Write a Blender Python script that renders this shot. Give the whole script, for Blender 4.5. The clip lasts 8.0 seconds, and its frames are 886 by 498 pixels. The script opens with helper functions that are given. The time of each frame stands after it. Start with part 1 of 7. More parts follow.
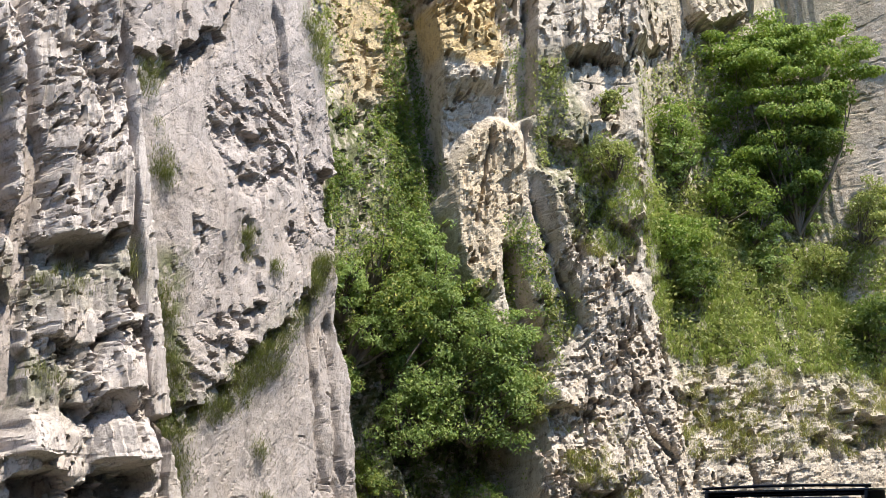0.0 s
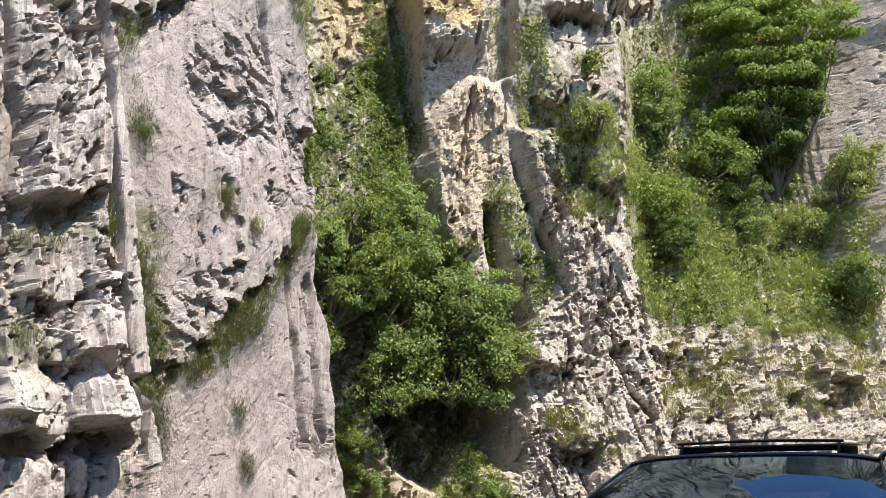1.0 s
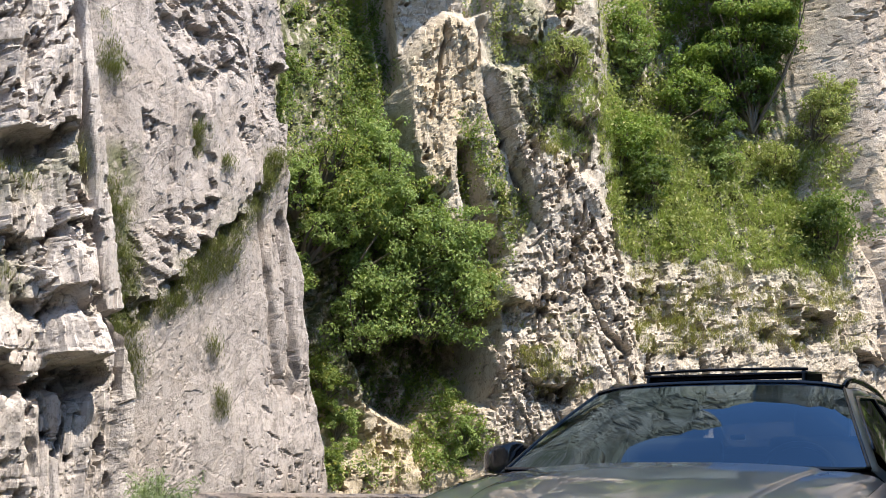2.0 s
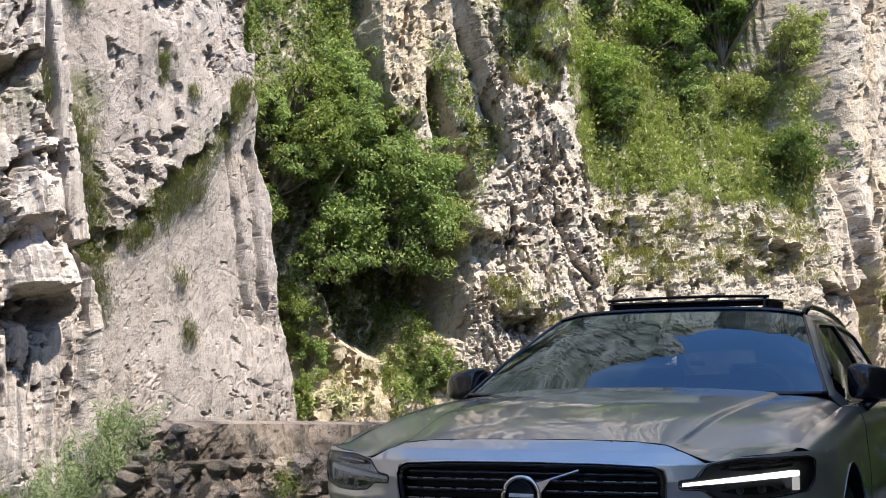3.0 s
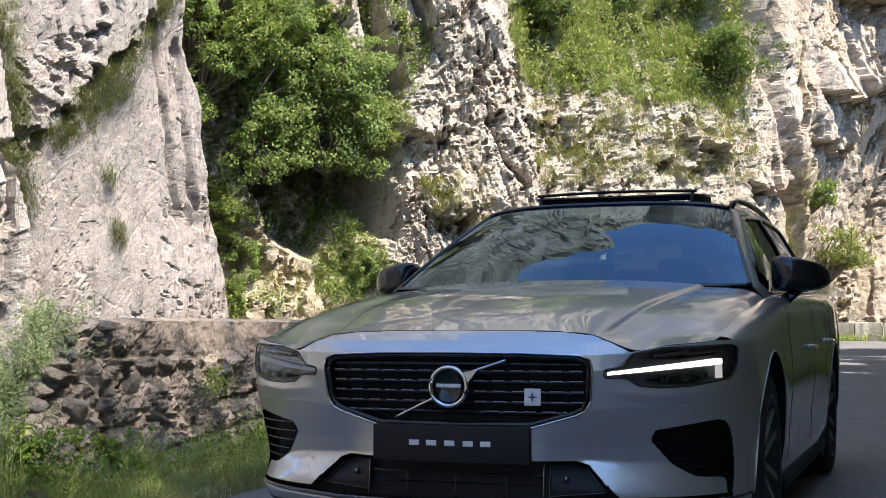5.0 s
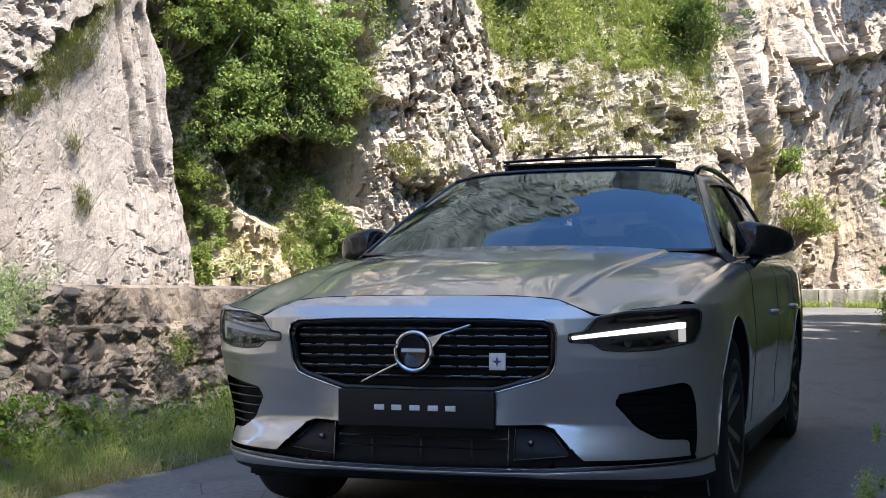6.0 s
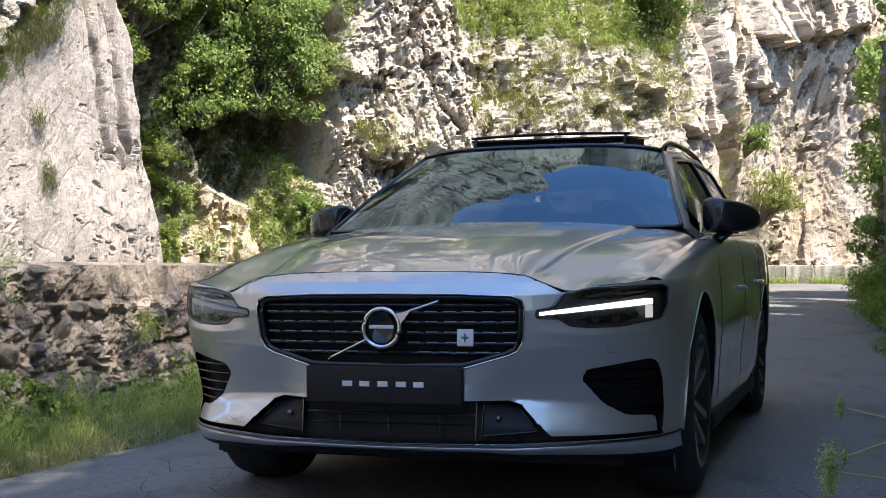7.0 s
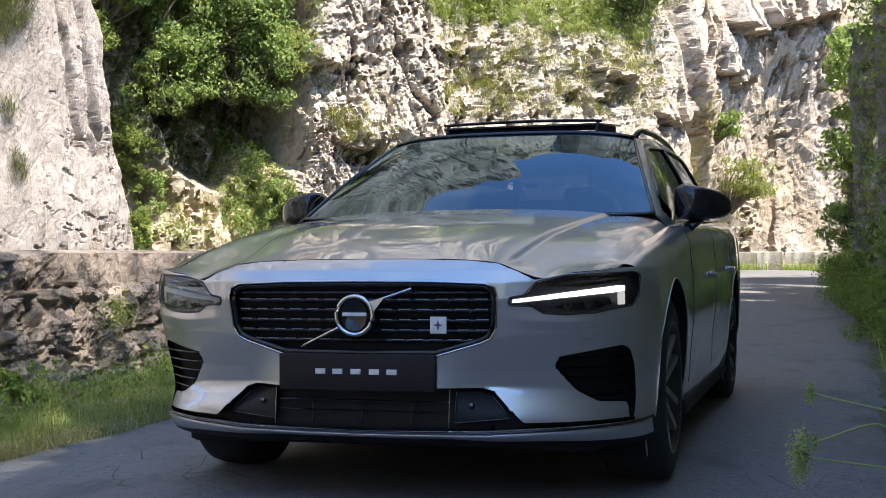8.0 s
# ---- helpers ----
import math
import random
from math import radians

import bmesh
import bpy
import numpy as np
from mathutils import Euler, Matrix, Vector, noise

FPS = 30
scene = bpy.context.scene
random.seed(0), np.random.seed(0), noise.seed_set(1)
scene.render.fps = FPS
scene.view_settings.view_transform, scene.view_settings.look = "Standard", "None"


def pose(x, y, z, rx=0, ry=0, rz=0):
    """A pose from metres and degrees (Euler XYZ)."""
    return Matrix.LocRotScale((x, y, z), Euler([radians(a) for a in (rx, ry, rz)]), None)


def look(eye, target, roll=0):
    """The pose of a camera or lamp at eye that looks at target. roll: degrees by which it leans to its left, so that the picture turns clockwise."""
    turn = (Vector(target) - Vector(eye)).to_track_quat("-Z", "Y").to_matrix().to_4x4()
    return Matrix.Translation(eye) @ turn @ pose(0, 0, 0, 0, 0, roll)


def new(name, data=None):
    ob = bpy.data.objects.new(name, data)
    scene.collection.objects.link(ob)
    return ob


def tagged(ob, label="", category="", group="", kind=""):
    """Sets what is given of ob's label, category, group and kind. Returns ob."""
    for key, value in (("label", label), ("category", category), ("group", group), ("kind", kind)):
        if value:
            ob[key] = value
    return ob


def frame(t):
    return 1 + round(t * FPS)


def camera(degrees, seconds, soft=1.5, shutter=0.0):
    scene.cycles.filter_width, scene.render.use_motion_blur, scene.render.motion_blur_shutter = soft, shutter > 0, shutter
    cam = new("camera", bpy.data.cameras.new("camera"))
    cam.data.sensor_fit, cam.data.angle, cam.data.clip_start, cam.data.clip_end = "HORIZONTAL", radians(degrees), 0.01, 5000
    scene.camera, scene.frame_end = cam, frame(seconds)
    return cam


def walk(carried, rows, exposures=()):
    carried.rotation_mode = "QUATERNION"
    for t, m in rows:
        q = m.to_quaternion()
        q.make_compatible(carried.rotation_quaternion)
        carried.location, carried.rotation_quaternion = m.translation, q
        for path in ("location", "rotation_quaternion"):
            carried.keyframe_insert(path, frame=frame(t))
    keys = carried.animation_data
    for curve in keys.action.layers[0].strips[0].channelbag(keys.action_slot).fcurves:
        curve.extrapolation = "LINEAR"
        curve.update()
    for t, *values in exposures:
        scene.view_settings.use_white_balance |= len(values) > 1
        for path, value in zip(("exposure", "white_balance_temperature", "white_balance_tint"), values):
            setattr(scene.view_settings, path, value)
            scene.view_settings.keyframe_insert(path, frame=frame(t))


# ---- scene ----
cam = camera(37.0, 8.0, soft=0.85)
PATH = [
    (0, (1.381, -4.083, 0.935), (0.515, -2.354, 1.445), 0.9),
    (0.5, (1.393, -4.078, 0.929), (0.536, -2.338, 1.415), 0.8),
    (1, (1.397, -4.077, 0.915), (0.551, -2.322, 1.368), 0.8),
    (1.5, (1.409, -4.067, 0.893), (0.575, -2.296, 1.305), 0.6),
    (3, (1.457, -4.04, 0.85), (0.671, -2.22, 1.114), 0.3),
    (3.5, (1.458, -4.024, 0.844), (0.692, -2.19, 1.064), 0.2),
    (4, (1.462, -4.019, 0.838), (0.718, -2.171, 1.017), 0.1),
    (4.5, (1.463, -4.011, 0.827), (0.742, -2.151, 0.973), 0.0),
    (6, (1.471, -3.995, 0.808), (0.818, -2.106, 0.877), -0.2),
    (6.5, (1.474, -3.994, 0.807), (0.843, -2.096, 0.856), -0.3),
    (7, (1.476, -3.993, 0.806), (0.866, -2.088, 0.84), -0.3),
    (7.5, (1.478, -3.997, 0.808), (0.889, -2.086, 0.83), -0.4),
    (8, (1.475, -3.996, 0.808), (0.905, -2.079, 0.822), -0.4),
]
EXPOSURES = [(0, 1.47), (2, 1.52), (4.5, 1.72), (6, 1.9), (8, 2.02)]
walk(cam, [(t, look(eye, target, roll)) for t, eye, target, roll in PATH], EXPOSURES)

# ---- light ----
SUN_ELEVATION, SUN_BEARING = 58.0, 110.0  # bearing clockwise from +y
world = bpy.data.worlds.new("sky")
scene.world = world
world.use_nodes = True
wt = world.node_tree
wt.nodes.clear()
sky = wt.nodes.new("ShaderNodeTexSky")
sky.sky_type = "NISHITA"
sky.sun_disc = False
sky.sun_elevation, sky.sun_rotation = radians(SUN_ELEVATION), radians(SUN_BEARING)
sky.air_density, sky.dust_density, sky.ozone_density = 1.0, 0.3, 5.0
sky.altitude = 1500
# thin drifting clouds over the whole sky
wco = wt.nodes.new("ShaderNodeTexCoord")
wmap = wt.nodes.new("ShaderNodeMapping")
wmap.inputs["Scale"].default_value = (1.6, 1.6, 4.0)
wno = wt.nodes.new("ShaderNodeTexNoise")
wno.inputs["Scale"].default_value, wno.inputs["Detail"].default_value, wno.inputs["Distortion"].default_value = 2.2, 7.0, 0.6
wra = wt.nodes.new("ShaderNodeMapRange")
wra.inputs["From Min"].default_value, wra.inputs["From Max"].default_value, wra.inputs["To Max"].default_value = 0.53, 0.8, 0.45
wmi = wt.nodes.new("ShaderNodeMix")
wmi.data_type = "RGBA"
wmi.inputs["B"].default_value = (4.5, 4.7, 5.0, 1)
wbg = wt.nodes.new("ShaderNodeBackground")
wbg.inputs["Strength"].default_value = 0.15
wou = wt.nodes.new("ShaderNodeOutputWorld")
wt.links.new(wco.outputs["Generated"], wmap.inputs["Vector"])
wt.links.new(wmap.outputs["Vector"], wno.inputs["Vector"])
wt.links.new(wno.outputs["Fac"], wra.inputs["Value"])
wt.links.new(wra.outputs["Result"], wmi.inputs["Factor"])
wcl = wt.nodes.new("ShaderNodeMix")
wcl.data_type, wcl.blend_type = "RGBA", "MULTIPLY"
wcl.inputs["Factor"].default_value = 1.0
wcl.inputs["B"].default_value = (0.98, 0.985, 0.95, 1)  # clear mountain air
wt.links.new(sky.outputs["Color"], wcl.inputs["A"])
wt.links.new(wcl.outputs["Result"], wmi.inputs["A"])
wt.links.new(wmi.outputs["Result"], wbg.inputs["Color"])
wt.links.new(wbg.outputs["Background"], wou.inputs["Surface"])

sun_data = bpy.data.lights.new("sun", "SUN")
sun_data.energy, sun_data.angle, sun_data.color = 3.7, radians(0.55), (1.0, 0.915, 0.8)
sun = new("sun", sun_data)
SUN_WAY = Vector((math.sin(radians(SUN_BEARING)) * math.cos(radians(SUN_ELEVATION)), math.cos(radians(SUN_BEARING)) * math.cos(radians(SUN_ELEVATION)), math.sin(radians(SUN_ELEVATION))))
sun.matrix_world = look(SUN_WAY * 60, (0, 0, 0))

# ---- tools ----
def link_mesh(name, verts, faces, mats, parent=None, smooth=True, label=""):
    me = bpy.data.meshes.new(name)
    me.from_pydata([tuple(map(float, v)) for v in verts], [], [tuple(map(int, f)) for f in faces])
    return dress(name, me, mats, parent, smooth, label)


def dress(name, me, mats, parent=None, smooth=True, label=""):
    for m in mats if isinstance(mats, (list, tuple)) else (mats,):
        me.materials.append(m)
    me.polygons.foreach_set("use_smooth", [bool(smooth)] * len(me.polygons))
    me.update()
    ob = new(name, me)
    ob.parent = parent
    if label:
        tagged(ob, label)
    return ob


def part(name, bm, material, parent, label="", smooth=True):
    """One mesh object out of a bmesh, under a thing or a part."""
    me = bpy.data.meshes.new(name)
    bm.to_mesh(me)
    bm.free()
    return dress(name, me, material, parent, smooth, label)


def thing(name, label, category, group="", kind="", at=None):
    ob = new(name)
    ob.empty_display_size = 0.1
    if at is not None:
        ob.matrix_world = at
    return tagged(ob, label, category, group, kind)


def grid_mesh(P, keep=None):
    """A mesh from an (n, m, 3) array of points; keep: (n-1, m-1) mask of faces."""
    n, m = P.shape[:2]
    idx = np.arange(n * m).reshape(n, m)
    q = np.stack([idx[:-1, :-1], idx[1:, :-1], idx[1:, 1:], idx[:-1, 1:]], -1)
    q = q[keep] if keep is not None else q.reshape(-1, 4)
    used = np.unique(q)
    back = np.zeros(n * m, np.int64)
    back[used] = np.arange(len(used))
    return raw_mesh(P.reshape(-1, 3)[used], back[q])


def raw_mesh(V, Q):
    """A mesh from points and faces that all have the same number of corners."""
    me = bpy.data.meshes.new("mesh")
    V, Q = np.asarray(V, np.float32), np.asarray(Q, np.int32)
    k = Q.shape[1]
    me.vertices.add(len(V))
    me.vertices.foreach_set("co", V.ravel())
    me.loops.add(Q.size)
    me.loops.foreach_set("vertex_index", Q.ravel())
    me.polygons.add(len(Q))
    me.polygons.foreach_set("loop_start", np.arange(0, Q.size, k, dtype=np.int32))
    me.update(calc_edges=True)
    me.validate()
    return me


def hash3(i, j, k, seed):
    h = (i.astype(np.int64) * 374761393 + j.astype(np.int64) * 668265263 + k.astype(np.int64) * 2147483647 + seed * 1274126177) & 0xFFFFFFFF
    h = ((h ^ (h >> 13)) * 1274126177) & 0xFFFFFFFF
    h = ((h ^ (h >> 16)) * 2246822519) & 0xFFFFFFFF
    return ((h ^ (h >> 15)) & 0xFFFFFF) / float(0xFFFFFF)


def vnoise(x, y, z, seed=0):
    """Smooth noise from -1 to 1 at unit scale."""
    i, j, k = np.floor(x), np.floor(y), np.floor(z)
    fx, fy, fz = x - i, y - j, z - k
    fx, fy, fz = (f * f * f * (f * (f * 6 - 15) + 10) for f in (fx, fy, fz))
    deep = bool(np.any(fz))
    out = 0
    for a in (0, 1):
        for b in (0, 1):
            for c in (0, 1) if deep else (0,):
                w = (fx if a else 1 - fx) * (fy if b else 1 - fy) * (fz if c else 1 - fz)
                out = out + w * hash3(i + a, j + b, k + c, seed)
    return out * 2 - 1


def fbm(x, y, z, octaves=5, seed=0, gain=0.5):
    out, amp, f = 0, 1.0, 1.0
    for o in range(octaves):
        out = out + amp * vnoise(x * f, y * f, z * f, seed + o * 17)
        amp *= gain
        f *= 2.03
    return out


def ridged(x, y, z, octaves=4, seed=0):
    out, amp, f = 0, 1.0, 1.0
    for o in range(octaves):
        out = out + amp * (1 - 2 * np.abs(vnoise(x * f, y * f, z * f, seed + o * 31)))
        amp *= 0.5
        f *= 2.1
    return out


def cells(x, y, seed=0):
    """2D Voronoi: distance to the edge between cells, and two random values of the cell."""
    i, j = np.floor(x), np.floor(y)
    d1 = np.full(x.shape, 9.0)
    d2 = np.full(x.shape, 9.0)
    r1, r2 = np.zeros(x.shape), np.zeros(x.shape)
    zero = np.zeros(x.shape)
    for a in (-1, 0, 1):
        for b in (-1, 0, 1):
            px = i + a + 0.15 + 0.7 * hash3(i + a, j + b, zero, seed)
            py = j + b + 0.15 + 0.7 * hash3(i + a, j + b, zero + 1, seed)
            d = np.hypot(x - px, y - py)
            near = d < d1
            d2 = np.where(near, d1, np.minimum(d2, d))
            r1 = np.where(near, hash3(i + a, j + b, zero + 2, seed), r1)
            r2 = np.where(near, hash3(i + a, j + b, zero + 3, seed), r2)
            d1 = np.where(near, d, d1)
    return d2 - d1, r1, r2


def step(x, a, b):
    t = np.clip((x - a) / (b - a), 0, 1)
    return t * t * (3 - 2 * t)


def poly_distance(u, v, poly):
    """Distance to a closed outline, negative inside."""
    poly = np.asarray(poly, float)
    d = np.full(u.shape, 1e9)
    inside = np.zeros(u.shape, bool)
    for (ax, ay), (bx, by) in zip(poly, np.roll(poly, -1, 0)):
        ex, ey = bx - ax, by - ay
        t = np.clip(((u - ax) * ex + (v - ay) * ey) / (ex * ex + ey * ey + 1e-12), 0, 1)
        d = np.minimum(d, np.hypot(u - ax - t * ex, v - ay - t * ey))
        cross = (ay > v) != (by > v)
        inside ^= cross & (u < ax + (v - ay) * ex / (ey if abs(ey) > 1e-12 else 1e-12))
    return np.where(inside, -d, d)


def line_distance(u, v, pts):
    d = np.full(u.shape, 1e9)
    for (ax, ay), (bx, by) in zip(pts[:-1], pts[1:]):
        ex, ey = bx - ax, by - ay
        t = np.clip(((u - ax) * ex + (v - ay) * ey) / (ex * ex + ey * ey + 1e-12), 0, 1)
        d = np.minimum(d, np.hypot(u - ax - t * ex, v - ay - t * ey))
    return d


def inside(u, v, poly, soft):
    """1 inside the outline, 0 outside, with an edge of that softness."""
    return 1 - step(poly_distance(u, v, poly), -soft, soft)


def pairs(*numbers):
    return list(zip(numbers[0::2], numbers[1::2]))

# ---- materials ----
class Nodes:
    """A small builder for node materials."""

    def __init__(self, name):
        self.mat = bpy.data.materials.new(name)
        self.mat.use_nodes = True
        self.tree = self.mat.node_tree
        self.tree.nodes.clear()
        self.out = self.add("ShaderNodeOutputMaterial")

    def add(self, kind, **values):
        n = self.tree.nodes.new(kind)
        for k, v in values.items():
            setattr(n, k, v)
        return n

    def put(self, node, name, value):
        if isinstance(value, bpy.types.NodeSocket):
            self.tree.links.new(value, node.inputs[name])
        elif value is not None:
            node.inputs[name].default_value = value
        return node

    def coords(self, scale=(1, 1, 1), turn=(0, 0, 0), kind="Object"):
        co = self.add("ShaderNodeTexCoord")
        mp = self.add("ShaderNodeMapping")
        mp.inputs["Scale"].default_value = scale
        mp.inputs["Rotation"].default_value = [radians(a) for a in turn]
        self.tree.links.new(co.outputs[kind], mp.inputs["Vector"])
        return mp.outputs["Vector"]

    def noise(self, vector, scale, detail=5.0, rough=0.55, distort=0.0):
        n = self.add("ShaderNodeTexNoise")
        for k, v in (("Vector", vector), ("Scale", scale), ("Detail", detail), ("Roughness", rough), ("Distortion", distort)):
            self.put(n, k, v)
        return n.outputs["Fac"]

    def voronoi(self, vector, scale, feature="F1"):
        n = self.add("ShaderNodeTexVoronoi", feature=feature)
        self.put(n, "Vector", vector)
        self.put(n, "Scale", scale)
        return n

    def span(self, value, a, b, lo=0.0, hi=1.0):
        n = self.add("ShaderNodeMapRange")
        for k, v in (("Value", value), ("From Min", a), ("From Max", b), ("To Min", lo), ("To Max", hi)):
            self.put(n, k, v)
        return n.outputs["Result"]

    def mix(self, fac, a, b, blend="MIX"):
        n = self.add("ShaderNodeMix", data_type="RGBA", blend_type=blend)
        for k, v in (("Factor", fac), ("A", a), ("B", b)):
            if isinstance(v, tuple):
                v = (*v, 1.0)
            self.put(n, k, v)
        return n.outputs["Result"]

    def math(self, op, a, b=0.5):
        n = self.add("ShaderNodeMath", operation=op)
        self.put(n, 0, a)
        self.put(n, 1, b)
        return n.outputs["Value"]

    def attribute(self, name):
        return self.add("ShaderNodeAttribute", attribute_name=name).outputs["Fac"]

    def bump(self, height, distance, strength=1.0, normal=None):
        n = self.add("ShaderNodeBump")
        for k, v in (("Height", height), ("Distance", distance), ("Strength", strength), ("Normal", normal)):
            self.put(n, k, v)
        return n.outputs["Normal"]

    def surface(self, color, rough=0.6, metal=0.0, normal=None, **more):
        n = self.add("ShaderNodeBsdfPrincipled")
        if isinstance(color, tuple):
            color = (*color, 1.0)
        for k, v in (("Base Color", color), ("Roughness", rough), ("Metallic", metal), ("Normal", normal), *((k.replace("_", " "), v) for k, v in more.items())):
            self.put(n, k, v)
        return n.outputs["BSDF"]

    def done(self, shader):
        self.tree.links.new(shader, self.out.inputs["Surface"])
        return self.mat


def plain(name, color, rough=0.5, metal=0.0, grain=0.0, size=60.0, **more):
    """A small-part material: one colour with slight wear in colour and gloss."""
    n = Nodes(name)
    co = n.coords()
    f = n.noise(co, size, 4)
    c = n.mix(n.span(f, 0.3, 0.7, 0.0, 1.0), tuple(v * 0.88 for v in color), tuple(min(1, v * 1.1) for v in color))
    nor = n.bump(f, 0.002, grain) if grain else None
    return n.done(n.surface(c, n.span(f, 0.3, 0.7, rough * 0.9, min(1, rough * 1.1)), metal, nor, **more))


def rock_material(name, pale, mid, dark, warm, streak=1.0, harsh=1.0):
    """Weathered limestone: mottled, cracked and gritty, with run-off streaks, rust stains and lichen. The attributes say where stains and moss are."""
    n = Nodes(name)
    co = n.coords()
    tall = n.coords((1.0, 1.0, 0.13))
    big = n.noise(co, 0.7, 6, 0.6)
    patch = n.noise(co, 2.6, 10, 0.7, 0.2)
    fine = n.noise(co, 8.0, 10, 0.74)
    grit = n.noise(co, 32.0, 8, 0.78)
    runs = n.noise(tall, 3.4, 10, 0.7, 0.2)
    c = n.mix(n.span(big, 0.38, 0.62), mid, pale)
    c = n.mix(n.math("MULTIPLY", n.span(patch, 0.47, 0.56), 0.75), c, pale)
    c = n.mix(n.math("MULTIPLY", n.span(patch, 0.43, 0.34), 0.55 * harsh), c, dark)
    c = n.mix(n.math("MULTIPLY", n.span(runs, 0.55, 0.64), 0.5 * streak), c, dark)
    c = n.mix(n.math("MULTIPLY", n.span(n.noise(co, 1.3, 6), 0.52, 0.68), 0.5), c, warm)
    blush = n.mix(n.span(n.noise(tall, 1.2, 8, 0.65), 0.4, 0.6), (0.37, 0.295, 0.24), (0.49, 0.425, 0.37))
    c = n.mix(n.math("MULTIPLY", n.attribute("blush"), n.span(patch, 0.4, 0.56, 0.95, 0.6)), c, blush)
    c = n.mix(n.math("MULTIPLY", n.attribute("stain"), n.span(fine, 0.3, 0.6, 0.5, 1.0)), c, (0.52, 0.37, 0.15))
    c = n.mix(n.math("MULTIPLY", n.span(fine, 0.42, 0.36), 0.7 * harsh), c, dark)
    c = n.mix(n.math("MULTIPLY", n.span(fine, 0.55, 0.63), 0.55), c, pale)
    moss = n.mix(n.noise(co, 9.0, 6), (0.04, 0.065, 0.015), (0.14, 0.145, 0.05))
    c = n.mix(n.math("MULTIPLY", n.attribute("moss"), n.span(n.noise(co, 6.0, 8, 0.65), 0.4, 0.52)), c, moss)
    c = n.mix(n.math("MULTIPLY", n.span(grit, 0.42, 0.36), 0.75 * harsh), c, dark)
    c = n.mix(n.math("MULTIPLY", n.span(grit, 0.57, 0.66), 0.5), c, pale)
    # hair cracks and small breaks, in nets of two sizes
    warped = n.add("ShaderNodeVectorMath", operation="MULTIPLY_ADD")
    fuzz = n.add("ShaderNodeTexNoise")
    for k, v in (("Vector", co), ("Scale", 5.0), ("Detail", 6.0), ("Roughness", 0.65)):
        n.put(fuzz, k, v)
    n.tree.links.new(fuzz.outputs["Color"], warped.inputs[0])
    warped.inputs[1].default_value = (0.42, 0.42, 0.42)
    n.put(warped, 2, n.coords((1.0, 1.0, 0.5), (0, 14, 8)))
    nor = None
    for size, wide, share, depth in ((2.1, 0.03, 0.56, 0.03), (6.5, 0.07, 0.53, 0.02), (17.0, 0.12, 0.5, 0.012)):
        net = n.voronoi(warped.outputs[0], size, "DISTANCE_TO_EDGE").outputs["Distance"]
        gate = n.span(n.noise(co, 0.45 * size, 5, 0.6), share, share + 0.1)
        line = n.math("MULTIPLY", n.span(net, wide, 0.2 * wide), gate)
        c = n.mix(n.math("MULTIPLY", line, 0.55 * harsh), c, tuple(0.35 * v for v in dark))
        nor = n.bump(line, depth, -1.0, nor)
    chip = n.voronoi(warped.outputs[0], 11.0)
    chip.distance = "MANHATTAN"
    nor = n.bump(chip.outputs["Distance"], 0.03, 0.3 * harsh, nor)
    nor = n.bump(fine, 0.026, 0.7 * harsh, nor)
    nor = n.bump(grit, 0.010, 0.7, nor)
    return n.done(n.surface(c, 0.92, 0.0, nor, Specular_IOR_Level=0.2))


def leaf_material(name, a, b, c, glow=0.45, rough=0.5):
    """Leaves: every leaf has its own green; light shines through."""
    n = Nodes(name)
    pick = n.add("ShaderNodeNewGeometry").outputs["Random Per Island"]
    col = n.mix(n.span(pick, 0.0, 0.6), a, b)
    col = n.mix(n.span(pick, 0.72, 1.0), col, c)
    big = n.noise(n.coords(), 1.1, 3)
    col = n.mix(n.span(big, 0.35, 0.65), n.mix(0.35, col, a), col)
    sh = n.surface(col, rough, 0.0, None, Specular_IOR_Level=0.35)
    tr = n.add("ShaderNodeBsdfTranslucent")
    n.put(tr, "Color", n.mix(0.5, col, (0.35, 0.5, 0.08)))
    mx = n.add("ShaderNodeMixShader")
    n.put(mx, 0, glow)
    n.tree.links.new(sh, mx.inputs[1])
    n.tree.links.new(tr.outputs[0], mx.inputs[2])
    return n.done(mx.outputs[0])


ROCK_GREY = rock_material("grey_limestone", (0.51, 0.458, 0.42), (0.38, 0.338, 0.308), (0.085, 0.072, 0.065), (0.37, 0.32, 0.27), 0.9, 0.9)
ROCK_SLAB = rock_material("slab_limestone", (0.415, 0.368, 0.337), (0.34, 0.30, 0.273), (0.10, 0.085, 0.075), (0.36, 0.30, 0.25), 0.95, 0.95)
ROCK_BEDDED = rock_material("bedded_limestone", (0.485, 0.428, 0.358), (0.40, 0.348, 0.283), (0.11, 0.09, 0.072), (0.36, 0.28, 0.19), 0.7)
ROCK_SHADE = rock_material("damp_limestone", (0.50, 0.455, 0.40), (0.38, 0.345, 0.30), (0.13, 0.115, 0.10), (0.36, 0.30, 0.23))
LEAF_IVY = leaf_material("ivy_leaves", (0.10, 0.145, 0.036), (0.20, 0.26, 0.065), (0.40, 0.35, 0.09))
LEAF_BUSH = leaf_material("bush_leaves", (0.125, 0.185, 0.058), (0.255, 0.33, 0.10), (0.40, 0.43, 0.155))
LEAF_TREE = leaf_material("tree_leaves", (0.09, 0.15, 0.026), (0.21, 0.285, 0.048), (0.33, 0.35, 0.085), 0.42)
# dark leaf greens: shade put into the colour for recesses and undergrowth
LEAF_DARK = leaf_material("dark_shade_tinted_leaves", (0.040, 0.067, 0.018), (0.074, 0.113, 0.027), (0.121, 0.147, 0.030))
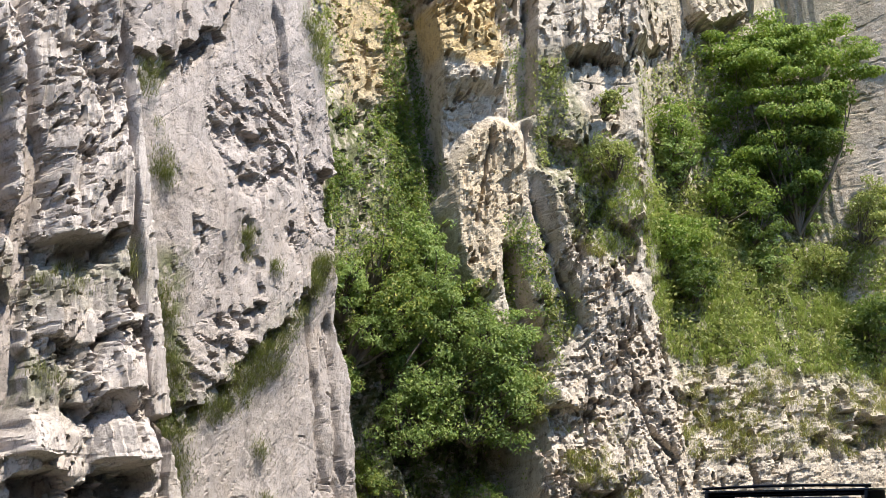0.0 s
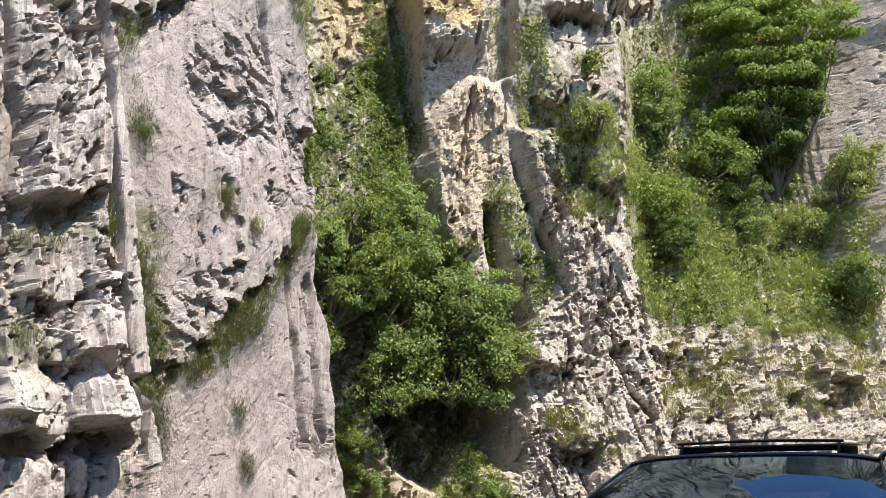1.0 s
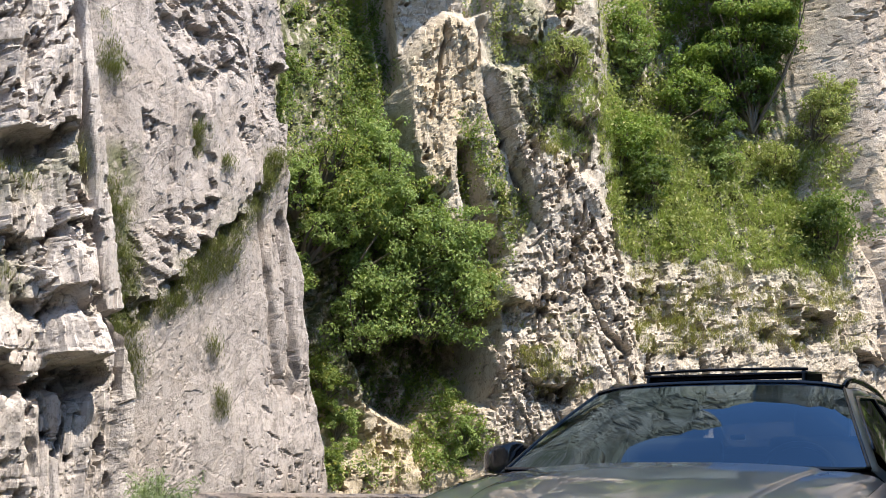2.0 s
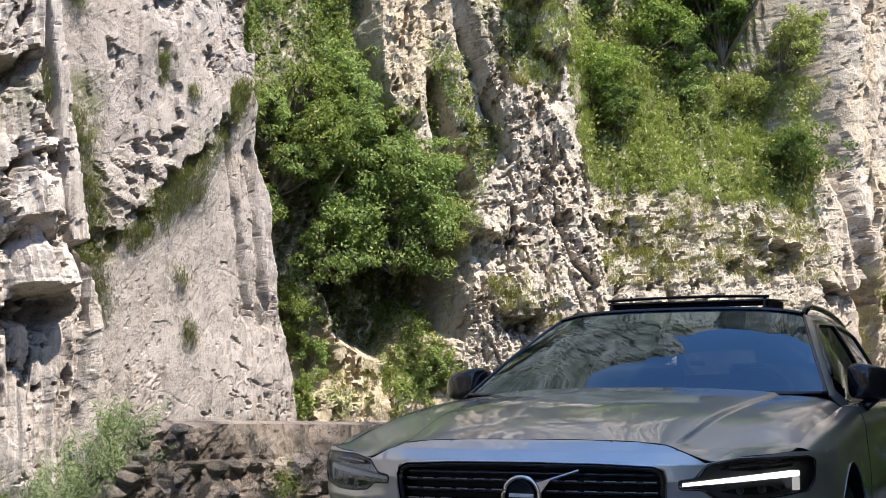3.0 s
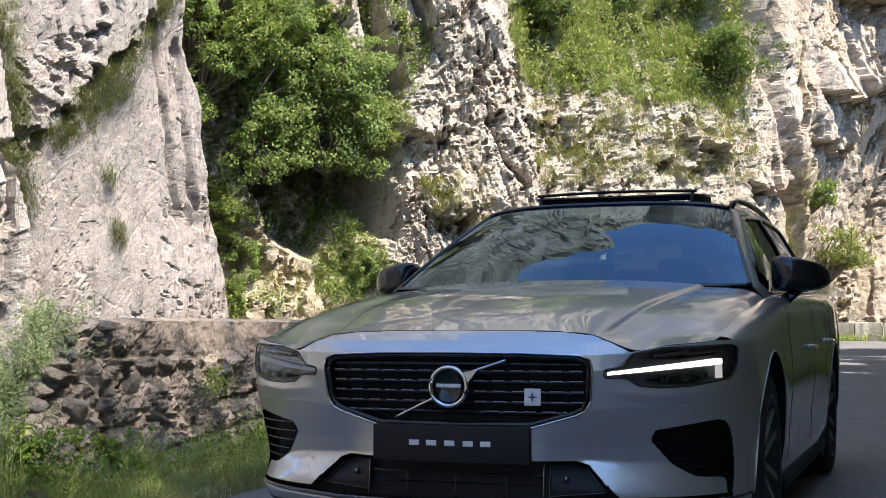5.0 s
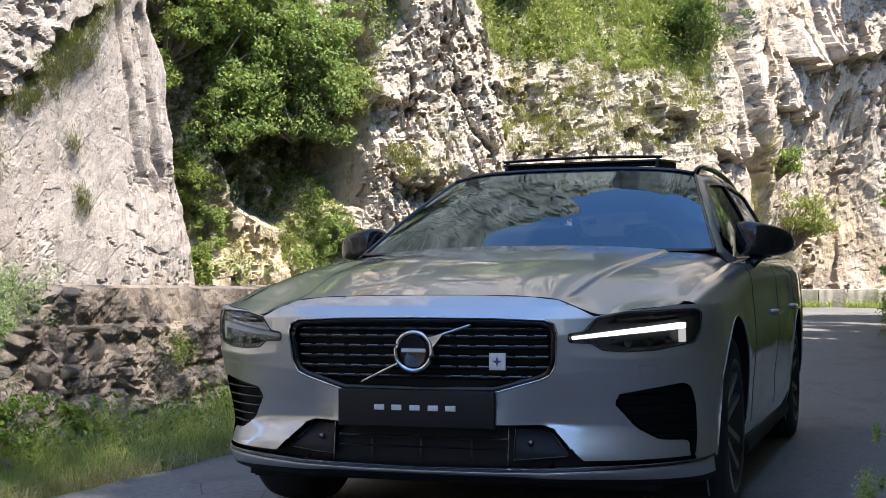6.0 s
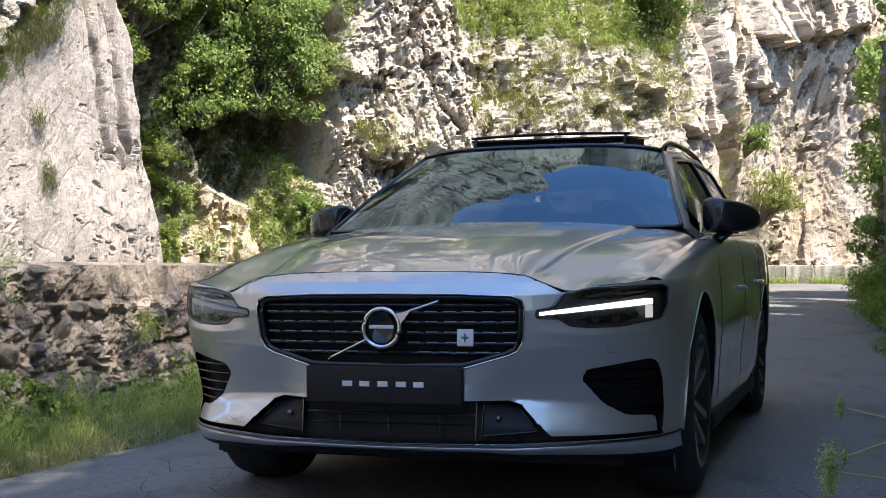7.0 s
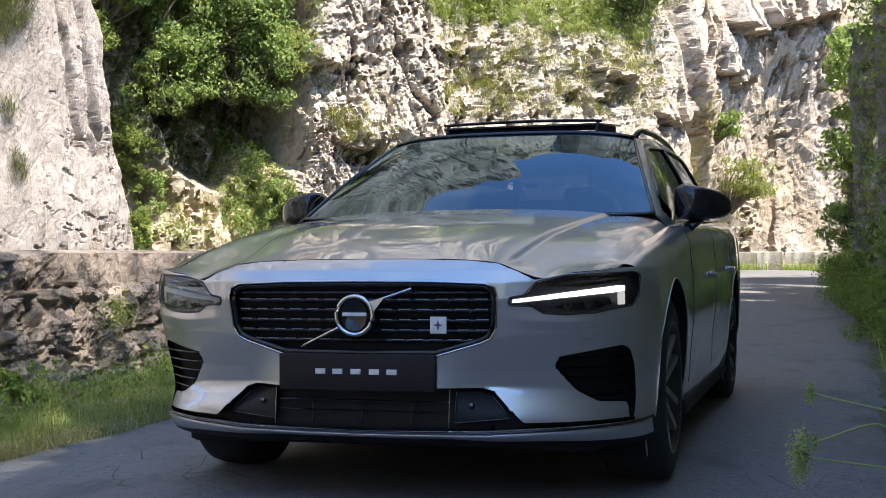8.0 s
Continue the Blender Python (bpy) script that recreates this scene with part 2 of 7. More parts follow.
LEAF_OLIVE = leaf_material("olive_leaves", (0.17, 0.185, 0.06), (0.30, 0.31, 0.10), (0.44, 0.40, 0.16))
GRASS_DRY = leaf_material("dry_grass", (0.216, 0.205, 0.053), (0.361, 0.301, 0.095), (0.372, 0.372, 0.180), 0.3)
GRASS_OLIVE = leaf_material("olive_grass", (0.085, 0.085, 0.03), (0.17, 0.16, 0.06), (0.26, 0.23, 0.1), 0.25)
STRAW = leaf_material("straw", (0.30, 0.27, 0.12), (0.50, 0.43, 0.2), (0.58, 0.54, 0.32), 0.3)
VERGE_GREEN = leaf_material("verge_grass", (0.24, 0.31, 0.08), (0.44, 0.50, 0.15), (0.58, 0.54, 0.27), 0.35)
GRASS_GREEN = leaf_material("green_grass", (0.19, 0.24, 0.06), (0.36, 0.40, 0.11), (0.48, 0.44, 0.2), 0.35)
GRASS_GREY = leaf_material("grey_weed", (0.15, 0.205, 0.09), (0.26, 0.315, 0.155), (0.36, 0.39, 0.23), 0.35)
BARK = plain("bark", (0.13, 0.105, 0.08), 0.9, 0.0, 0.8, 30)

n = Nodes("silver_paint")
co = n.coords()
flake = n.voronoi(co, 900.0)
dust = n.noise(co, 3.0, 6)
base = n.mix(n.span(flake.outputs["Distance"], 0.2, 0.7), (0.40, 0.406, 0.41), (0.50, 0.507, 0.512))
base = n.mix(n.span(dust, 0.5, 0.75, 0.0, 0.15), base, (0.40, 0.39, 0.37))
PAINT = n.done(n.surface(base, n.span(dust, 0.3, 0.7, 0.36, 0.42), 0.68, None, Coat_Weight=1.0, Coat_Roughness=0.006, Coat_IOR=2.2))
GLOSS_BLACK = plain("gloss_black_trim", (0.012, 0.012, 0.014), 0.14, 0.0)
MATT_BLACK = plain("matt_black_plastic", (0.011, 0.011, 0.012), 0.6, 0.0, 0.3, 200, Specular_IOR_Level=0.25)
CHROME = plain("satin_chrome", (0.62, 0.62, 0.63), 0.16, 1.0)
DARK_CHROME = plain("dark_chrome", (0.17, 0.17, 0.18), 0.35, 1.0)
RUBBER = plain("tyre_rubber", (0.018, 0.018, 0.018), 0.8, 0.0, 0.5, 80)
RIM_SILVER = plain("rim_silver", (0.3, 0.3, 0.31), 0.35, 0.8)
LAMP_CLEAR = plain("lamp_reflector", (0.72, 0.73, 0.74), 0.25, 0.8)
LAMP_GREY = plain("lamp_housing", (0.085, 0.087, 0.092), 0.3, 0.4)
RIM_BLACK = plain("rim_black", (0.02, 0.02, 0.022), 0.3, 0.0)
PLATE_BLACK = plain("plate_black", (0.007, 0.007, 0.009), 0.5, Specular_IOR_Level=0.3)
WHITE_MARK = plain("white_enamel", (0.6, 0.62, 0.64), 0.4)
LETTER_GREY = plain("letter_silver", (0.62, 0.63, 0.64), 0.4)
BLUE_MARK = plain("blue_enamel", (0.03, 0.07, 0.16), 0.4)
SEAT = plain("dark_leather", (0.022, 0.021, 0.021), 0.6, 0.0, 0.4, 120)


def glass_material(name, tint, index=1.6, sheen=(0.9, 0.95, 1.0)):
    n = Nodes(name)
    fr = n.add("ShaderNodeFresnel")
    fr.inputs["IOR"].default_value = index
    tr = n.add("ShaderNodeBsdfTransparent")
    n.put(tr, "Color", (*tint, 1))
    gl = n.add("ShaderNodeBsdfGlossy")
    n.put(gl, "Color", (*sheen, 1))
    n.put(gl, "Roughness", n.span(n.noise(n.coords(), 4.0, 4), 0.3, 0.7, 0.0, 0.03))
    mx = n.add("ShaderNodeMixShader")
    n.tree.links.new(n.span(fr.outputs[0], 0.0, 1.0, 0.004, 1.0), mx.inputs[0])
    n.tree.links.new(tr.outputs[0], mx.inputs[1])
    n.tree.links.new(gl.outputs[0], mx.inputs[2])
    return n.done(mx.outputs[0])


WINDSCREEN = glass_material("windscreen_glass", (0.2, 0.23, 0.25), 2.0, (0.6, 0.82, 1.0))
TINTED = glass_material("tinted_glass", (0.1, 0.11, 0.11))
LENS = glass_material("lamp_lens", (0.93, 0.94, 0.95), 1.45)
def glowing(name, strength):
    n = Nodes(name)
    em = n.add("ShaderNodeEmission")
    em.inputs["Color"].default_value = (1.0, 0.98, 0.94, 1)
    em.inputs["Strength"].default_value = strength
    return n.done(em.outputs[0])


LAMP_ON = glowing("daytime_light", 1.2)
LAMP_DIM = glowing("daytime_light_foot", 0.16)

# ---- the gorge walls ----
class Face:
    """A rock wall raised on a line of the plan, pushed in and out along its normal."""

    def __init__(self, plan, low, high, cell, top, coarse=0.35, smooth=0.5):
        plan = np.array(plan, float)
        length = np.r_[0, np.cumsum(np.hypot(*np.diff(plan, axis=0).T))]
        self.u = np.arange(0, length[-1], cell)
        at = np.linspace(-smooth, smooth, 9)
        xy = np.mean([np.stack([np.interp(np.clip(self.u + a, 0, length[-1]), length, plan[:, k]) for k in (0, 1)], 1) for a in at], 0)
        way = np.gradient(xy, axis=0)
        way /= np.linalg.norm(way, axis=1)[:, None]
        self.xy, self.out = xy, np.stack([way[:, 1], -way[:, 0]], 1)
        self.v = np.r_[np.arange(low, high, cell), np.arange(high, top, coarse)]
        self.U, self.V = np.meshgrid(self.u, self.v, indexing="ij")
        self.X, self.Y = xy[:, None, 0] + 0 * self.V, xy[:, None, 1] + 0 * self.V

    def build(self, name, push, material, label, stain=None, moss=None, crest=None, blush=None, squat=None):
        self.P = np.stack([self.X + self.out[:, None, 0] * push, self.Y + self.out[:, None, 1] * push, self.V + 0 * push], -1)
        if crest is not None:
            self.P[..., 2] = np.where(self.V > 4, 4 + (self.V - 4) * crest[:, None], self.V)
        if squat is not None:
            self.P[..., 2] *= squat[:, None]
        du, dv = np.gradient(self.P, axis=0), np.gradient(self.P, axis=1)
        self.N = np.cross(du, dv)
        self.N /= np.linalg.norm(self.N, axis=-1)[..., None] + 1e-9
        me = grid_mesh(self.P)
        for key, values in (("stain", stain), ("moss", moss), ("blush", blush)):
            a = me.attributes.new(key, "FLOAT", "POINT")
            a.data.foreach_set("value", np.clip(np.zeros(self.U.shape) if values is None else values, 0, 1).astype(np.float32).ravel())
        ob = dress(name, me, material, None, False)
        return tagged(ob, label, "cliff", "", "structure")

    def at(self, u, v):
        """Places and normals on the wall."""
        i = np.clip(np.searchsorted(self.u, u), 0, len(self.u) - 1)
        j = np.clip(np.searchsorted(self.v, v), 0, len(self.v) - 1)
        return self.P[i, j], self.N[i, j]

    def scatter(self, poly, count, rng):
        """Random places inside an outline on the wall."""
        poly = np.array(poly)
        lo, hi = poly.min(0), poly.max(0)
        got_u, got_v = [], []
        while sum(map(len, got_u)) < count:
            u, v = rng.uniform(lo[0], hi[0], 4 * count), rng.uniform(lo[1], hi[1], 4 * count)
            ok = poly_distance(u, v, poly) < 0.06 * vnoise(u * 3, v * 3, u * 0, 5)
            got_u.append(u[ok])
            got_v.append(v[ok])
        return np.concatenate(got_u)[:count], np.concatenate(got_v)[:count]


def ledge(u, v, pts, depth, rise, edge=0.05):
    """Rock that stands out above a ragged line, in broken teeth, and falls back sharply under it."""
    us, vs = np.array(pts).T
    x = u + 0.1 * vnoise(u * 6, v * 6, u * 0, 9)
    tooth = hash3(np.floor(x / 0.17), np.floor(v * 0), np.floor(v * 0), 8)
    t = v - np.interp(x, us, vs) - 0.07 * fbm(u * 5, v * 5, u * 0, 4, 7) - 0.14 * (tooth - 0.5)
    ends = step(u, us[0] - 0.15, us[0] + 0.15) * (1 - step(u, us[-1] - 0.15, us[-1] + 0.15))
    hollow = step(t, -0.45, -0.05) * (1 - step(t, -0.02, 0.02)) * np.clip(0.8 + 2.2 * fbm(u * 5, v * 3, u * 0, 5, 6, 0.65), 0, 2.2)
    return depth * ends * ((0.5 + tooth) * step(t, -0.4 * edge, 0.4 * edge) * np.exp(-np.maximum(t, 0) / rise) - 1.3 * min(1.0, 0.16 / depth) * hollow)


def crack(u, v, pts, width, depth):
    wob = 0.06 * vnoise(u * 2.5, v * 2.5, u * 0, 3)
    return -depth * np.exp(-(((line_distance(u, v, pts) + wob) / width) ** 2))


def along(v, pts):
    """The u of a line at each height; points from low to high."""
    us, vs = np.array(pts).T
    return np.interp(v, vs, us)


def fracture(u, v, dip, wide, tall, throw, tilt, seed):
    """Broken rock: flat tilted facets along a dip (degrees from level), with sharp steps and ragged edges between them."""
    c, s = math.cos(radians(dip)), math.sin(radians(dip))
    a, b = u * c + v * s, -u * s + v * c
    x = a / wide + 0.3 * fbm(u / tall * 0.5, v / tall * 0.5, u * 0, 4, seed + 3, 0.6)
    y = b / tall + 0.3 * fbm(u / tall * 0.5, v / tall * 0.5, u * 0 + 7, 4, seed + 4, 0.6)
    i, j = np.floor(x), np.floor(y)
    best, out, zero = np.full(x.shape, 9.0), np.zeros(x.shape), np.zeros(x.shape)
    for p in (-1, 0, 1):
        for q in (-1, 0, 1):
            h = [hash3(i + p, j + q, zero + k, seed) for k in range(5)]
            dx, dy = x - (i + p + h[0]), y - (j + q + h[1])
            d = np.abs(dx + 0.5 * dy * (h[4] - 0.5)) + np.abs(dy + 0.5 * dx * (h[3] - 0.5))
            near = d < best
            out = np.where(near, throw * (h[2] - 0.5) + tilt * (dx * (h[3] - 0.5) + dy * (h[4] - 0.5)), out)
            best = np.where(near, d, best)
    return out


def bedding(u, v, dip, thick, throw, seed):
    """Broken beds, their long side along the dip."""
    return fracture(u, v, dip, thick * 4.5, thick, throw, 1.2 * throw, seed) + fracture(u, v, dip, thick * 1.6, thick * 0.45, 0.5 * throw, 0.6 * throw, seed + 7)


def rough(face, seed, big, small, dip, stretch, broken=0.0):
    """The general relief of weathered limestone: quiet planes, and zones where the surface is shattered."""
    u, v = face.U, face.V
    zone = np.clip(step(fbm(u * 0.9, v * 0.6, u * 0, 4, seed + 8), -0.05, 0.45) + broken, 0, 1.3)
    r = 1.2 * big * fbm(u * 0.4, v * 0.25, u * 0 + 3, 3, seed)
    r += fracture(u, v, dip, 0.9 * stretch, 0.7, big, 1.2 * big, seed + 1)
    r += (0.3 + zone) * fracture(u, v, dip - 8, 0.34 * stretch, 0.26, small, 1.1 * small, seed + 2)
    r += (0.25 + zone) * fracture(u, v, dip + 12, 0.14 * stretch, 0.1, 0.6 * small, 0.7 * small, seed + 3)
    r += (0.15 + 0.9 * zone) * 0.35 * small * ridged(u * 9, v * 5, u * 0, 3, seed + 6)
    r += joints(u, v, dip - 20, 0.5, 0.03, 1.2 * small, seed + 5, 0.35) + joints(u, v, dip - 75, 0.4, 0.025, 1.0 * small, seed + 9, 0.4)
    return r + 0.11 * small * (2 * hash3(np.floor(u * 97), np.floor(v * 89), np.floor(u * 0), seed) - 1)


def pits(u, v, dip, size, depth, seed, share=0.1, long=2.2):
    """Clusters of sharp bites out of the surface, longer along the dip."""
    c, s = math.cos(radians(dip)), math.sin(radians(dip))
    a, b = u * c + v * s, -u * s + v * c
    bite = fbm(a / (size * long * 1.6), b / (size * 1.6), u * 0, 4, seed, 0.5)
    zone = fbm(u * 0.55, v * 0.4, u * 0, 4, seed + 1)
    return -depth * step(bite + 0.8 * (zone - share), 0.85, 0.97) * (0.5 + np.abs(vnoise(u / size * 0.7, v / size * 0.7, u * 0, seed + 2)))


def bulge(u, v, low, high, depth):
    """A rounded boss of rock between two corners, steepest at its foot."""
    s = (u - (low[0] + high[0]) / 2) / ((high[0] - low[0]) / 2) + 0.15 * vnoise(u * 4, v * 4, u * 0, 33)
    t = (v - low[1]) / (high[1] - low[1]) + 0.12 * vnoise(u * 4, v * 4, u * 0, 34)
    return depth * np.clip(1 - s**4, 0, 1) ** 0.5 * step(t, -0.06, 0.04) * np.clip(1.05 - np.maximum(t, 0), 0, 1) ** 0.6


def weathered(u, v, big, mid, fine, seed):
    """Soft uneven relief at three sizes."""
    return big * fbm(u * 0.55, v * 0.35, u * 0, 3, seed) + mid * fbm(u * 1.9, v * 1.2, u * 0, 4, seed + 1, 0.55) + fine * fbm(u * 8, v * 6, u * 0, 4, seed + 2, 0.65)


def joints(u, v, dip, spacing, width, depth, seed, share=0.1):
    """Sets of open cracks along a dip (degrees from level), broken off here and there."""
    c, s = math.cos(radians(dip)), math.sin(radians(dip))
    a, b = u * c + v * s, -u * s + v * c
    b = b / spacing + 0.3 * fbm(a * 0.3, b * 0.6, u * 0, 5, seed, 0.55)
    line = np.abs(b - np.round(b)) * spacing
    gate = step(fbm(a * 0.8, np.round(b) * 3.7, u * 0, 3, seed + 1), share, share + 0.25)
    wide = width * (0.6 + 0.8 * np.abs(vnoise(a * 3, b, u * 0, seed + 2)))
    return -depth * gate * (1 - step(line, 0.3 * wide, wide))


# the fluted pillar and the broad slab, close to the road
PLAN_A = [(-10.3, 2.8), (-9.3, 4.7), (-8.02, 8.0), (-8.4, 8.3), (-9.6, 8.5)]
pillar = Face(PLAN_A, -1.5, 8.6, 0.02, 24.0, 0.4, 0.12)
u, v = pillar.U, pillar.V
pa = 0.3 * rough(pillar, 11, 0.10, 0.06, 84, 2.2, 0.0) + weathered(u, v, 0.12, 0.05, 0.007, 101)
pa += pits(u, v, 78, 0.08, 0.16, 104, 0.1, 2.4) + pits(u, v, 20, 0.05, 0.07, 107, 0.2, 1.8)
pa += ledge(u, v, pairs(3.81, 4.42, 4.06, 4.54, 4.65, 4.82, 4.82, 4.89), 0.12, 0.9)
pa += ledge(u, v, pairs(4.00, 3.54, 4.49, 3.56, 4.91, 3.86, 5.24, 3.97), 0.14, 0.7)
pa += ledge(u, v, pairs(3.56, 2.07, 4.05, 2.07, 4.39, 2.15), 0.18, 0.8)
pa += ledge(u, v, pairs(4.68, 2.19, 4.95, 2.18, 5.32, 2.30), 0.16, 0.6)
pa += ledge(u, v, pairs(4.03, 7.40, 4.25, 6.88, 4.70, 6.77), 0.12, 0.8)
pa += ledge(u, v, pairs(4.34, 2.97, 4.68, 2.92, 5.11, 3.12), 0.10, 0.5)
pa += ledge(u, v, pairs(4.41, 2.06, 4.79, 2.03, 5.18, 2.18), 0.18, 0.8)
pa += crack(u, v, pairs(3.39, 7.67, 3.61, 6.59, 3.80, 5.19, 3.73, 4.30, 3.71, 2.96), 0.07, 0.35)
pa += crack(u, v, pairs(3.32, 5.53, 3.54, 4.57, 3.59, 3.48), 0.09, 0.35)
pa += 0.13 * ridged(u * 2.6, v * 0.22, u * 0, 4, 41)
pa += bedding(u, v, 82, 0.4, 0.03, 12)
for low, high, depth in (((4.61, 2.3), (5.24, 2.78), 0.3), ((3.68, 2.26), (4.28, 2.76), 0.32), ((4.48, 2.95), (5.10, 3.85), 0.24), ((3.95, 4.66), (4.35, 5.6), 0.12), ((4.25, 4.75), (4.75, 6.6), 0.1)):
    pa += bulge(u, v, low, high, depth)
for hole, depth in ((pairs(3.46, 4.18, 3.71, 3.86, 3.83, 3.27, 3.79, 2.79, 3.65, 2.31, 3.3, 2.3, 3.2, 4.2), 0.6), (pairs(3.74, 2.03, 4.04, 2.16, 4.36, 2.13, 4.38, 1.89, 3.76, 1.85), 0.4), (pairs(4.71, 2.19, 5.21, 2.30, 5.33, 2.14, 5.25, 1.94, 4.74, 1.91), 0.4), (pairs(3.89, 4.61, 4.25, 4.71, 4.66, 4.72, 4.68, 4.50, 4.20, 4.46, 3.96, 4.32), 0.3), (pairs(3.1, 6.79, 3.28, 6.82, 3.47, 5.31, 3.48, 4.56, 3.3, 4.55), 0.4)):
    pa += -depth * inside(u + 0.05 * vnoise(u * 9, v * 9, u * 0, 35), v, hole, 0.05)
pa += joints(u, v, 87, 0.5, 0.04, 0.2, 14, 0.3)
# the thin plate that ends the pillar
edge_a = along(v, pairs(5.64, 1.97, 5.51, 2.85, 5.18, 4.69, 4.85, 6.46, 4.63, 7.67))
plate = inside(u, v, pairs(4.63, 7.67, 4.87, 5.64, 5.02, 4.46, 5.22, 3.07, 5.28, 2.84, 5.60, 2.87, 5.53, 3.75, 5.30, 5.74, 4.91, 7.77), 0.015)
pa = pa * (1 - 0.75 * plate) + 0.16 * plate + 0.02 * plate * ridged(u * 9, v * 0.3, u * 0, 3, 42)
pa += crack(u, v, pairs(4.62, 7.67, 4.86, 5.63, 5.01, 4.46, 5.21, 3.07), 0.03, 0.25)
pa += -0.5 * inside(u, v, pairs(5.26, 2.81, 5.53, 2.84, 5.54, 2.47, 5.33, 2.52), 0.03)
pa += -1.6 * step(u - edge_a, 0.0, 0.1)
moss = inside(u, v, pairs(3.43, 4.43, 4.98, 4.72, 5.06, 4.21, 3.51, 3.71), 0.3) * 0.5 + inside(u, v, pairs(3.67, 3.37, 4.36, 3.47, 4.42, 2.86, 3.73, 2.79), 0.2) * 0.6
pillar.build("cliff_pillar", pa, ROCK_GREY, "fluted grey limestone pillar with shaded overhangs", None, moss)

PLAN_B = [(-9.15, 5.9), (-8.55, 7.5), (-7.52, 12.9), (-8.2, 13.4), (-10.6, 14.0)]
slab = Face(PLAN_B, -1.5, 9.0, 0.02, 25.0, 0.4, 0.15)
u, v = slab.U, slab.V
LEDGE_B = pairs(2.31, 2.96, 2.82, 3.14, 3.43, 3.52, 3.79, 3.98, 4.36, 4.49, 4.99, 5.03, 5.42, 5.52)
pb = 0.35 * rough(slab, 23, 0.03, 0.018, 62, 1.6, -0.45) + weathered(u, v, 0.10, 0.02, 0.003, 121)
pb += pits(u, v, -20, 0.06, 0.04, 124, 0.6, 2.6) + pits(u, v, 70, 0.035, 0.022, 127, 0.4, 3.0)
pb += ledge(u, v, LEDGE_B, 0.10, 3.5, 0.05) - 0.06 * step(v - np.interp(u, *np.array(LEDGE_B).T), 0.0, -0.9)
pb += ledge(u, v, pairs(1.49, 7.04, 2.18, 7.40, 2.70, 7.81, 3.09, 8.21, 3.23, 8.75), 0.13, 3.5)
pb += ledge(u, v, pairs(2.83, 6.80, 3.48, 6.80, 3.84, 6.72), 0.05, 0.5) + ledge(u, v, pairs(3.18, 6.15, 3.72, 6.22, 4.23, 6.59), 0.04, 0.4)
pb += ledge(u, v, pairs(2.68, 5.28, 3.00, 5.35), 0.05, 0.3) + ledge(u, v, pairs(3.46, 4.40, 3.90, 4.48), 0.06, 0.3)
pb += ledge(u, v, pairs(4.34, 5.67, 4.67, 5.67), 0.05, 0.3) + ledge(u, v, pairs(4.89, 6.61, 5.50, 6.69), 0.1, 0.4)
broken = inside(u, v, pairs(2.78, 6.86, 3.31, 7.65, 4.14, 7.86, 4.56, 6.52, 4.25, 6.20, 3.23, 6.16), 0.2) + inside(u, v, pairs(2.49, 3.85, 3.37, 4.28, 3.79, 3.99, 2.91, 3.10, 2.55, 3.19), 0.15) + 0.7 * inside(u, v, pairs(4.61, 7.52, 5.43, 7.60, 5.41, 5.60, 4.84, 5.63), 0.15)
pb += broken * (0.3 * fracture(u, v, -25, 0.4, 0.2, 0.12, 0.16, 29) + 0.012 * fbm(u * 6, v * 6, u * 0, 4, 31, 0.55) + pits(u, v, -28, 0.07, 0.08, 32, -0.1, 2.6))
pb += crack(u, v, pairs(3.84, 9.08, 4.20, 7.79, 4.56, 6.52, 4.78, 5.62), 0.05, 0.14)
pb += crack(u, v, pairs(5.00, 4.72, 5.30, 3.54, 5.59, 2.22), 0.05, 0.12) + crack(u, v, pairs(5.47, 4.65, 5.70, 3.44, 5.91, 2.24), 0.05, 0.14)
pb += crack(u, v, pairs(3.53, 5.48, 3.60, 5.09), 0.05, 0.1)
pb += -0.10 * step(u - along(v, pairs(4.78, 5.62, 4.02, 8.81)), 0.0, 0.12)
pb += bedding(u, v, 62, 0.7, 0.018, 25) * (1 - 0.5 * inside(u, v, pairs(2.11, 7.16, 3.12, 7.51, 3.35, 4.56, 2.47, 4.12), 0.3))
pb += 0.05 * ridged(u * 3.5, v * 0.5, u * 0, 4, 27) * step(u, 4.86, 5.52) + pits(u, v, 84, 0.05, 0.06, 130, 0.15, 3.5) * step(u, 5.0, 5.6)
pb += joints(u, v, 84, 0.9, 0.025, 0.06, 24, 0.5)
# hollow in the edge, and the edge itself, where the slab turns into the gully
pb += -0.6 * inside(u, v, pairs(5.22, 6.54, 5.50, 6.69, 5.54, 5.96, 5.30, 5.94), 0.06)
edge_b = along(v, pairs(6.44, 0.99, 6.20, 2.24, 5.86, 3.77, 5.39, 5.60, 5.41, 6.75, 4.66, 9.06)) + 0.05 * vnoise(v * 2, v * 0, v * 0, 4)
pb += -2.2 * step(u - edge_b, 0.0, 0.55)
moss = ledge(u, v + 0.35, LEDGE_B, 1.0, 0.3, 0.25) * 0.8 + inside(u, v, pairs(2.18, 4.89, 2.57, 4.98, 2.91, 2.04, 2.53, 2.01), 0.15) * 0.8
moss += inside(u, v, pairs(4.58, 9.03, 5.46, 9.37, 5.54, 7.81, 4.94, 7.87), 0.15) * 0.6
moss += 0.7 * step(v, 10.0, 13.0) * step(fbm(u * 0.6, v * 0.4, u * 0, 4, 89), 0.0, 0.3)
slab.build("cliff_slab", pb, ROCK_SLAB, "broad pale grey limestone slab with a grassy diagonal ledge", None, moss)

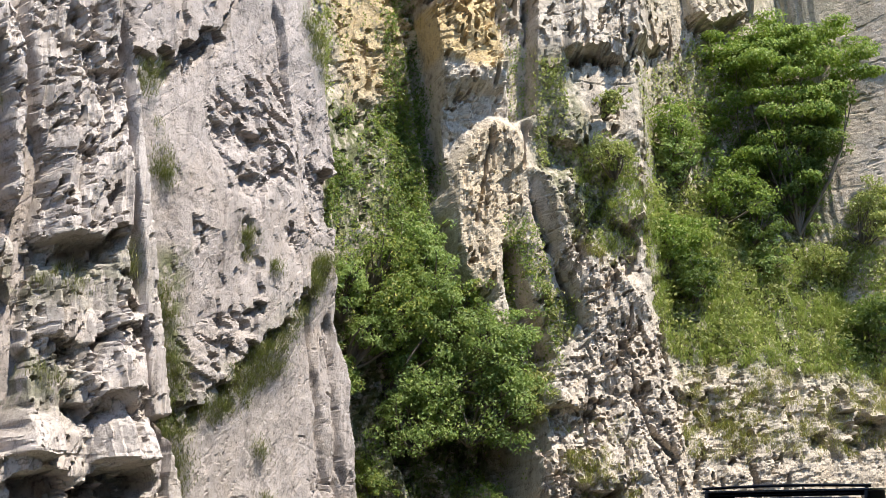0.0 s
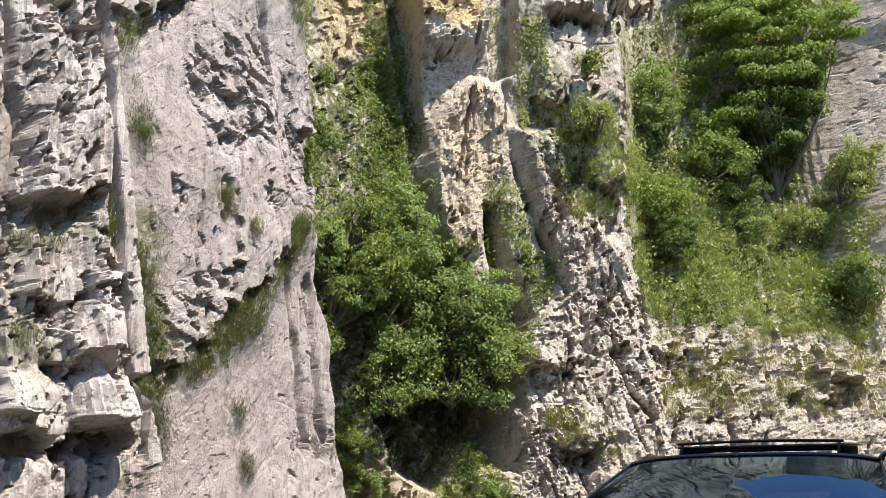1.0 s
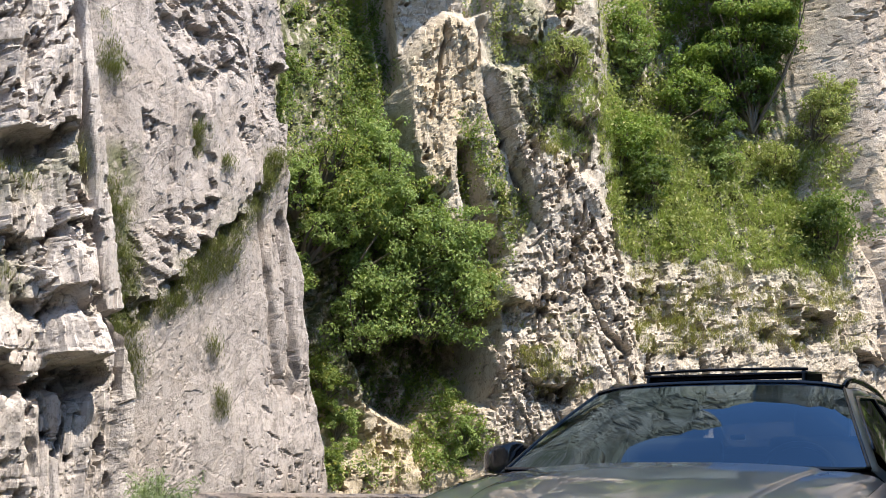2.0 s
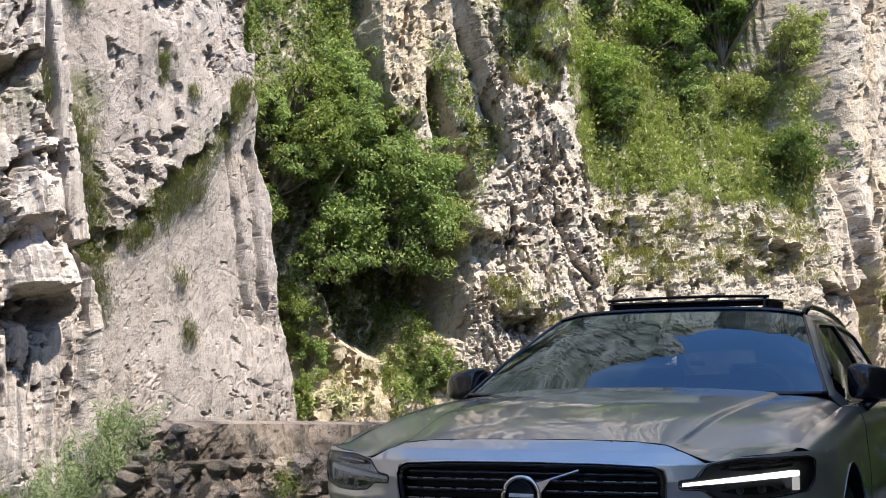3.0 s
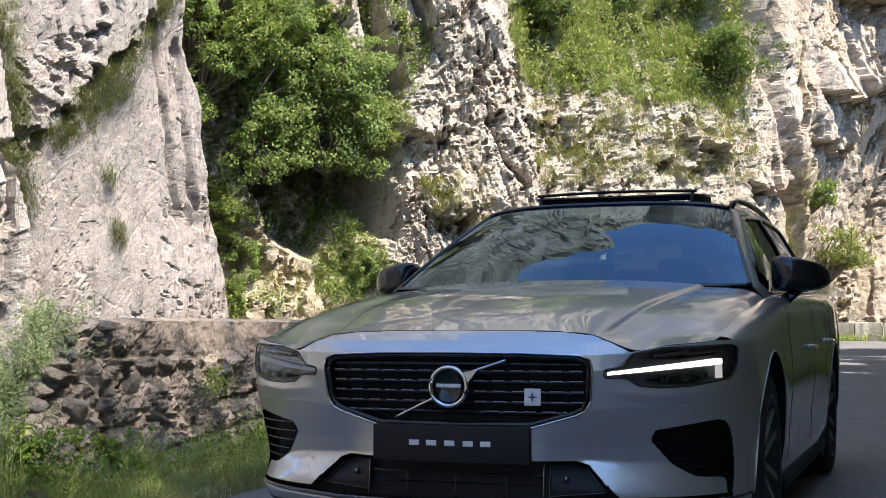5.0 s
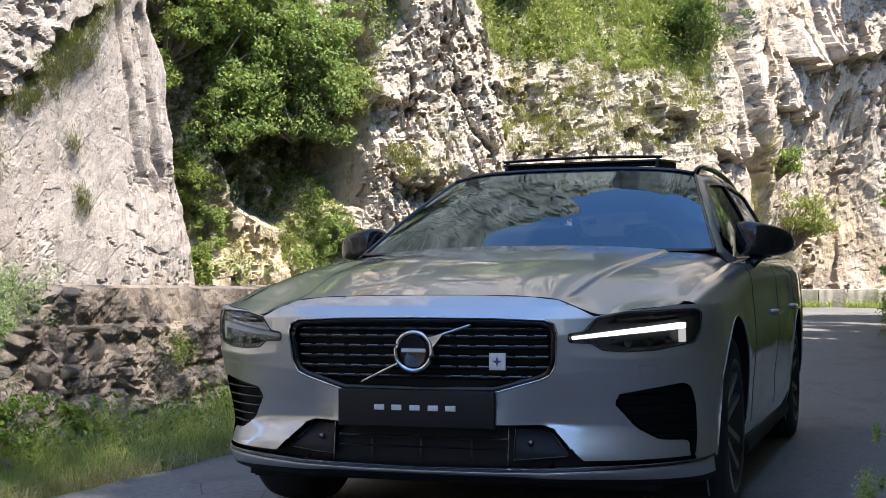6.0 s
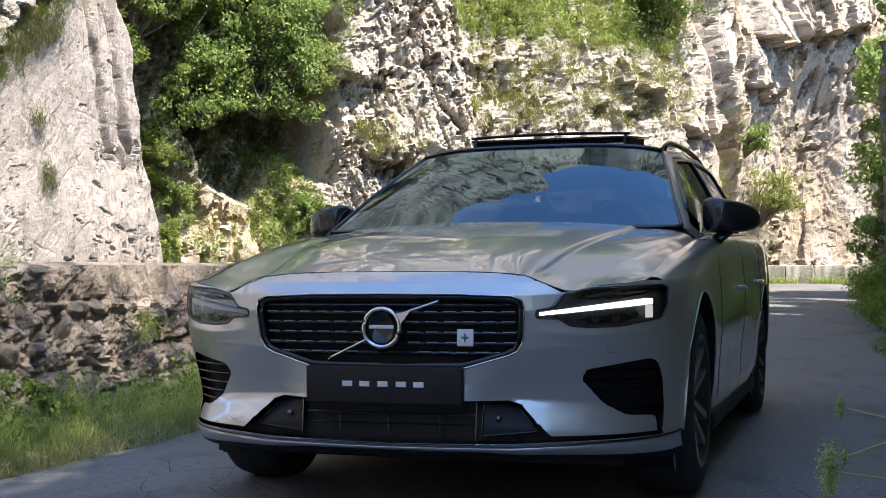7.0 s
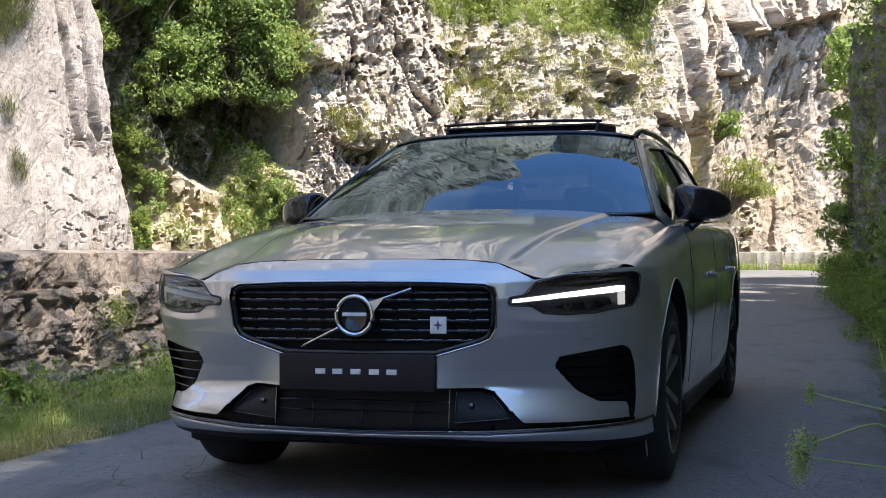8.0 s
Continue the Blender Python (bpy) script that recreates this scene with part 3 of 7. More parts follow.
# the long wall of the gorge behind: gully, chimneys, bedded rib, grassy slope and streaked face
PLAN_W = [(-12.4, 11.0), (-11.2, 13.2), (-9.9, 16.6), (-7.4, 18.9), (-4.6, 20.6), (-2.2, 23.0), (-0.4, 26.6), (1.6, 28.0), (7.0, 28.5)]
gorge = Face(PLAN_W, -1.5, 14.0, 0.032, 26.0, 0.5, 0.5)
u, v = gorge.U, gorge.V
right = step(u, 10.81, 11.90)
face_i = step(u, 16.00, 18.01)
pw = rough(gorge, 37, 0.12, 0.05, 78, 2.2, 0.1) * (0.55 - 0.3 * face_i) + weathered(u, v, 0.2, 0.06, 0.009, 141)
pw += pits(u, v, 75, 0.10, 0.2, 144, 0.2, 2.4) + pits(u, v, 25, 0.07, 0.10, 147, 0.25, 2.0)
pw += joints(u, v, 86, 0.8, 0.05, 0.2, 44, 0.4)
# gully bed
pw += -0.5 * inside(u, v, pairs(4.51, 12.72, 6.34, 13.35, 6.83, 8.19, 7.19, 6.59, 8.29, 5.18, 8.30, 1.53, 4.54, 1.44), 0.35)
# chimneys
pw += -0.35 * inside(u, v, pairs(6.10, 14.5, 6.42, 14.5, 6.56, 12.18, 6.79, 10.44, 6.93, 9.54, 7.08, 8.43, 6.83, 8.15, 6.62, 9.85, 6.36, 11.44, 6.20, 12.13), 0.035)
pw += -0.4 * inside(u, v, pairs(8.03, 14.89, 8.69, 15.01, 8.81, 10.11, 8.34, 9.88, 8.22, 11.22), 0.06)
pw += -0.7 * inside(u, v, pairs(8.14, 7.40, 8.42, 7.46, 8.74, 6.50, 9.20, 5.34, 8.85, 5.05, 8.50, 5.61), 0.06)
pw += -0.6 * inside(u, v, pairs(8.35, 5.18, 8.90, 5.11, 8.95, 3.96, 8.62, 2.52, 8.20, 2.50), 0.15)
# the hollow behind the bushes
pw += -0.9 * inside(u, v, pairs(6.25, 3.95, 8.75, 3.95, 8.78, 2.45, 8.05, 3.05, 7.45, 2.1, 6.75, 2.45), 0.15)
# the rust-coloured hanging block and the column under it
block = inside(u, v, pairs(6.58, 12.15, 7.11, 12.25, 7.85, 12.21, 8.16, 10.84, 8.17, 10.04, 7.71, 9.75, 7.08, 9.45, 6.94, 9.99, 6.80, 10.6), 0.05)
pw += block * (fracture(u, v, 70, 0.6, 0.4, 0.10, 0.2, 60) + fracture(u, v, 20, 0.25, 0.15, 0.06, 0.08, 61))
pw += 0.5 * block * (0.1 + 0.9 * step(v - 0.25 * (u - 7.4) + 0.15 * fbm(u * 2, v * 2, u * 0, 3, 62), 10.2, 10.75))
column = inside(u, v, pairs(7.60, 9.62, 7.92, 9.80, 8.40, 9.75, 8.70, 8.95, 8.63, 8.26, 8.29, 7.55, 8.07, 6.55, 7.52, 6.24, 7.20, 7.12, 7.05, 7.97, 7.16, 8.89), 0.22)
pw += 0.4 * column + column * bedding(u, v, 84, 0.2, 0.10, 51)
# rib of tilted beds
rib = inside(u, v, pairs(8.86, 8.96, 9.56, 9.03, 10.09, 7.46, 10.63, 6.93, 11.37, 6.13, 11.57, 4.03, 11.66, 0.12, 8.31, 0.08, 8.84, 3.54, 8.98, 4.59, 9.41, 5.35, 9.80, 6.02, 9.31, 7.09), 0.2)
pw += 0.34 * rib + rib * (bedding(u, v, 112, 0.2, 0.09, 52) + pits(u, v, 112, 0.05, 0.09, 150, 0.05, 3.4) + joints(u, v, 112, 0.3, 0.03, 0.1, 48, 0.3))
pw += crack(u, v, pairs(8.80, 8.50, 9.25, 7.08, 9.80, 5.80), 0.05, 0.35) + crack(u, v, pairs(10.69, 4.65, 10.97, 3.92, 11.39, 3.46), 0.06, 0.35)
pw += ledge(u, v, pairs(9.12, 4.38, 9.62, 4.25, 10.05, 4.63), 0.25, 0.5) + ledge(u, v, pairs(9.50, 2.94, 10.02, 2.76, 10.55, 3.03), 0.3, 0.6)
# grey overhangs above
for line, depth, rise in (
    (pairs(9.46, 11.36, 10.04, 11.62, 10.70, 11.41), 0.4, 1.0),
    (pairs(10.80, 11.70, 11.77, 12.53, 12.19, 12.83), 0.35, 1.2),
    (pairs(13.06, 13.38, 13.69, 13.28, 15.08, 14.04), 0.45, 1.5),
    (pairs(6.48, 12.29, 7.11, 12.26, 7.92, 12.31), 0.4, 1.0),
    (pairs(10.38, 8.06, 10.71, 7.94, 11.07, 8.15), 0.3, 0.6),
    (pairs(9.27, 9.58, 9.56, 9.47, 9.85, 9.63), 0.3, 0.6),
):
    pw += ledge(u, v, line, depth, rise, 0.08)
# the grassy slope leans back
lean = np.interp(v, [-3, 2.0, 5.0, 8.6, 10.5, 26], [0.3, 0.2, 0.0, -1.9, -2.3, -4.0])
pw += right * (1 - face_i) * lean + right * (1 - face_i) * bedding(u, v, 14, 0.14, 0.055, 53) * (1 - 0.75 * step(v, 6.5, 8.5))
for line, depth, rise in (
    (pairs(11.44, 4.78, 11.98, 4.68, 12.53, 4.91), 0.18, 0.4),
    (pairs(14.25, 4.03, 15.00, 4.02, 15.78, 4.17), 0.18, 0.4),
    (pairs(14.87, 4.46, 15.55, 4.36, 15.97, 4.29), 0.2, 0.5),
):
    pw += ledge(u, v, line, depth, rise, 0.06)
# the streaked face at the bend
pw += face_i * (joints(u, v, 75, 1.6, 0.06, 0.2, 57, 0.4) + bedding(u, v, 66, 0.7, 0.03, 54) + fracture(u, v, 20, 0.5, 0.25, 0.025, 0.05, 59) + pits(u, v, 60, 0.10, 0.14, 153, 0.15, 2.2) + 0.2 * fbm(u * 0.6, v * 0.3, u * 0, 2, 56) + 0.05 * (v - 3))
for line, depth, rise in (
    (pairs(18.76, 5.90, 19.41, 5.68, 20.65, 6.05), 0.55, 1.2),
    (pairs(20.65, 6.23, 21.36, 5.99, 22.42, 6.46), 0.3, 1.2),
    (pairs(16.51, 3.70, 17.19, 3.55, 17.83, 3.86), 0.3, 0.8),
    (pairs(18.58, 4.90, 19.39, 4.60, 20.12, 4.80), 0.35, 0.6),
    (pairs(19.69, 8.16, 21.23, 8.07, 22.86, 8.43), 0.8, 1.2),
):
    pw += ledge(u, v, line, depth, rise, 0.06)
pw += crack(u, v, pairs(17.68, 4.21, 18.11, 3.16, 18.64, 1.23), 0.25, 0.5)
pw += crack(u, v, pairs(17.06, 9.30, 17.25, 6.76, 17.52, 4.60), 0.18, 0.4)
stain = 0.85 * inside(u, v, pairs(6.43, 12.02, 7.90, 12.21, 8.05, 10.96, 7.82, 10.69, 6.67, 10.90), 0.15) + 0.6 * inside(u, v, pairs(4.75, 12.92, 6.34, 13.35, 6.46, 10.52, 5.31, 9.79), 0.3)
stain += 0.22 * face_i * step(fbm(u * 1.2, v * 0.4, u * 0, 4, 71), 0.0, 0.6) + 0.3 * column + 0.06 * right + 0.3 * inside(u, v, pairs(5.3, 2.6, 8.6, 2.6, 8.6, 0.5, 5.3, 0.5), 0.3)
moss = 0.9 * inside(u, v, pairs(4.13, 9.79, 6.47, 10.06, 6.96, 7.43, 8.07, 6.01, 8.74, 4.57, 8.40, 2.70, 4.54, 2.70), 0.4)
moss += right * (1 - face_i) * (0.03 + 0.85 * inside(u, v, pairs(10.93, 9.70, 16.4, 10.2, 16.3, 5.07, 11.38, 5.33), 0.5))
moss += inside(u, v, pairs(8.75, 11.29, 9.46, 11.39, 10.65, 7.71, 9.43, 7.66, 8.86, 8.96), 0.3) * 0.7 + 0.4 * inside(u, v, pairs(10.84, 11.46, 13.83, 13.30, 13.54, 10.48, 10.92, 9.34), 0.3)
moss += 0.12 * inside(u, v, pairs(4.02, 11.97, 6.41, 12.76, 6.47, 9.83, 4.15, 9.26), 0.3)
moss += 0.45 * step(v, 12.5, 15.0) * step(fbm(u * 0.5, v * 0.4, u * 0, 4, 88), -0.05, 0.25)
gorge.build("cliff_gorge_wall", pw, ROCK_BEDDED, "tall bedded limestone wall with chimneys, overhangs and a grassy slope", stain, moss, None, 0.95 * face_i + 0.15 * rib)

# the rock on the road's own side, in its own shade
PLAN_J = [(9.0, 23.5), (4.5, 22.0), (2.1, 20.5), (1.95, 17.0), (2.3, 12.0), (2.7, 7.0), (3.0, 2.0), (3.2, -4.0), (3.6, -9.0), (5.0, -13.0), (9.0, -17.0)]
bank = Face(PLAN_J, -1.0, 5.0, 0.11, 12.0, 0.45, 0.6)
u, v = bank.U, bank.V
pj = rough(bank, 61, 0.3, 0.2, 30, 1.5) + bedding(u, v, 20, 0.9, 0.4, 62) - 0.12 * v - 0.5 * step(v, 9, 20)
bank.build("cliff_roadside", pj, ROCK_SHADE, "shaded damp limestone bank beside the road", None, 0.5 + 0.4 * fbm(u, v, u * 0, 3, 63), np.where(bank.xy[:, 1] > 18.6, 0.3, np.where(bank.xy[:, 1] > 12.5, 0.0, np.where(bank.xy[:, 1] < -6.5, 0.1, 0.83))) + 0.05 * fbm(bank.u * 0.35, bank.u * 0, bank.u * 0, 3, 64), None, np.where((bank.xy[:, 1] > 12.5) & (bank.xy[:, 1] < 18.6), 0.22 + 0.78 * step(fbm(bank.u * 1.4, bank.u * 0, bank.u * 0, 3, 65), -0.05, 0.2), 1.0))

# unseen: the gorge goes on behind, added to bounce sun onto the car
PLAN_K = [(8.0, -38.0), (-3.0, -33.0), (-7.5, -22.0), (-9.3, -8.0), (-10.7, 2.2)]
rear_wall = Face(PLAN_K, -4.0, 6.0, 0.16, 13.0, 0.5, 1.5)
u, v = rear_wall.U, rear_wall.V
pk = 0.5 * fbm(u * 0.25, v * 0.2, u * 0, 3, 66) + fracture(u, v, 80, 2.2, 1.0, 0.5, 0.5, 67) + fracture(u, v, 70, 0.9, 0.4, 0.2, 0.2, 68) - 0.1 * v
rear_wall.build("cliff_unseen_bounce", pk, ROCK_GREY, "unseen sunlit grey limestone wall further down the gorge, added to bounce light", None, 0.4 * step(fbm(u * 0.3, v * 0.25, u * 0, 3, 69), 0.0, 0.2), 1.0 + 0.35 * fbm(rear_wall.u * 0.2, rear_wall.u * 0, rear_wall.u * 0, 3, 70))

# ---- ground, road and walls ----
def road_height(y):
    return 0.030 * np.maximum(y - 5.5, 0) ** 2 / (np.maximum(y - 5.5, 0) + 3.0)


def road_shift(y):
    """How far the road has bent away from its straight line."""
    return -0.0022 * np.maximum(y - 8.0, 0) ** 2


ROAD_LEFT, ROAD_RIGHT = -1.92, 1.72


def ground_height(x, y):
    z = road_height(y)
    s = x - road_shift(y)
    n = fbm(x * 0.8, y * 0.8, x * 0, 4, 91)
    left = step(ROAD_LEFT - s, 0.0, 0.7) * (0.17 + 0.04 * n)
    gorge_drop = -3.6 * step(ROAD_LEFT - s, 1.15, 2.6)
    right = step(s - ROAD_RIGHT, 0.0, 0.9) * (0.2 + 0.08 * n) + 0.9 * step(s - ROAD_RIGHT, 1.2, 3.0)
    far = step(y, 25.6, 27.0)
    hills = 60 * step(np.hypot(x, y), 70, 420)
    return np.where(y > 25.6, z * (1 - far) - 3 * far, z - 0.042 + left + gorge_drop + right) + hills


def spread(*stops):
    """Grid lines with a spacing for each stretch: start, then pairs of end and spacing."""
    out, here = [stops[0]], stops[0]
    for end, gap in zip(stops[1::2], stops[2::2]):
        k = max(1, round((end - here) / gap))
        out += list(here + (end - here) * np.arange(1, k + 1) / k)
        here = end
    return np.array(out)


n = Nodes("soil")
co = n.coords()
soil = n.mix(n.span(n.noise(co, 3.0, 6), 0.35, 0.65), (0.07, 0.06, 0.04), (0.17, 0.15, 0.1))
soil = n.mix(n.span(n.noise(co, 1.2, 4), 0.45, 0.6), soil, (0.06, 0.085, 0.025))
SOIL = n.done(n.surface(soil, 0.95, 0.0, n.bump(n.noise(co, 25, 6), 0.02, 0.8)))

gx = spread(-500, -60, 40, -12, 3, -3.6, 0.3, 3.6, 0.08, 12, 0.6, 60, 6, 500, 40)
gy = spread(-500, -60, 40, -8, 2, -1, 0.5, 12, 0.12, 30, 0.4, 60, 3, 500, 40)
GX, GY = np.meshgrid(gx, gy, indexing="ij")
ground = tagged(dress("ground", grid_mesh(np.stack([GX, GY, ground_height(GX, GY)], -1)), SOIL), "brown stony soil of the verges and the gorge floor", "ground", "", "structure")

n = Nodes("asphalt")
co = n.coords()
patchy = n.noise(co, 0.7, 5)
tone = n.mix(n.span(patchy, 0.35, 0.65), (0.11, 0.109, 0.112), (0.165, 0.161, 0.161))
tone = n.mix(n.math("MULTIPLY", n.span(n.noise(co, 160.0, 3, 0.7), 0.52, 0.62), 0.6), tone, (0.24, 0.235, 0.225))
tone = n.mix(n.math("MULTIPLY", n.span(n.noise(co, 130.0, 4, 0.7), 0.46, 0.36), 0.7), tone, (0.03, 0.03, 0.034))
tone = n.mix(n.math("MULTIPLY", n.span(n.voronoi(n.coords((1, 0.35, 1)), 5.0, "DISTANCE_TO_EDGE").outputs["Distance"], 0.012, 0.004), n.span(n.noise(co, 0.8, 4), 0.52, 0.6)), tone, (0.03, 0.03, 0.032))
tone = n.mix(n.math("MULTIPLY", n.span(n.noise(co, 14.0, 5), 0.62, 0.72), 0.6), tone, (0.2, 0.185, 0.16))
tone = n.mix(n.math("MULTIPLY", n.span(n.noise(co, 34.0, 6, 0.75), 0.53, 0.62), 0.5), tone, (0.21, 0.205, 0.2))
tone = n.mix(n.math("MULTIPLY", n.span(n.noise(co, 26.0, 6, 0.75), 0.45, 0.36), 0.65), tone, (0.028, 0.028, 0.032))
tone = n.mix(n.math("MULTIPLY", n.span(n.noise(n.coords((1, 0.5, 1)), 2.2, 5), 0.55, 0.66), 0.5), tone, (0.045, 0.045, 0.05))
ASPHALT = n.done(n.surface(tone, n.span(patchy, 0.3, 0.7, 0.62, 0.8), 0.0, n.bump(n.noise(co, 150.0, 4, 0.7), 0.004, 0.4)))
ry = spread(-40, -8, 1, 26.2, 0.1)
rx = np.linspace(0, 1, 46)
RS, RY = np.meshgrid(rx, ry, indexing="ij")
ragged = 0.05 * fbm(RY * 1.7, RS * 0 + 4, RS * 0, 4, 93)
RX = ROAD_LEFT + (ROAD_RIGHT - ROAD_LEFT) * RS + road_shift(RY) + ragged * (2 * RS - 1)
RZ = road_height(RY) - 0.016 + 0.02 * (1 - (2 * RS - 1) ** 2) - 0.03 * step(np.abs(2 * RS - 1), 0.96, 1.0)
road = tagged(dress("road", grid_mesh(np.stack([RX, RY, RZ], -1)), ASPHALT), "narrow dark grey asphalt road with grit on it", "road", "", "structure")

# ---- the estate car ----
def spline(points, count=None, at=None):
    """A smooth curve through points (n, k): samples at even chord steps, or at the given values of 0 to 1."""
    p = np.array(points, float)
    t = np.r_[0, np.cumsum(np.linalg.norm(np.diff(p, axis=0), axis=1))]
    t /= t[-1]
    m = np.gradient(p, t, axis=0) if len(p) > 2 else np.tile(p[1] - p[0], (2, 1))
    s = np.linspace(0, 1, count) if at is None else np.asarray(at, float)
    i = np.clip(np.searchsorted(t, s, side="right") - 1, 0, len(t) - 2)
    h = (t[i + 1] - t[i])[:, None]
    q = ((s - t[i])[:, None]) / h
    return (2 * q**3 - 3 * q**2 + 1) * p[i] + (q**3 - 2 * q**2 + q) * h * m[i] + (-2 * q**3 + 3 * q**2) * p[i + 1] + (q**3 - q**2) * h * m[i + 1]


def net(rows, n_along, n_across):
    """A smooth sheet through rows of points."""
    across = np.array([spline(r, n_across) for r in rows])
    return np.stack([spline(across[:, j], n_along) for j in range(n_across)], 1)


def mirror_x(P):
    Q = P.copy()
    Q[..., 0] *= -1
    return Q


def both(P):
    """The two halves of a sheet whose first column (axis 1) lies on the car's middle."""
    return np.concatenate([mirror_x(P[:, :0:-1]), P], 1)


# the plan of the nose: half width and distance back
NOSE = spline([(0, 0), (0.12, 0.001), (0.26, 0.008), (0.45, 0.036), (0.6, 0.086), (0.72, 0.15), (0.81, 0.23), (0.868, 0.32), (0.898, 0.41), (0.912, 0.5)], 200)
NOSE_PROFILE = ((0.12, 0.17, 0.22, 0.27, 0.36, 0.45, 0.56, 0.68, 0.735, 0.77, 0.80, 0.83), (0.10, 0.05, 0.015, 0.0, 0.004, 0.006, -0.002, -0.026, -0.022, 0.0, 0.04, 0.11))


def nose(x, z):
    """The skin of the car's front, by half width and height."""
    side, ax = np.sign(x), np.abs(x)
    y = np.interp(ax * (1 + 0.035 * step(z, 0.6, 0.35)), NOSE[:, 0], NOSE[:, 1]) + np.interp(z, *NOSE_PROFILE)
    # under the crease the skin falls back, and the blades sweep out again below
    crease, blade = np.interp(ax, [0.3, 0.55, 0.9], [0.548, 0.566, 0.575]), np.interp(ax, [0.3, 0.62, 0.88], [0.408, 0.392, 0.352])
    fall = np.where(z > blade, np.clip((crease - z) / (crease - blade), 0, 1), 1 - step(blade - z, 0.0, 0.10))
    y = y + 0.052 * fall * step(ax, 0.25, 0.42) * step(ax, 0.885, 0.80)
    y = y - 0.008 * step(ax, 0.46, 0.6) * np.clip(1 - np.abs(z - np.interp(ax, [0.46, 0.66, 0.9], [0.618, 0.604, 0.622])) / 0.03, 0, 1)
    return np.stack([x, y, z + 0 * x], -1)


def clip(surface, a, b, keep=(), cut=(), gap=0.0, snap=0.6):
    """The faces of a surface's grid inside the outlines of keep and outside those of cut, with true edges."""
    A, B = np.meshgrid(a, b, indexing="ij")
    da, db = np.abs(np.gradient(A, axis=0)), np.abs(np.gradient(B, axis=1))
    for poly in (*keep, *cut):
        poly = np.array(poly, float)
        best = np.full(A.shape, 1e9)
        na, nb = A.copy(), B.copy()
        for (ax, ay), (bx, by) in zip(poly, np.roll(poly, -1, 0)):
            ex, ey = bx - ax, by - ay
            t = np.clip(((A - ax) * ex + (B - ay) * ey) / (ex * ex + ey * ey + 1e-12), 0, 1)
            qa, qb = ax + t * ex, ay + t * ey
            d = np.hypot((A - qa) / da, (B - qb) / db)
            near = d < best
            best, na, nb = np.where(near, d, best), np.where(near, qa, na), np.where(near, qb, nb)
        take = best < snap
        A, B = np.where(take, na, A), np.where(take, nb, B)
    ca = (A[:-1, :-1] + A[1:, :-1] + A[1:, 1:] + A[:-1, 1:]) / 4
    cb = (B[:-1, :-1] + B[1:, :-1] + B[1:, 1:] + B[:-1, 1:]) / 4
    ok = np.ones(ca.shape, bool)
    for poly in keep:
        ok &= poly_distance(ca, cb, poly) < 0
    for poly in cut:
        ok &= poly_distance(ca, cb, poly) > 0
    return grid_mesh(surface(A, B), ok)


def flip_x(poly):
    return [(-x, z) for x, z in poly][::-1]


def sleeve(surface, poly, depth, way=(0, 1, 0), fine=0.012):
    """The inner walls of an opening."""
    pts = dense(poly, fine)
    front = surface(pts[:, 0], pts[:, 1])
    back = front + np.array(way) * depth
    P = np.stack([np.r_[front, front[:1]], np.r_[back, back[:1]]], 1)
    return grid_mesh(P)


def dense(poly, fine, closed=True):
    poly = np.array(poly, float)
    ends = np.roll(poly, -1, 0) if closed else poly[1:]
    out = []
    for a, b in zip(poly if closed else poly[:-1], ends):
        k = max(1, int(np.linalg.norm(b - a) / fine))
        out += [a + (b - a) * i / k for i in range(k)]
    if not closed:
        out.append(poly[-1])
    return np.array(out)


def rounded(poly, r=0.02, k=4):
    """An outline with its corners rounded off."""
    out, n = [], len(poly)
    p = np.array(poly, float)
    for i in range(n):
        a, b, c = p[i - 1], p[i], p[(i + 1) % n]
        ra = min(r, 0.45 * np.linalg.norm(a - b))
        rc = min(r, 0.45 * np.linalg.norm(c - b))
        s, e = b + (a - b) / np.linalg.norm(a - b) * ra, b + (c - b) / np.linalg.norm(c - b) * rc
        for t in np.linspace(0, 1, k):
            out.append((1 - t) ** 2 * s + 2 * t * (1 - t) * b + t * t * e)
    return [tuple(q) for q in out]


def tube(points, radius, closed=False, sides=8, squash=(1, 1)):
    """A round bar along points; radius may be one value or one for each point."""
    p = np.array(points, float)
    radius = np.broadcast_to(np.asarray(radius, float), (len(p),))
    d = np.roll(p, -1, 0) - np.roll(p, 1, 0) if closed else np.gradient(p, axis=0)
    d /= np.linalg.norm(d, axis=1)[:, None] + 1e-12
    up = np.where(np.abs(d[:, 2:3]) > 0.95, np.array([[1.0, 0, 0]]), np.array([[0, 0, 1.0]]))
    a = np.cross(d, up)
    a /= np.linalg.norm(a, axis=1)[:, None]
    b = np.cross(a, d)
    ang = np.linspace(0, 2 * np.pi, sides + 1)
    P = p[:, None] + radius[:, None, None] * (np.cos(ang)[None, :, None] * a[:, None] * squash[0] + np.sin(ang)[None, :, None] * b[:, None] * squash[1])
    if closed:
        P = np.concatenate([P, P[:1]])
        return grid_mesh(P)
    caps = np.concatenate([np.repeat(p[:1, None], sides + 1, 1), P, np.repeat(p[-1:, None], sides + 1, 1)])
    return grid_mesh(caps)


def box(bm, size, at=(0, 0, 0), turn=None, bevel=0.0):
    m = Matrix.Translation(at) @ (turn if turn else Matrix()) @ Matrix.Diagonal((*size, 1))
    made = bmesh.ops.create_cube(bm, size=1, matrix=m)["verts"]
    if bevel:
        edges = list({e for v in made for e in v.link_edges})
        bmesh.ops.bevel(bm, geom=edges, offset=bevel, segments=2, affect="EDGES", profile=0.7)
    return bm


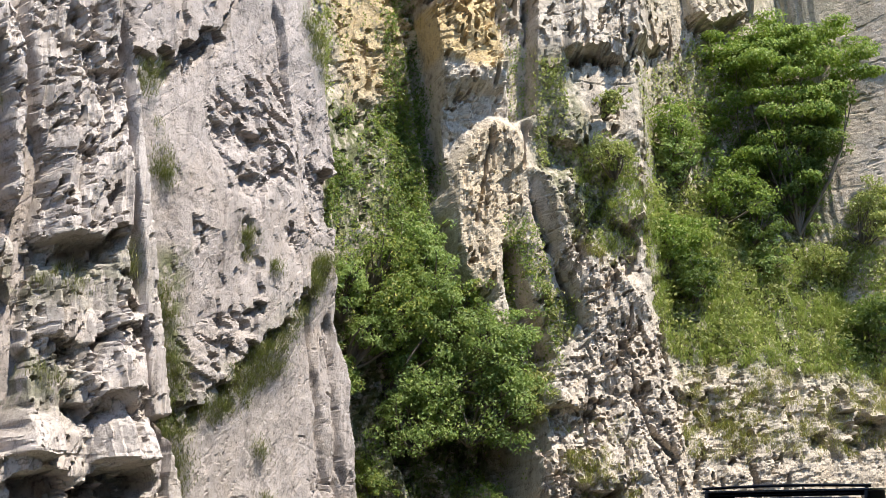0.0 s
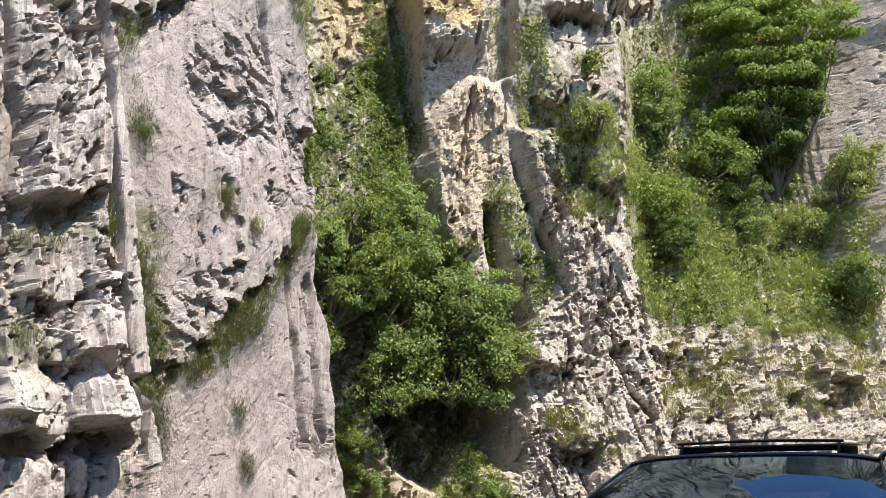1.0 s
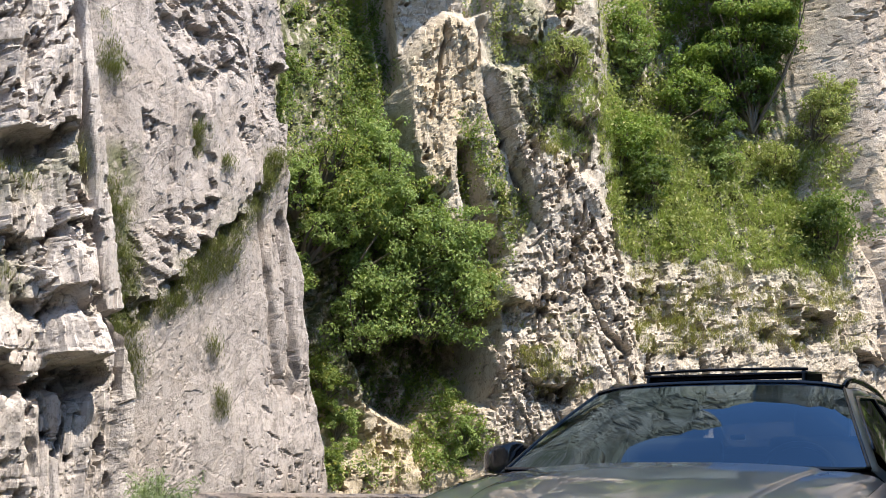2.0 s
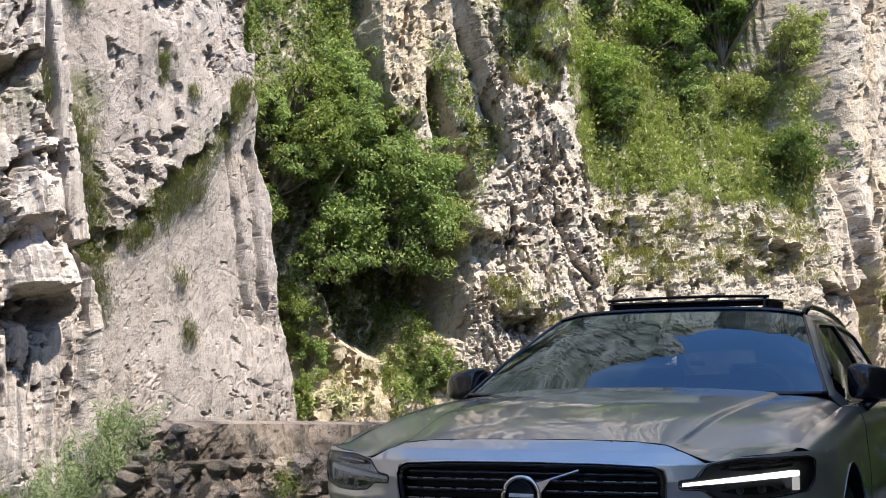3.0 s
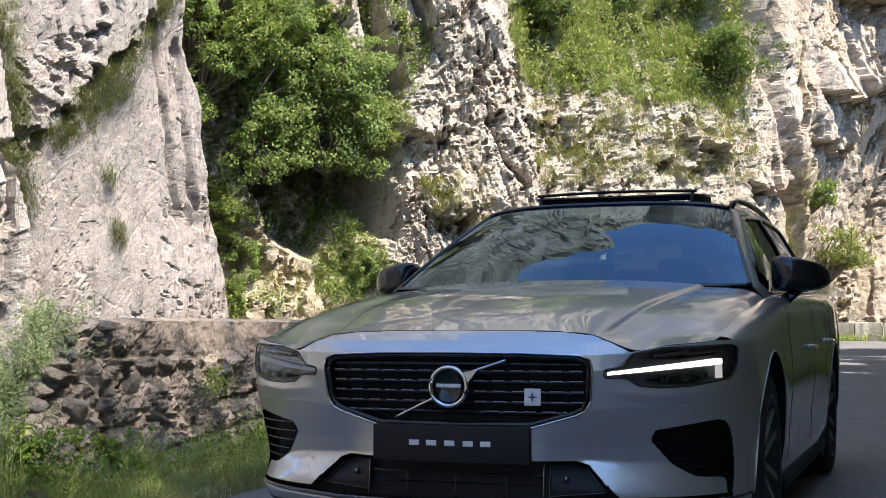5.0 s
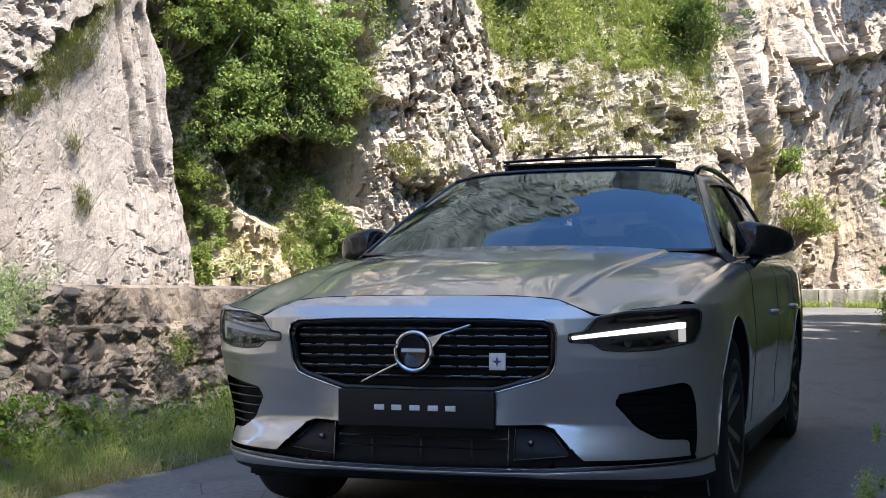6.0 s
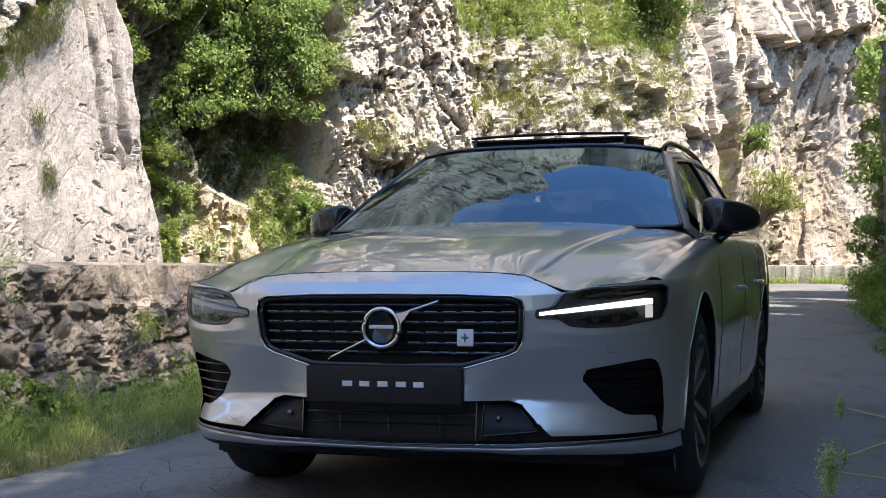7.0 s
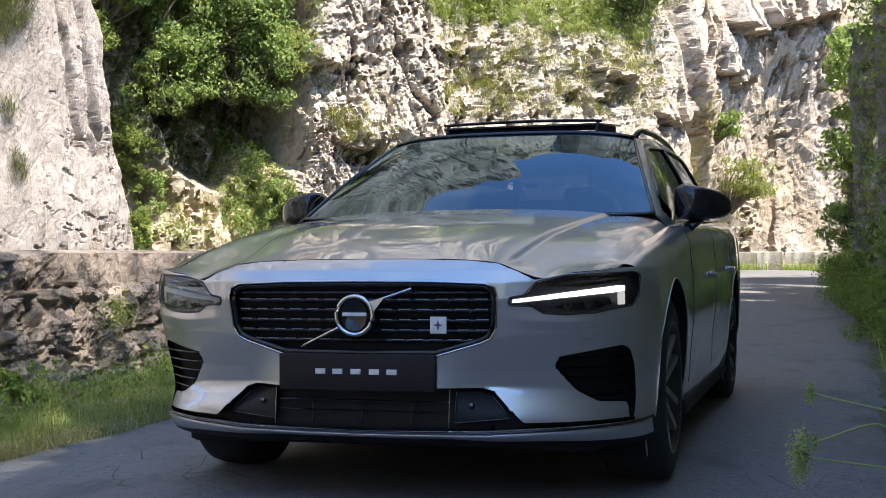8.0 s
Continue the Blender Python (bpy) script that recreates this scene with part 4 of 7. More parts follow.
def lathe(profile, sides=64):
    """A body of revolution about x: profile of (x, radius)."""
    pr = np.array(profile, float)
    a = np.linspace(0, 2 * np.pi, sides + 1)
    return grid_mesh(np.stack([np.repeat(pr[:, 0:1], sides + 1, 1), pr[:, 1:2] * np.cos(a), pr[:, 1:2] * np.sin(a)], -1))


car = thing("estate_car", "silver grey estate car with black grille parked on the road", "car", at=Matrix())

# outlines on the front, right half: half width and height
GRILLE_HALF = [(0, 0.737), (0.25, 0.735), (0.42, 0.728), (0.45, 0.715), (0.458, 0.69), (0.45, 0.59), (0.432, 0.555), (0.40, 0.54), (0.262, 0.5), (0, 0.497)]
GRILLE = GRILLE_HALF + flip_x(GRILLE_HALF[1:-1])
LAMP = rounded([(0.492, 0.683), (0.538, 0.691), (0.575, 0.734), (0.66, 0.752), (0.848, 0.760), (0.864, 0.75), (0.862, 0.69), (0.846, 0.655), (0.74, 0.633), (0.655, 0.629), (0.592, 0.634), (0.560, 0.657), (0.494, 0.659)], 0.008)
VENT = rounded([(0.612, 0.462), (0.628, 0.494), (0.812, 0.527), (0.832, 0.515), (0.84, 0.46), (0.838, 0.29), (0.824, 0.29), (0.818, 0.338), (0.735, 0.345), (0.67, 0.385)], 0.015)
INTAKE_HALF = [(0, 0.398), (0.39, 0.396), (0.425, 0.385), (0.53, 0.288), (0.838, 0.29), (0.84, 0.278), (0.53, 0.27), (0.42, 0.264), (0, 0.258)]
INTAKE = INTAKE_HALF + flip_x(INTAKE_HALF[1:-1])
HOOD_EDGE = [(0, 0.806), (0.2, 0.805), (0.36, 0.8), (0.45, 0.79), (0.515, 0.765), (0.57, 0.738), (0.66, 0.757), (0.74, 0.764), (0.80, 0.774), (0.905, 0.778)]
SKIN = HOOD_EDGE + [(0.912, 0.74), (0.905, 0.5), (0.885, 0.272), (0.86, 0.266), (0.5, 0.25), (0, 0.246)]
SKIN = SKIN + flip_x(SKIN[1:-1])
xs = np.r_[-0.912, np.arange(-0.91, 0.9101, 0.005), 0.912]
zs = np.arange(0.195, 0.815, 0.005)
bumper = dress("front_skin", clip(nose, xs, zs, (SKIN,), (GRILLE, LAMP, flip_x(LAMP), VENT, flip_x(VENT), INTAKE)), PAINT, car)
for shape, depth in ((GRILLE, 0.045), (INTAKE, 0.06), (VENT, 0.05), (flip_x(VENT), 0.05), (LAMP, 0.05), (flip_x(LAMP), 0.05)):
    dress("opening_lining", sleeve(nose, shape, depth), GLOSS_BLACK, car)


def behind(depth):
    return lambda x, z: nose(x, z) + np.array([0, depth, 0])


# grille
grille = dress("grille", clip(behind(0.045), np.arange(-0.47, 0.4701, 0.01), np.arange(0.49, 0.745, 0.01), (GRILLE,)), MATT_BLACK, car, True, "black grille with bright dashes")
pts = dense(GRILLE, 0.012)
ring = nose(pts[:, 0], pts[:, 1])
dress("grille_surround", tube(ring + np.array([0, -0.001, 0]), 0.0035, True, 6), CHROME, grille, True, "thin chrome edge")
inner = np.array(GRILLE) * np.array([0.975, 1]) + np.array([0, 0])
inner[:, 1] = 0.617 + (inner[:, 1] - 0.617) * 0.93
pts = dense([tuple(p) for p in inner], 0.012)
dress("grille_frame", tube(nose(pts[:, 0], pts[:, 1]) + np.array([0, 0.012, 0]), 0.011, True, 8), GLOSS_BLACK, grille)
for k, z in enumerate((0.7, 0.675, 0.643, 0.61, 0.577, 0.546)):
    half = 0.435 if z > 0.57 else 0.40
    x = np.linspace(-half, half, 81)
    wave = 0.004 * np.cos(x / 0.062 * 2 * np.pi)
    line = nose(x, z + 0 * x) + np.stack([0 * x, 0.024 + wave, 0 * x], -1)
    slat = dress("slat", tube(line, 0.0085, False, 8, (1, 1.0)), GLOSS_BLACK, grille)
    if k:
        for c in np.arange(-half + 0.035, half - 0.02, 0.062):
            if abs(c) < 0.075:
                continue
            V = []
            for a in np.linspace(-0.02, 0.02, 4):
                p = nose(np.array([c + a]), np.array([z]))[0] + np.array([0, 0.0115, 0])
                V += [p + np.array([0, 0.002, 0.006]), p + np.array([0, -0.002, 0.0035]), p + np.array([0, 0.003, 0.0])]
            Q = [f for o in (0, 3, 6) for f in ((o, o + 3, o + 4, o + 1), (o + 1, o + 4, o + 5, o + 2))]
            dress("inlay", raw_mesh(V, Q), DARK_CHROME, slat)

# round emblem with its slash, drawn plain
emblem = dress("emblem", tube([(0.061 * math.cos(a), nose(np.array([0.0]), np.array([0.627]))[0][1] - 0.012, 0.628 + 0.061 * math.sin(a)) for a in np.linspace(0, 2 * np.pi, 49)[:-1]], 0.0105, True, 10, (1, 0.8)), CHROME, grille, True, "round chrome emblem ring with a black middle")
ey = nose(np.array([0.0]), np.array([0.627]))[0][1]
disc = lathe([(0.002, 0.0), (0.002, 0.05), (-0.006, 0.052)], 40)
disc.transform(Matrix.Translation((0, ey - 0.012, 0.628)) @ Matrix.Rotation(radians(90), 4, "Z"))
dress("emblem_disc", disc, GLOSS_BLACK, emblem)
bm = bmesh.new()
box(bm, (0.082, 0.004, 0.012), (0, ey - 0.0165, 0.631), None, 0.002)
part("emblem_bar", bm, LETTER_GREY, emblem)
for (ax, az), (bx, bz) in (((-0.055, 0.592), (-0.198, 0.525)), ((0.062, 0.672), (0.188, 0.713))):
    s = nose(np.array([ax, bx]), np.array([az, bz])) + np.array([0, 0.002, 0])
    dress("slash_bar", tube(np.linspace(s[0], s[1], 8), 0.0048, False, 8), CHROME, grille, True, "slim bright slanting bar")
V = [(0.046, ey - 0.02, 0.672), (0.098, ey - 0.012, 0.684), (0.062, ey - 0.02, 0.636), (0.046, ey - 0.004, 0.672), (0.098, ey - 0.002, 0.684), (0.062, ey - 0.004, 0.636)]
link_mesh("emblem_arrow", V, [(0, 2, 1), (3, 4, 5), (0, 1, 4, 3), (1, 2, 5, 4), (2, 0, 3, 5)], CHROME, emblem, False)
by = nose(np.array([0.268]), np.array([0.596]))[0][1] + 0.006
bm = bmesh.new()
box(bm, (0.054, 0.006, 0.054), (0.268, by, 0.597), None, 0.003)
badge = part("badge", bm, WHITE_MARK, grille, "small square white badge with a blue star")
star = [(0.0, 0.019), (0.004, 0.004), (0.016, 0.0), (0.004, -0.004), (0.0, -0.019), (-0.004, -0.004), (-0.016, 0.0), (-0.004, 0.004)]
link_mesh("star", [(0.268 + a, by - 0.005, 0.597 + b) for a, b in star], [(7, 1, 0), (1, 3, 2), (3, 5, 4), (5, 7, 6), (1, 7, 5, 3)], BLUE_MARK, badge, False)

# number plate holder with a plain plate; the lettering as bars
bm = bmesh.new()
box(bm, (0.53, 0.02, 0.118), (0, -0.012, 0.445), None, 0.004)
plate = part("number_plate", bm, PLATE_BLACK, car, "black show plate with plain light bars")
for c in (-0.121, -0.062, 0.0, 0.062, 0.121):
    bm = bmesh.new()
    box(bm, (0.034, 0.004, 0.017), (c, -0.0235, 0.448), None, 0.0012)
    part("letter_bar", bm, LETTER_GREY, plate)

# lower intake
lower = dress("lower_intake", clip(behind(0.06), np.arange(-0.87, 0.8701, 0.01), np.arange(0.25, 0.405, 0.01), (INTAKE,)), MATT_BLACK, car, True, "black lower air intake with thin bright lines")
for side in (-1, 1):
    for a, b in (((0.297, 0.395), (0.297, 0.272)),):
        s = nose(np.array([side * a[0], side * b[0]]), np.array([a[1], b[1]])) + np.array([0, 0.004, 0])
        dress("intake_divider", tube(np.linspace(s[0], s[1], 6), 0.0024, False, 6), CHROME, lower)
    pocket = [(0.31, 0.385), (0.385, 0.385), (0.415, 0.372), (0.485, 0.3), (0.31, 0.285)]
    pocket = pocket if side > 0 else flip_x(pocket)
    dress("sensor_pocket", clip(behind(0.035), np.arange(-0.5, 0.5001, 0.006), np.arange(0.28, 0.39, 0.006), (pocket,)), PLATE_BLACK, lower)
    pts = dense(pocket, 0.01)
    dress("pocket_frame", tube(nose(pts[:, 0], pts[:, 1]) + np.array([0, 0.03, 0]), 0.003, True, 6), GLOSS_BLACK, lower)
    dress("sensor_eye", tube([nose(np.array([side * 0.36]), np.array([0.34]))[0] + np.array([0, o, 0]) for o in (0.02, 0.034)], 0.009, False, 12), DARK_CHROME, lower)
for z, w in ((0.35, 0.29), (0.318, 0.29)):
    x = np.linspace(-w, w, 40)
    dress("intake_slat", tube(nose(x, z + 0 * x) + np.array([0, 0.03, 0]), 0.004 if z > 0.33 else 0.003, False, 6, (1, 1)), DARK_CHROME if z > 0.33 else GLOSS_BLACK, lower)
for c in (-0.17, 0.0, 0.17):
    s = nose(np.array([c, c]), np.array([0.35, 0.275])) + np.array([0, 0.035, 0])
    dress("intake_upright", tube(np.linspace(s[0], s[1], 4), 0.004, False, 6), DARK_CHROME, lower)
x = np.linspace(-0.878, 0.878, 120)
z = np.interp(np.abs(x), [0, 0.42, 0.55, 0.86, 0.9], [0.249, 0.252, 0.258, 0.27, 0.275])
dress("lip_line", tube(nose(x, z + 0.004) + np.array([0, -0.003, 0]), 0.0045, False, 6), GLOSS_BLACK, car)
band = np.interp(np.abs(x), [0, 0.3, 0.6, 0.88], [0.012, 0.014, 0.03, 0.05])
P = np.stack([nose(x, z) + np.array([0, 0.006, 0]), nose(x, z - 0.002) + np.array([0, -0.008, 0])] + [nose(x, z - 0.003 - band * q) + np.array([0, -0.010 + 0.02 * q * q, 0]) for q in (0.0, 0.35, 0.7, 1.0)], 1)
dress("lip_strip", grid_mesh(P), PAINT, car, True, "silver lip along the bumper's lower edge")
z2 = z - 0.003 - band
P = np.stack([nose(x, z2) + np.array([0, 0.012, 0]), nose(x, z2 - 0.012) + np.array([0, 0.02, 0]), nose(x, z2 - 0.025) + np.array([0, 0.05, 0]), nose(x, z2 - 0.035) + np.array([0, 0.16, 0])], 1)
dress("front_lip", grid_mesh(P), MATT_BLACK, car)

# corner vents with slats
for side in (-1, 1):
    shape = VENT if side > 0 else flip_x(VENT)
    vent = dress("corner_vent", clip(behind(0.05), np.arange(-0.87, 0.8701, 0.008), np.arange(0.28, 0.535, 0.008), (shape,)), MATT_BLACK, car)
    for z, a in ((0.49, 0.63), (0.458, 0.62), (0.426, 0.64), (0.394, 0.675), (0.364, 0.71)):
        x = side * np.linspace(a, 0.834, 24)
        dress("slat", tube(nose(x, z + 0 * x) + np.array([0, 0.012, 0]), 0.0055, False, 6, (1.6, 0.7)), GLOSS_BLACK, vent)
    x, z = side * np.array([0.745, 0.745, 0.695, 0.695, 0.745]), np.array([0.548, 0.585, 0.585, 0.548, 0.548])
    line = dense(list(zip(x[:-1], z[:-1])), 0.006)
    dress("washer_cover", tube(nose(line[:, 0], line[:, 1]) + np.array([0, 0.0002, 0]), 0.0005, True, 4), LAMP_GREY, car)

# head lamps
for side in (-1, 1):
    shape = LAMP if side > 0 else flip_x(LAMP)
    lo, hi = (0.485, 0.89) if side > 0 else (-0.89, -0.485)
    ax = np.arange(lo, hi, 0.006)
    lamp = dress("head_lamp", clip(behind(0.055 if side > 0 else 0.045), ax, np.arange(0.62, 0.775, 0.006), (shape,)), LAMP_GREY if side > 0 else LAMP_CLEAR, car, True, "head lamp with a bright bar" if side > 0 else "clear unlit head lamp")
    lens = dress("lens", clip(behind(0.002), ax, np.arange(0.622, 0.775, 0.006), (shape,)), LENS, lamp)
    lens.visible_shadow = False
    pts = dense(shape, 0.01)
    dress("lamp_edge", tube(nose(pts[:, 0], pts[:, 1]) + np.array([0, 0.001, 0]), 0.0035, True, 6), GLOSS_BLACK, lamp)
    bar = [(0.498, 0.666), (0.498, 0.676), (0.60, 0.690), (0.80, 0.717), (0.822, 0.717), (0.822, 0.7), (0.8, 0.697), (0.6, 0.676)]
    foot = [(0.802, 0.656), (0.802, 0.696), (0.822, 0.699), (0.822, 0.656)]
    bar = bar if side > 0 else flip_x(bar)
    dress("light_bar", clip(behind(0.022), np.arange(lo, hi, 0.004), np.arange(0.65, 0.73, 0.004), (bar,)), LAMP_ON if side > 0 else WHITE_MARK, lamp, True, "glowing white T-shaped bar" if side > 0 else "")
    foot = foot if side > 0 else flip_x(foot)
    dress("light_bar_foot", clip(behind(0.024), np.arange(lo, hi, 0.004), np.arange(0.65, 0.705, 0.004), (foot,)), LAMP_DIM if side > 0 else WHITE_MARK, lamp)
    dress("light_bar_edge", sleeve(behind(0.022), bar, 0.02), DARK_CHROME, lamp)
    for inset in ([(0.6, 0.716), (0.62, 0.732), (0.72, 0.746), (0.8, 0.748), (0.8, 0.73), (0.7, 0.716)], [(0.6, 0.65), (0.64, 0.66), (0.74, 0.668), (0.77, 0.656), (0.74, 0.646), (0.66, 0.642)]):
        inset = inset if side > 0 else flip_x(inset)
        dress("lamp_inset", clip(behind(0.05 if side > 0 else 0.040), np.arange(lo, hi, 0.005), np.arange(0.63, 0.76, 0.005), (inset,)), GLOSS_BLACK, lamp)
    for c, r, zc in ((0.775, 0.011, 0.664), (0.72, 0.013, 0.66), (0.66, 0.012, 0.655)):
        reflector = lathe([(0.0, 0.0), (0.004, r * 0.5), (0.012, r * 0.9), (0.02, r)], 20)
        p = nose(np.array([side * c]), np.array([zc]))[0]
        reflector.transform(Matrix.Translation(p + np.array([0, 0.045, 0])) @ Matrix.Rotation(radians(-90), 4, "Z"))
        dress("reflector", reflector, LAMP_CLEAR if side < 0 else LAMP_GREY, lamp)
    for c, zc in ((0.68, 0.738), (0.77, 0.745)):
        p = nose(np.array([side * (c - 0.05), side * (c + 0.05)]), np.array([zc - 0.012, zc + 0.0])) + np.array([0, 0.036, 0])
        dress("lamp_fin", tube(np.linspace(p[0], p[1], 5), 0.006, False, 6), DARK_CHROME if side > 0 else LAMP_CLEAR, lamp)


# bonnet
def edge_point(x, z, lift=0.0, back=0.004):
    p = nose(np.array([x]), np.array([z]))[0]
    return (x, p[1] + back, z + lift)


H0 = [edge_point(0, 0.808), edge_point(0.2, 0.807), edge_point(0.36, 0.802), edge_point(0.45, 0.792), edge_point(0.515, 0.768), edge_point(0.58, 0.746), edge_point(0.68, 0.762), edge_point(0.76, 0.77), edge_point(0.80, 0.776)]
H1 = [(0, 0.16, 0.84), (0.2, 0.165, 0.838), (0.36, 0.18, 0.832), (0.46, 0.2, 0.822), (0.525, 0.215, 0.808), (0.60, 0.235, 0.795), (0.69, 0.265, 0.79), (0.765, 0.3, 0.789), (0.803, 0.325, 0.787)]
H2 = [(0, 0.45, 0.906), (0.2, 0.45, 0.905), (0.37, 0.455, 0.897), (0.48, 0.46, 0.884), (0.55, 0.465, 0.871), (0.62, 0.475, 0.862), (0.70, 0.49, 0.856), (0.77, 0.51, 0.845), (0.812, 0.525, 0.83)]
H3 = [(0, 0.85, 0.966), (0.2, 0.85, 0.965), (0.38, 0.855, 0.957), (0.51, 0.86, 0.943), (0.58, 0.865, 0.936), (0.65, 0.87, 0.934), (0.72, 0.88, 0.926), (0.785, 0.89, 0.91), (0.825, 0.9, 0.888)]
H4 = [(0, 1.21, 1.006), (0.2, 1.212, 1.005), (0.4, 1.225, 0.998), (0.55, 1.25, 0.988), (0.62, 1.265, 0.982), (0.69, 1.28, 0.975), (0.75, 1.3, 0.965), (0.80, 1.32, 0.948), (0.825, 1.33, 0.93)]
half_hood = net([H0, H1, H2, H3, H4], 80, 150)
# the raised middle ends in a crease on either side
d = half_hood[..., 0] - np.interp(half_hood[..., 1], [0.03, 0.4, 0.85, 1.3], [0.455, 0.50, 0.55, 0.60])
half_hood[..., 2] -= 0.011 * step(half_hood[..., 1], 0.06, 0.2) * step(d, -0.012, 0.012) * np.exp(-np.maximum(d, 0) / 0.12)
hood = both(half_hood)
dress("bonnet", grid_mesh(hood), PAINT, car, True, "silver bonnet mirroring sky and rock")
for edge in (hood[0], hood[:, -1], hood[:, 0]):
    dress("panel_gap", tube(edge + np.array([0, 0, -0.0032]), 0.0036, False, 6), MATT_BLACK, car)
# the rear edge of the bonnet and the dark scuttle under it
rear = hood[-1]
P = np.stack([rear, rear + np.array([0, 0.012, -0.012]), rear + np.array([0, 0.0, -0.05])], 1)
dress("bonnet_edge", grid_mesh(P), PAINT, car)
scuttle = np.stack([rear + np.array([0, -0.03, -0.03]), rear + np.array([0, 0.1, -0.022]), rear + np.array([0, 0.2, -0.03])], 1)
dress("scuttle", grid_mesh(scuttle), MATT_BLACK, car)

# wings, doors and quarters: sections from the top edge down to the sill
BODY = [
    (0.325, [(0.803, 0.786), (0.83, 0.782), (0.853, 0.767), (0.862, 0.73), (0.864, 0.62), (0.846, 0.45), (0.83, 0.3), (0.815, 0.22)]),
    (0.42, [(0.807, 0.808), (0.845, 0.80), (0.875, 0.77), (0.889, 0.72), (0.893, 0.62), (0.874, 0.45), (0.856, 0.3), (0.838, 0.22)]),
    (0.6, [(0.815, 0.846), (0.86, 0.835), (0.892, 0.795), (0.905, 0.74), (0.912, 0.62), (0.9, 0.45), (0.882, 0.3), (0.855, 0.22)]),
    (0.9, [(0.826, 0.886), (0.868, 0.872), (0.898, 0.83), (0.91, 0.76), (0.922, 0.62), (0.92, 0.45), (0.905, 0.3), (0.875, 0.22)]),
    (1.33, [(0.828, 0.93), (0.868, 0.915), (0.896, 0.875), (0.905, 0.79), (0.916, 0.62), (0.905, 0.45), (0.89, 0.3), (0.872, 0.22)]),
    (1.75, [(0.815, 0.955), (0.858, 0.945), (0.89, 0.9), (0.905, 0.8), (0.915, 0.62), (0.895, 0.43), (0.885, 0.3), (0.87, 0.21)]),
    (2.6, [(0.815, 0.975), (0.86, 0.965), (0.895, 0.915), (0.91, 0.81), (0.918, 0.62), (0.895, 0.43), (0.888, 0.3), (0.872, 0.21)]),
    (3.4, [(0.805, 0.995), (0.855, 0.985), (0.9, 0.935), (0.918, 0.83), (0.922, 0.64), (0.91, 0.45), (0.895, 0.3), (0.87, 0.21)]),
    (3.9, [(0.79, 1.01), (0.845, 1.0), (0.895, 0.945), (0.915, 0.84), (0.92, 0.66), (0.912, 0.48), (0.895, 0.33), (0.865, 0.24)]),
    (4.45, [(0.745, 1.02), (0.79, 1.01), (0.84, 0.95), (0.865, 0.85), (0.875, 0.68), (0.868, 0.5), (0.855, 0.36), (0.82, 0.27)]),
    (4.72, [(0.62, 1.0), (0.65, 0.99), (0.69, 0.94), (0.73, 0.85), (0.75, 0.7), (0.74, 0.52), (0.71, 0.4), (0.68, 0.3)]),
]
side_net = net([[(x, y, z) for x, z in sec] for y, sec in BODY], 360, 90)


def arch(yc, r):
    return [(yc + r * math.cos(a), max(0.05, 0.335 + r * math.sin(a))) for a in np.linspace(-0.9, math.pi + 0.9, 60)]


WHEELS = (0.87, 3.742)
for side in (-1, 1):
    S = side_net if side > 0 else mirror_x(side_net)[:, ::-1]
    Y, Z = S[..., 1], S[..., 2]
    S = S.copy()
    for yc in WHEELS:
        d = np.hypot(Y - yc, Z - 0.335)
        take = np.abs(d - 0.395) < 0.009
        for k, c in ((1, yc), (2, 0.335)):
            S[..., k] = np.where(take, c + (S[..., k] - c) * 0.395 / d, S[..., k])
    cy, cz = (S[:-1, :-1, 1] + S[1:, 1:, 1]) / 2, (S[:-1, :-1, 2] + S[1:, 1:, 2]) / 2
    ok = np.ones(cy.shape, bool)
    for yc in WHEELS:
        ok &= np.hypot(cy - yc, cz - 0.335) > 0.395
    # the nose's own skin covers the lamp and the corner
    ok &= ~((cy < 0.40) & (cz < 0.772))
    dress("body_side", grid_mesh(S, ok), PAINT, car, True, "silver wings and doors")
    for yc in WHEELS:
        a = np.linspace(-0.55, math.pi + 0.55, 50)
        lip = []
        for t in a:
            y, z = yc + 0.395 * math.cos(t), 0.335 + 0.395 * math.sin(t)
            i = np.argmin((side_net[..., 1] - y) ** 2 + (side_net[..., 2] - z) ** 2)
            lip.append((side * side_net[..., 0].ravel()[i], y, z))
        lip = np.array(lip)
        dress("arch_lip", tube(lip, 0.003, False, 6), PAINT, car)
        inw = np.array([-side * 0.25, 0, 0])
        dress("wheel_arch", grid_mesh(np.stack([lip, lip + inw], 1)), MATT_BLACK, car)
    # door gaps, waist line and handles
    for y0, y1 in ((1.46, 1.5), (2.5, 2.52), (3.32, 3.5)):
        line = []
        for q in np.linspace(0.03, 0.9, 30):
            y = y0 + (y1 - y0) * q
            i = np.argmin(np.abs(side_net[:, 0, 1] - y))
            p = side_net[i, int(q * 89)]
            line.append((side * (p[0] + 0.0005), p[1], p[2]))
        dress("door_gap", tube(line, 0.0012, False, 5), MATT_BLACK, car)
    for y0 in (2.25, 3.2):
        i = np.argmin(np.abs(side_net[:, 0, 1] - y0))
        p = side_net[i, 33]
        dress("door_handle", tube([(side * (p[0] + o), y0 + d, p[2] + 0.01) for d, o in ((-0.11, 0.0), (-0.08, 0.022), (0.06, 0.022), (0.09, 0.0))], 0.012, False, 8, (0.7, 1)), PAINT, car)
    sill = [(side * 0.868, y, 0.2) for y in np.linspace(1.26, 3.36, 12)]
    dress("sill", tube(sill, 0.04, False, 8, (0.6, 1)), MATT_BLACK, car)

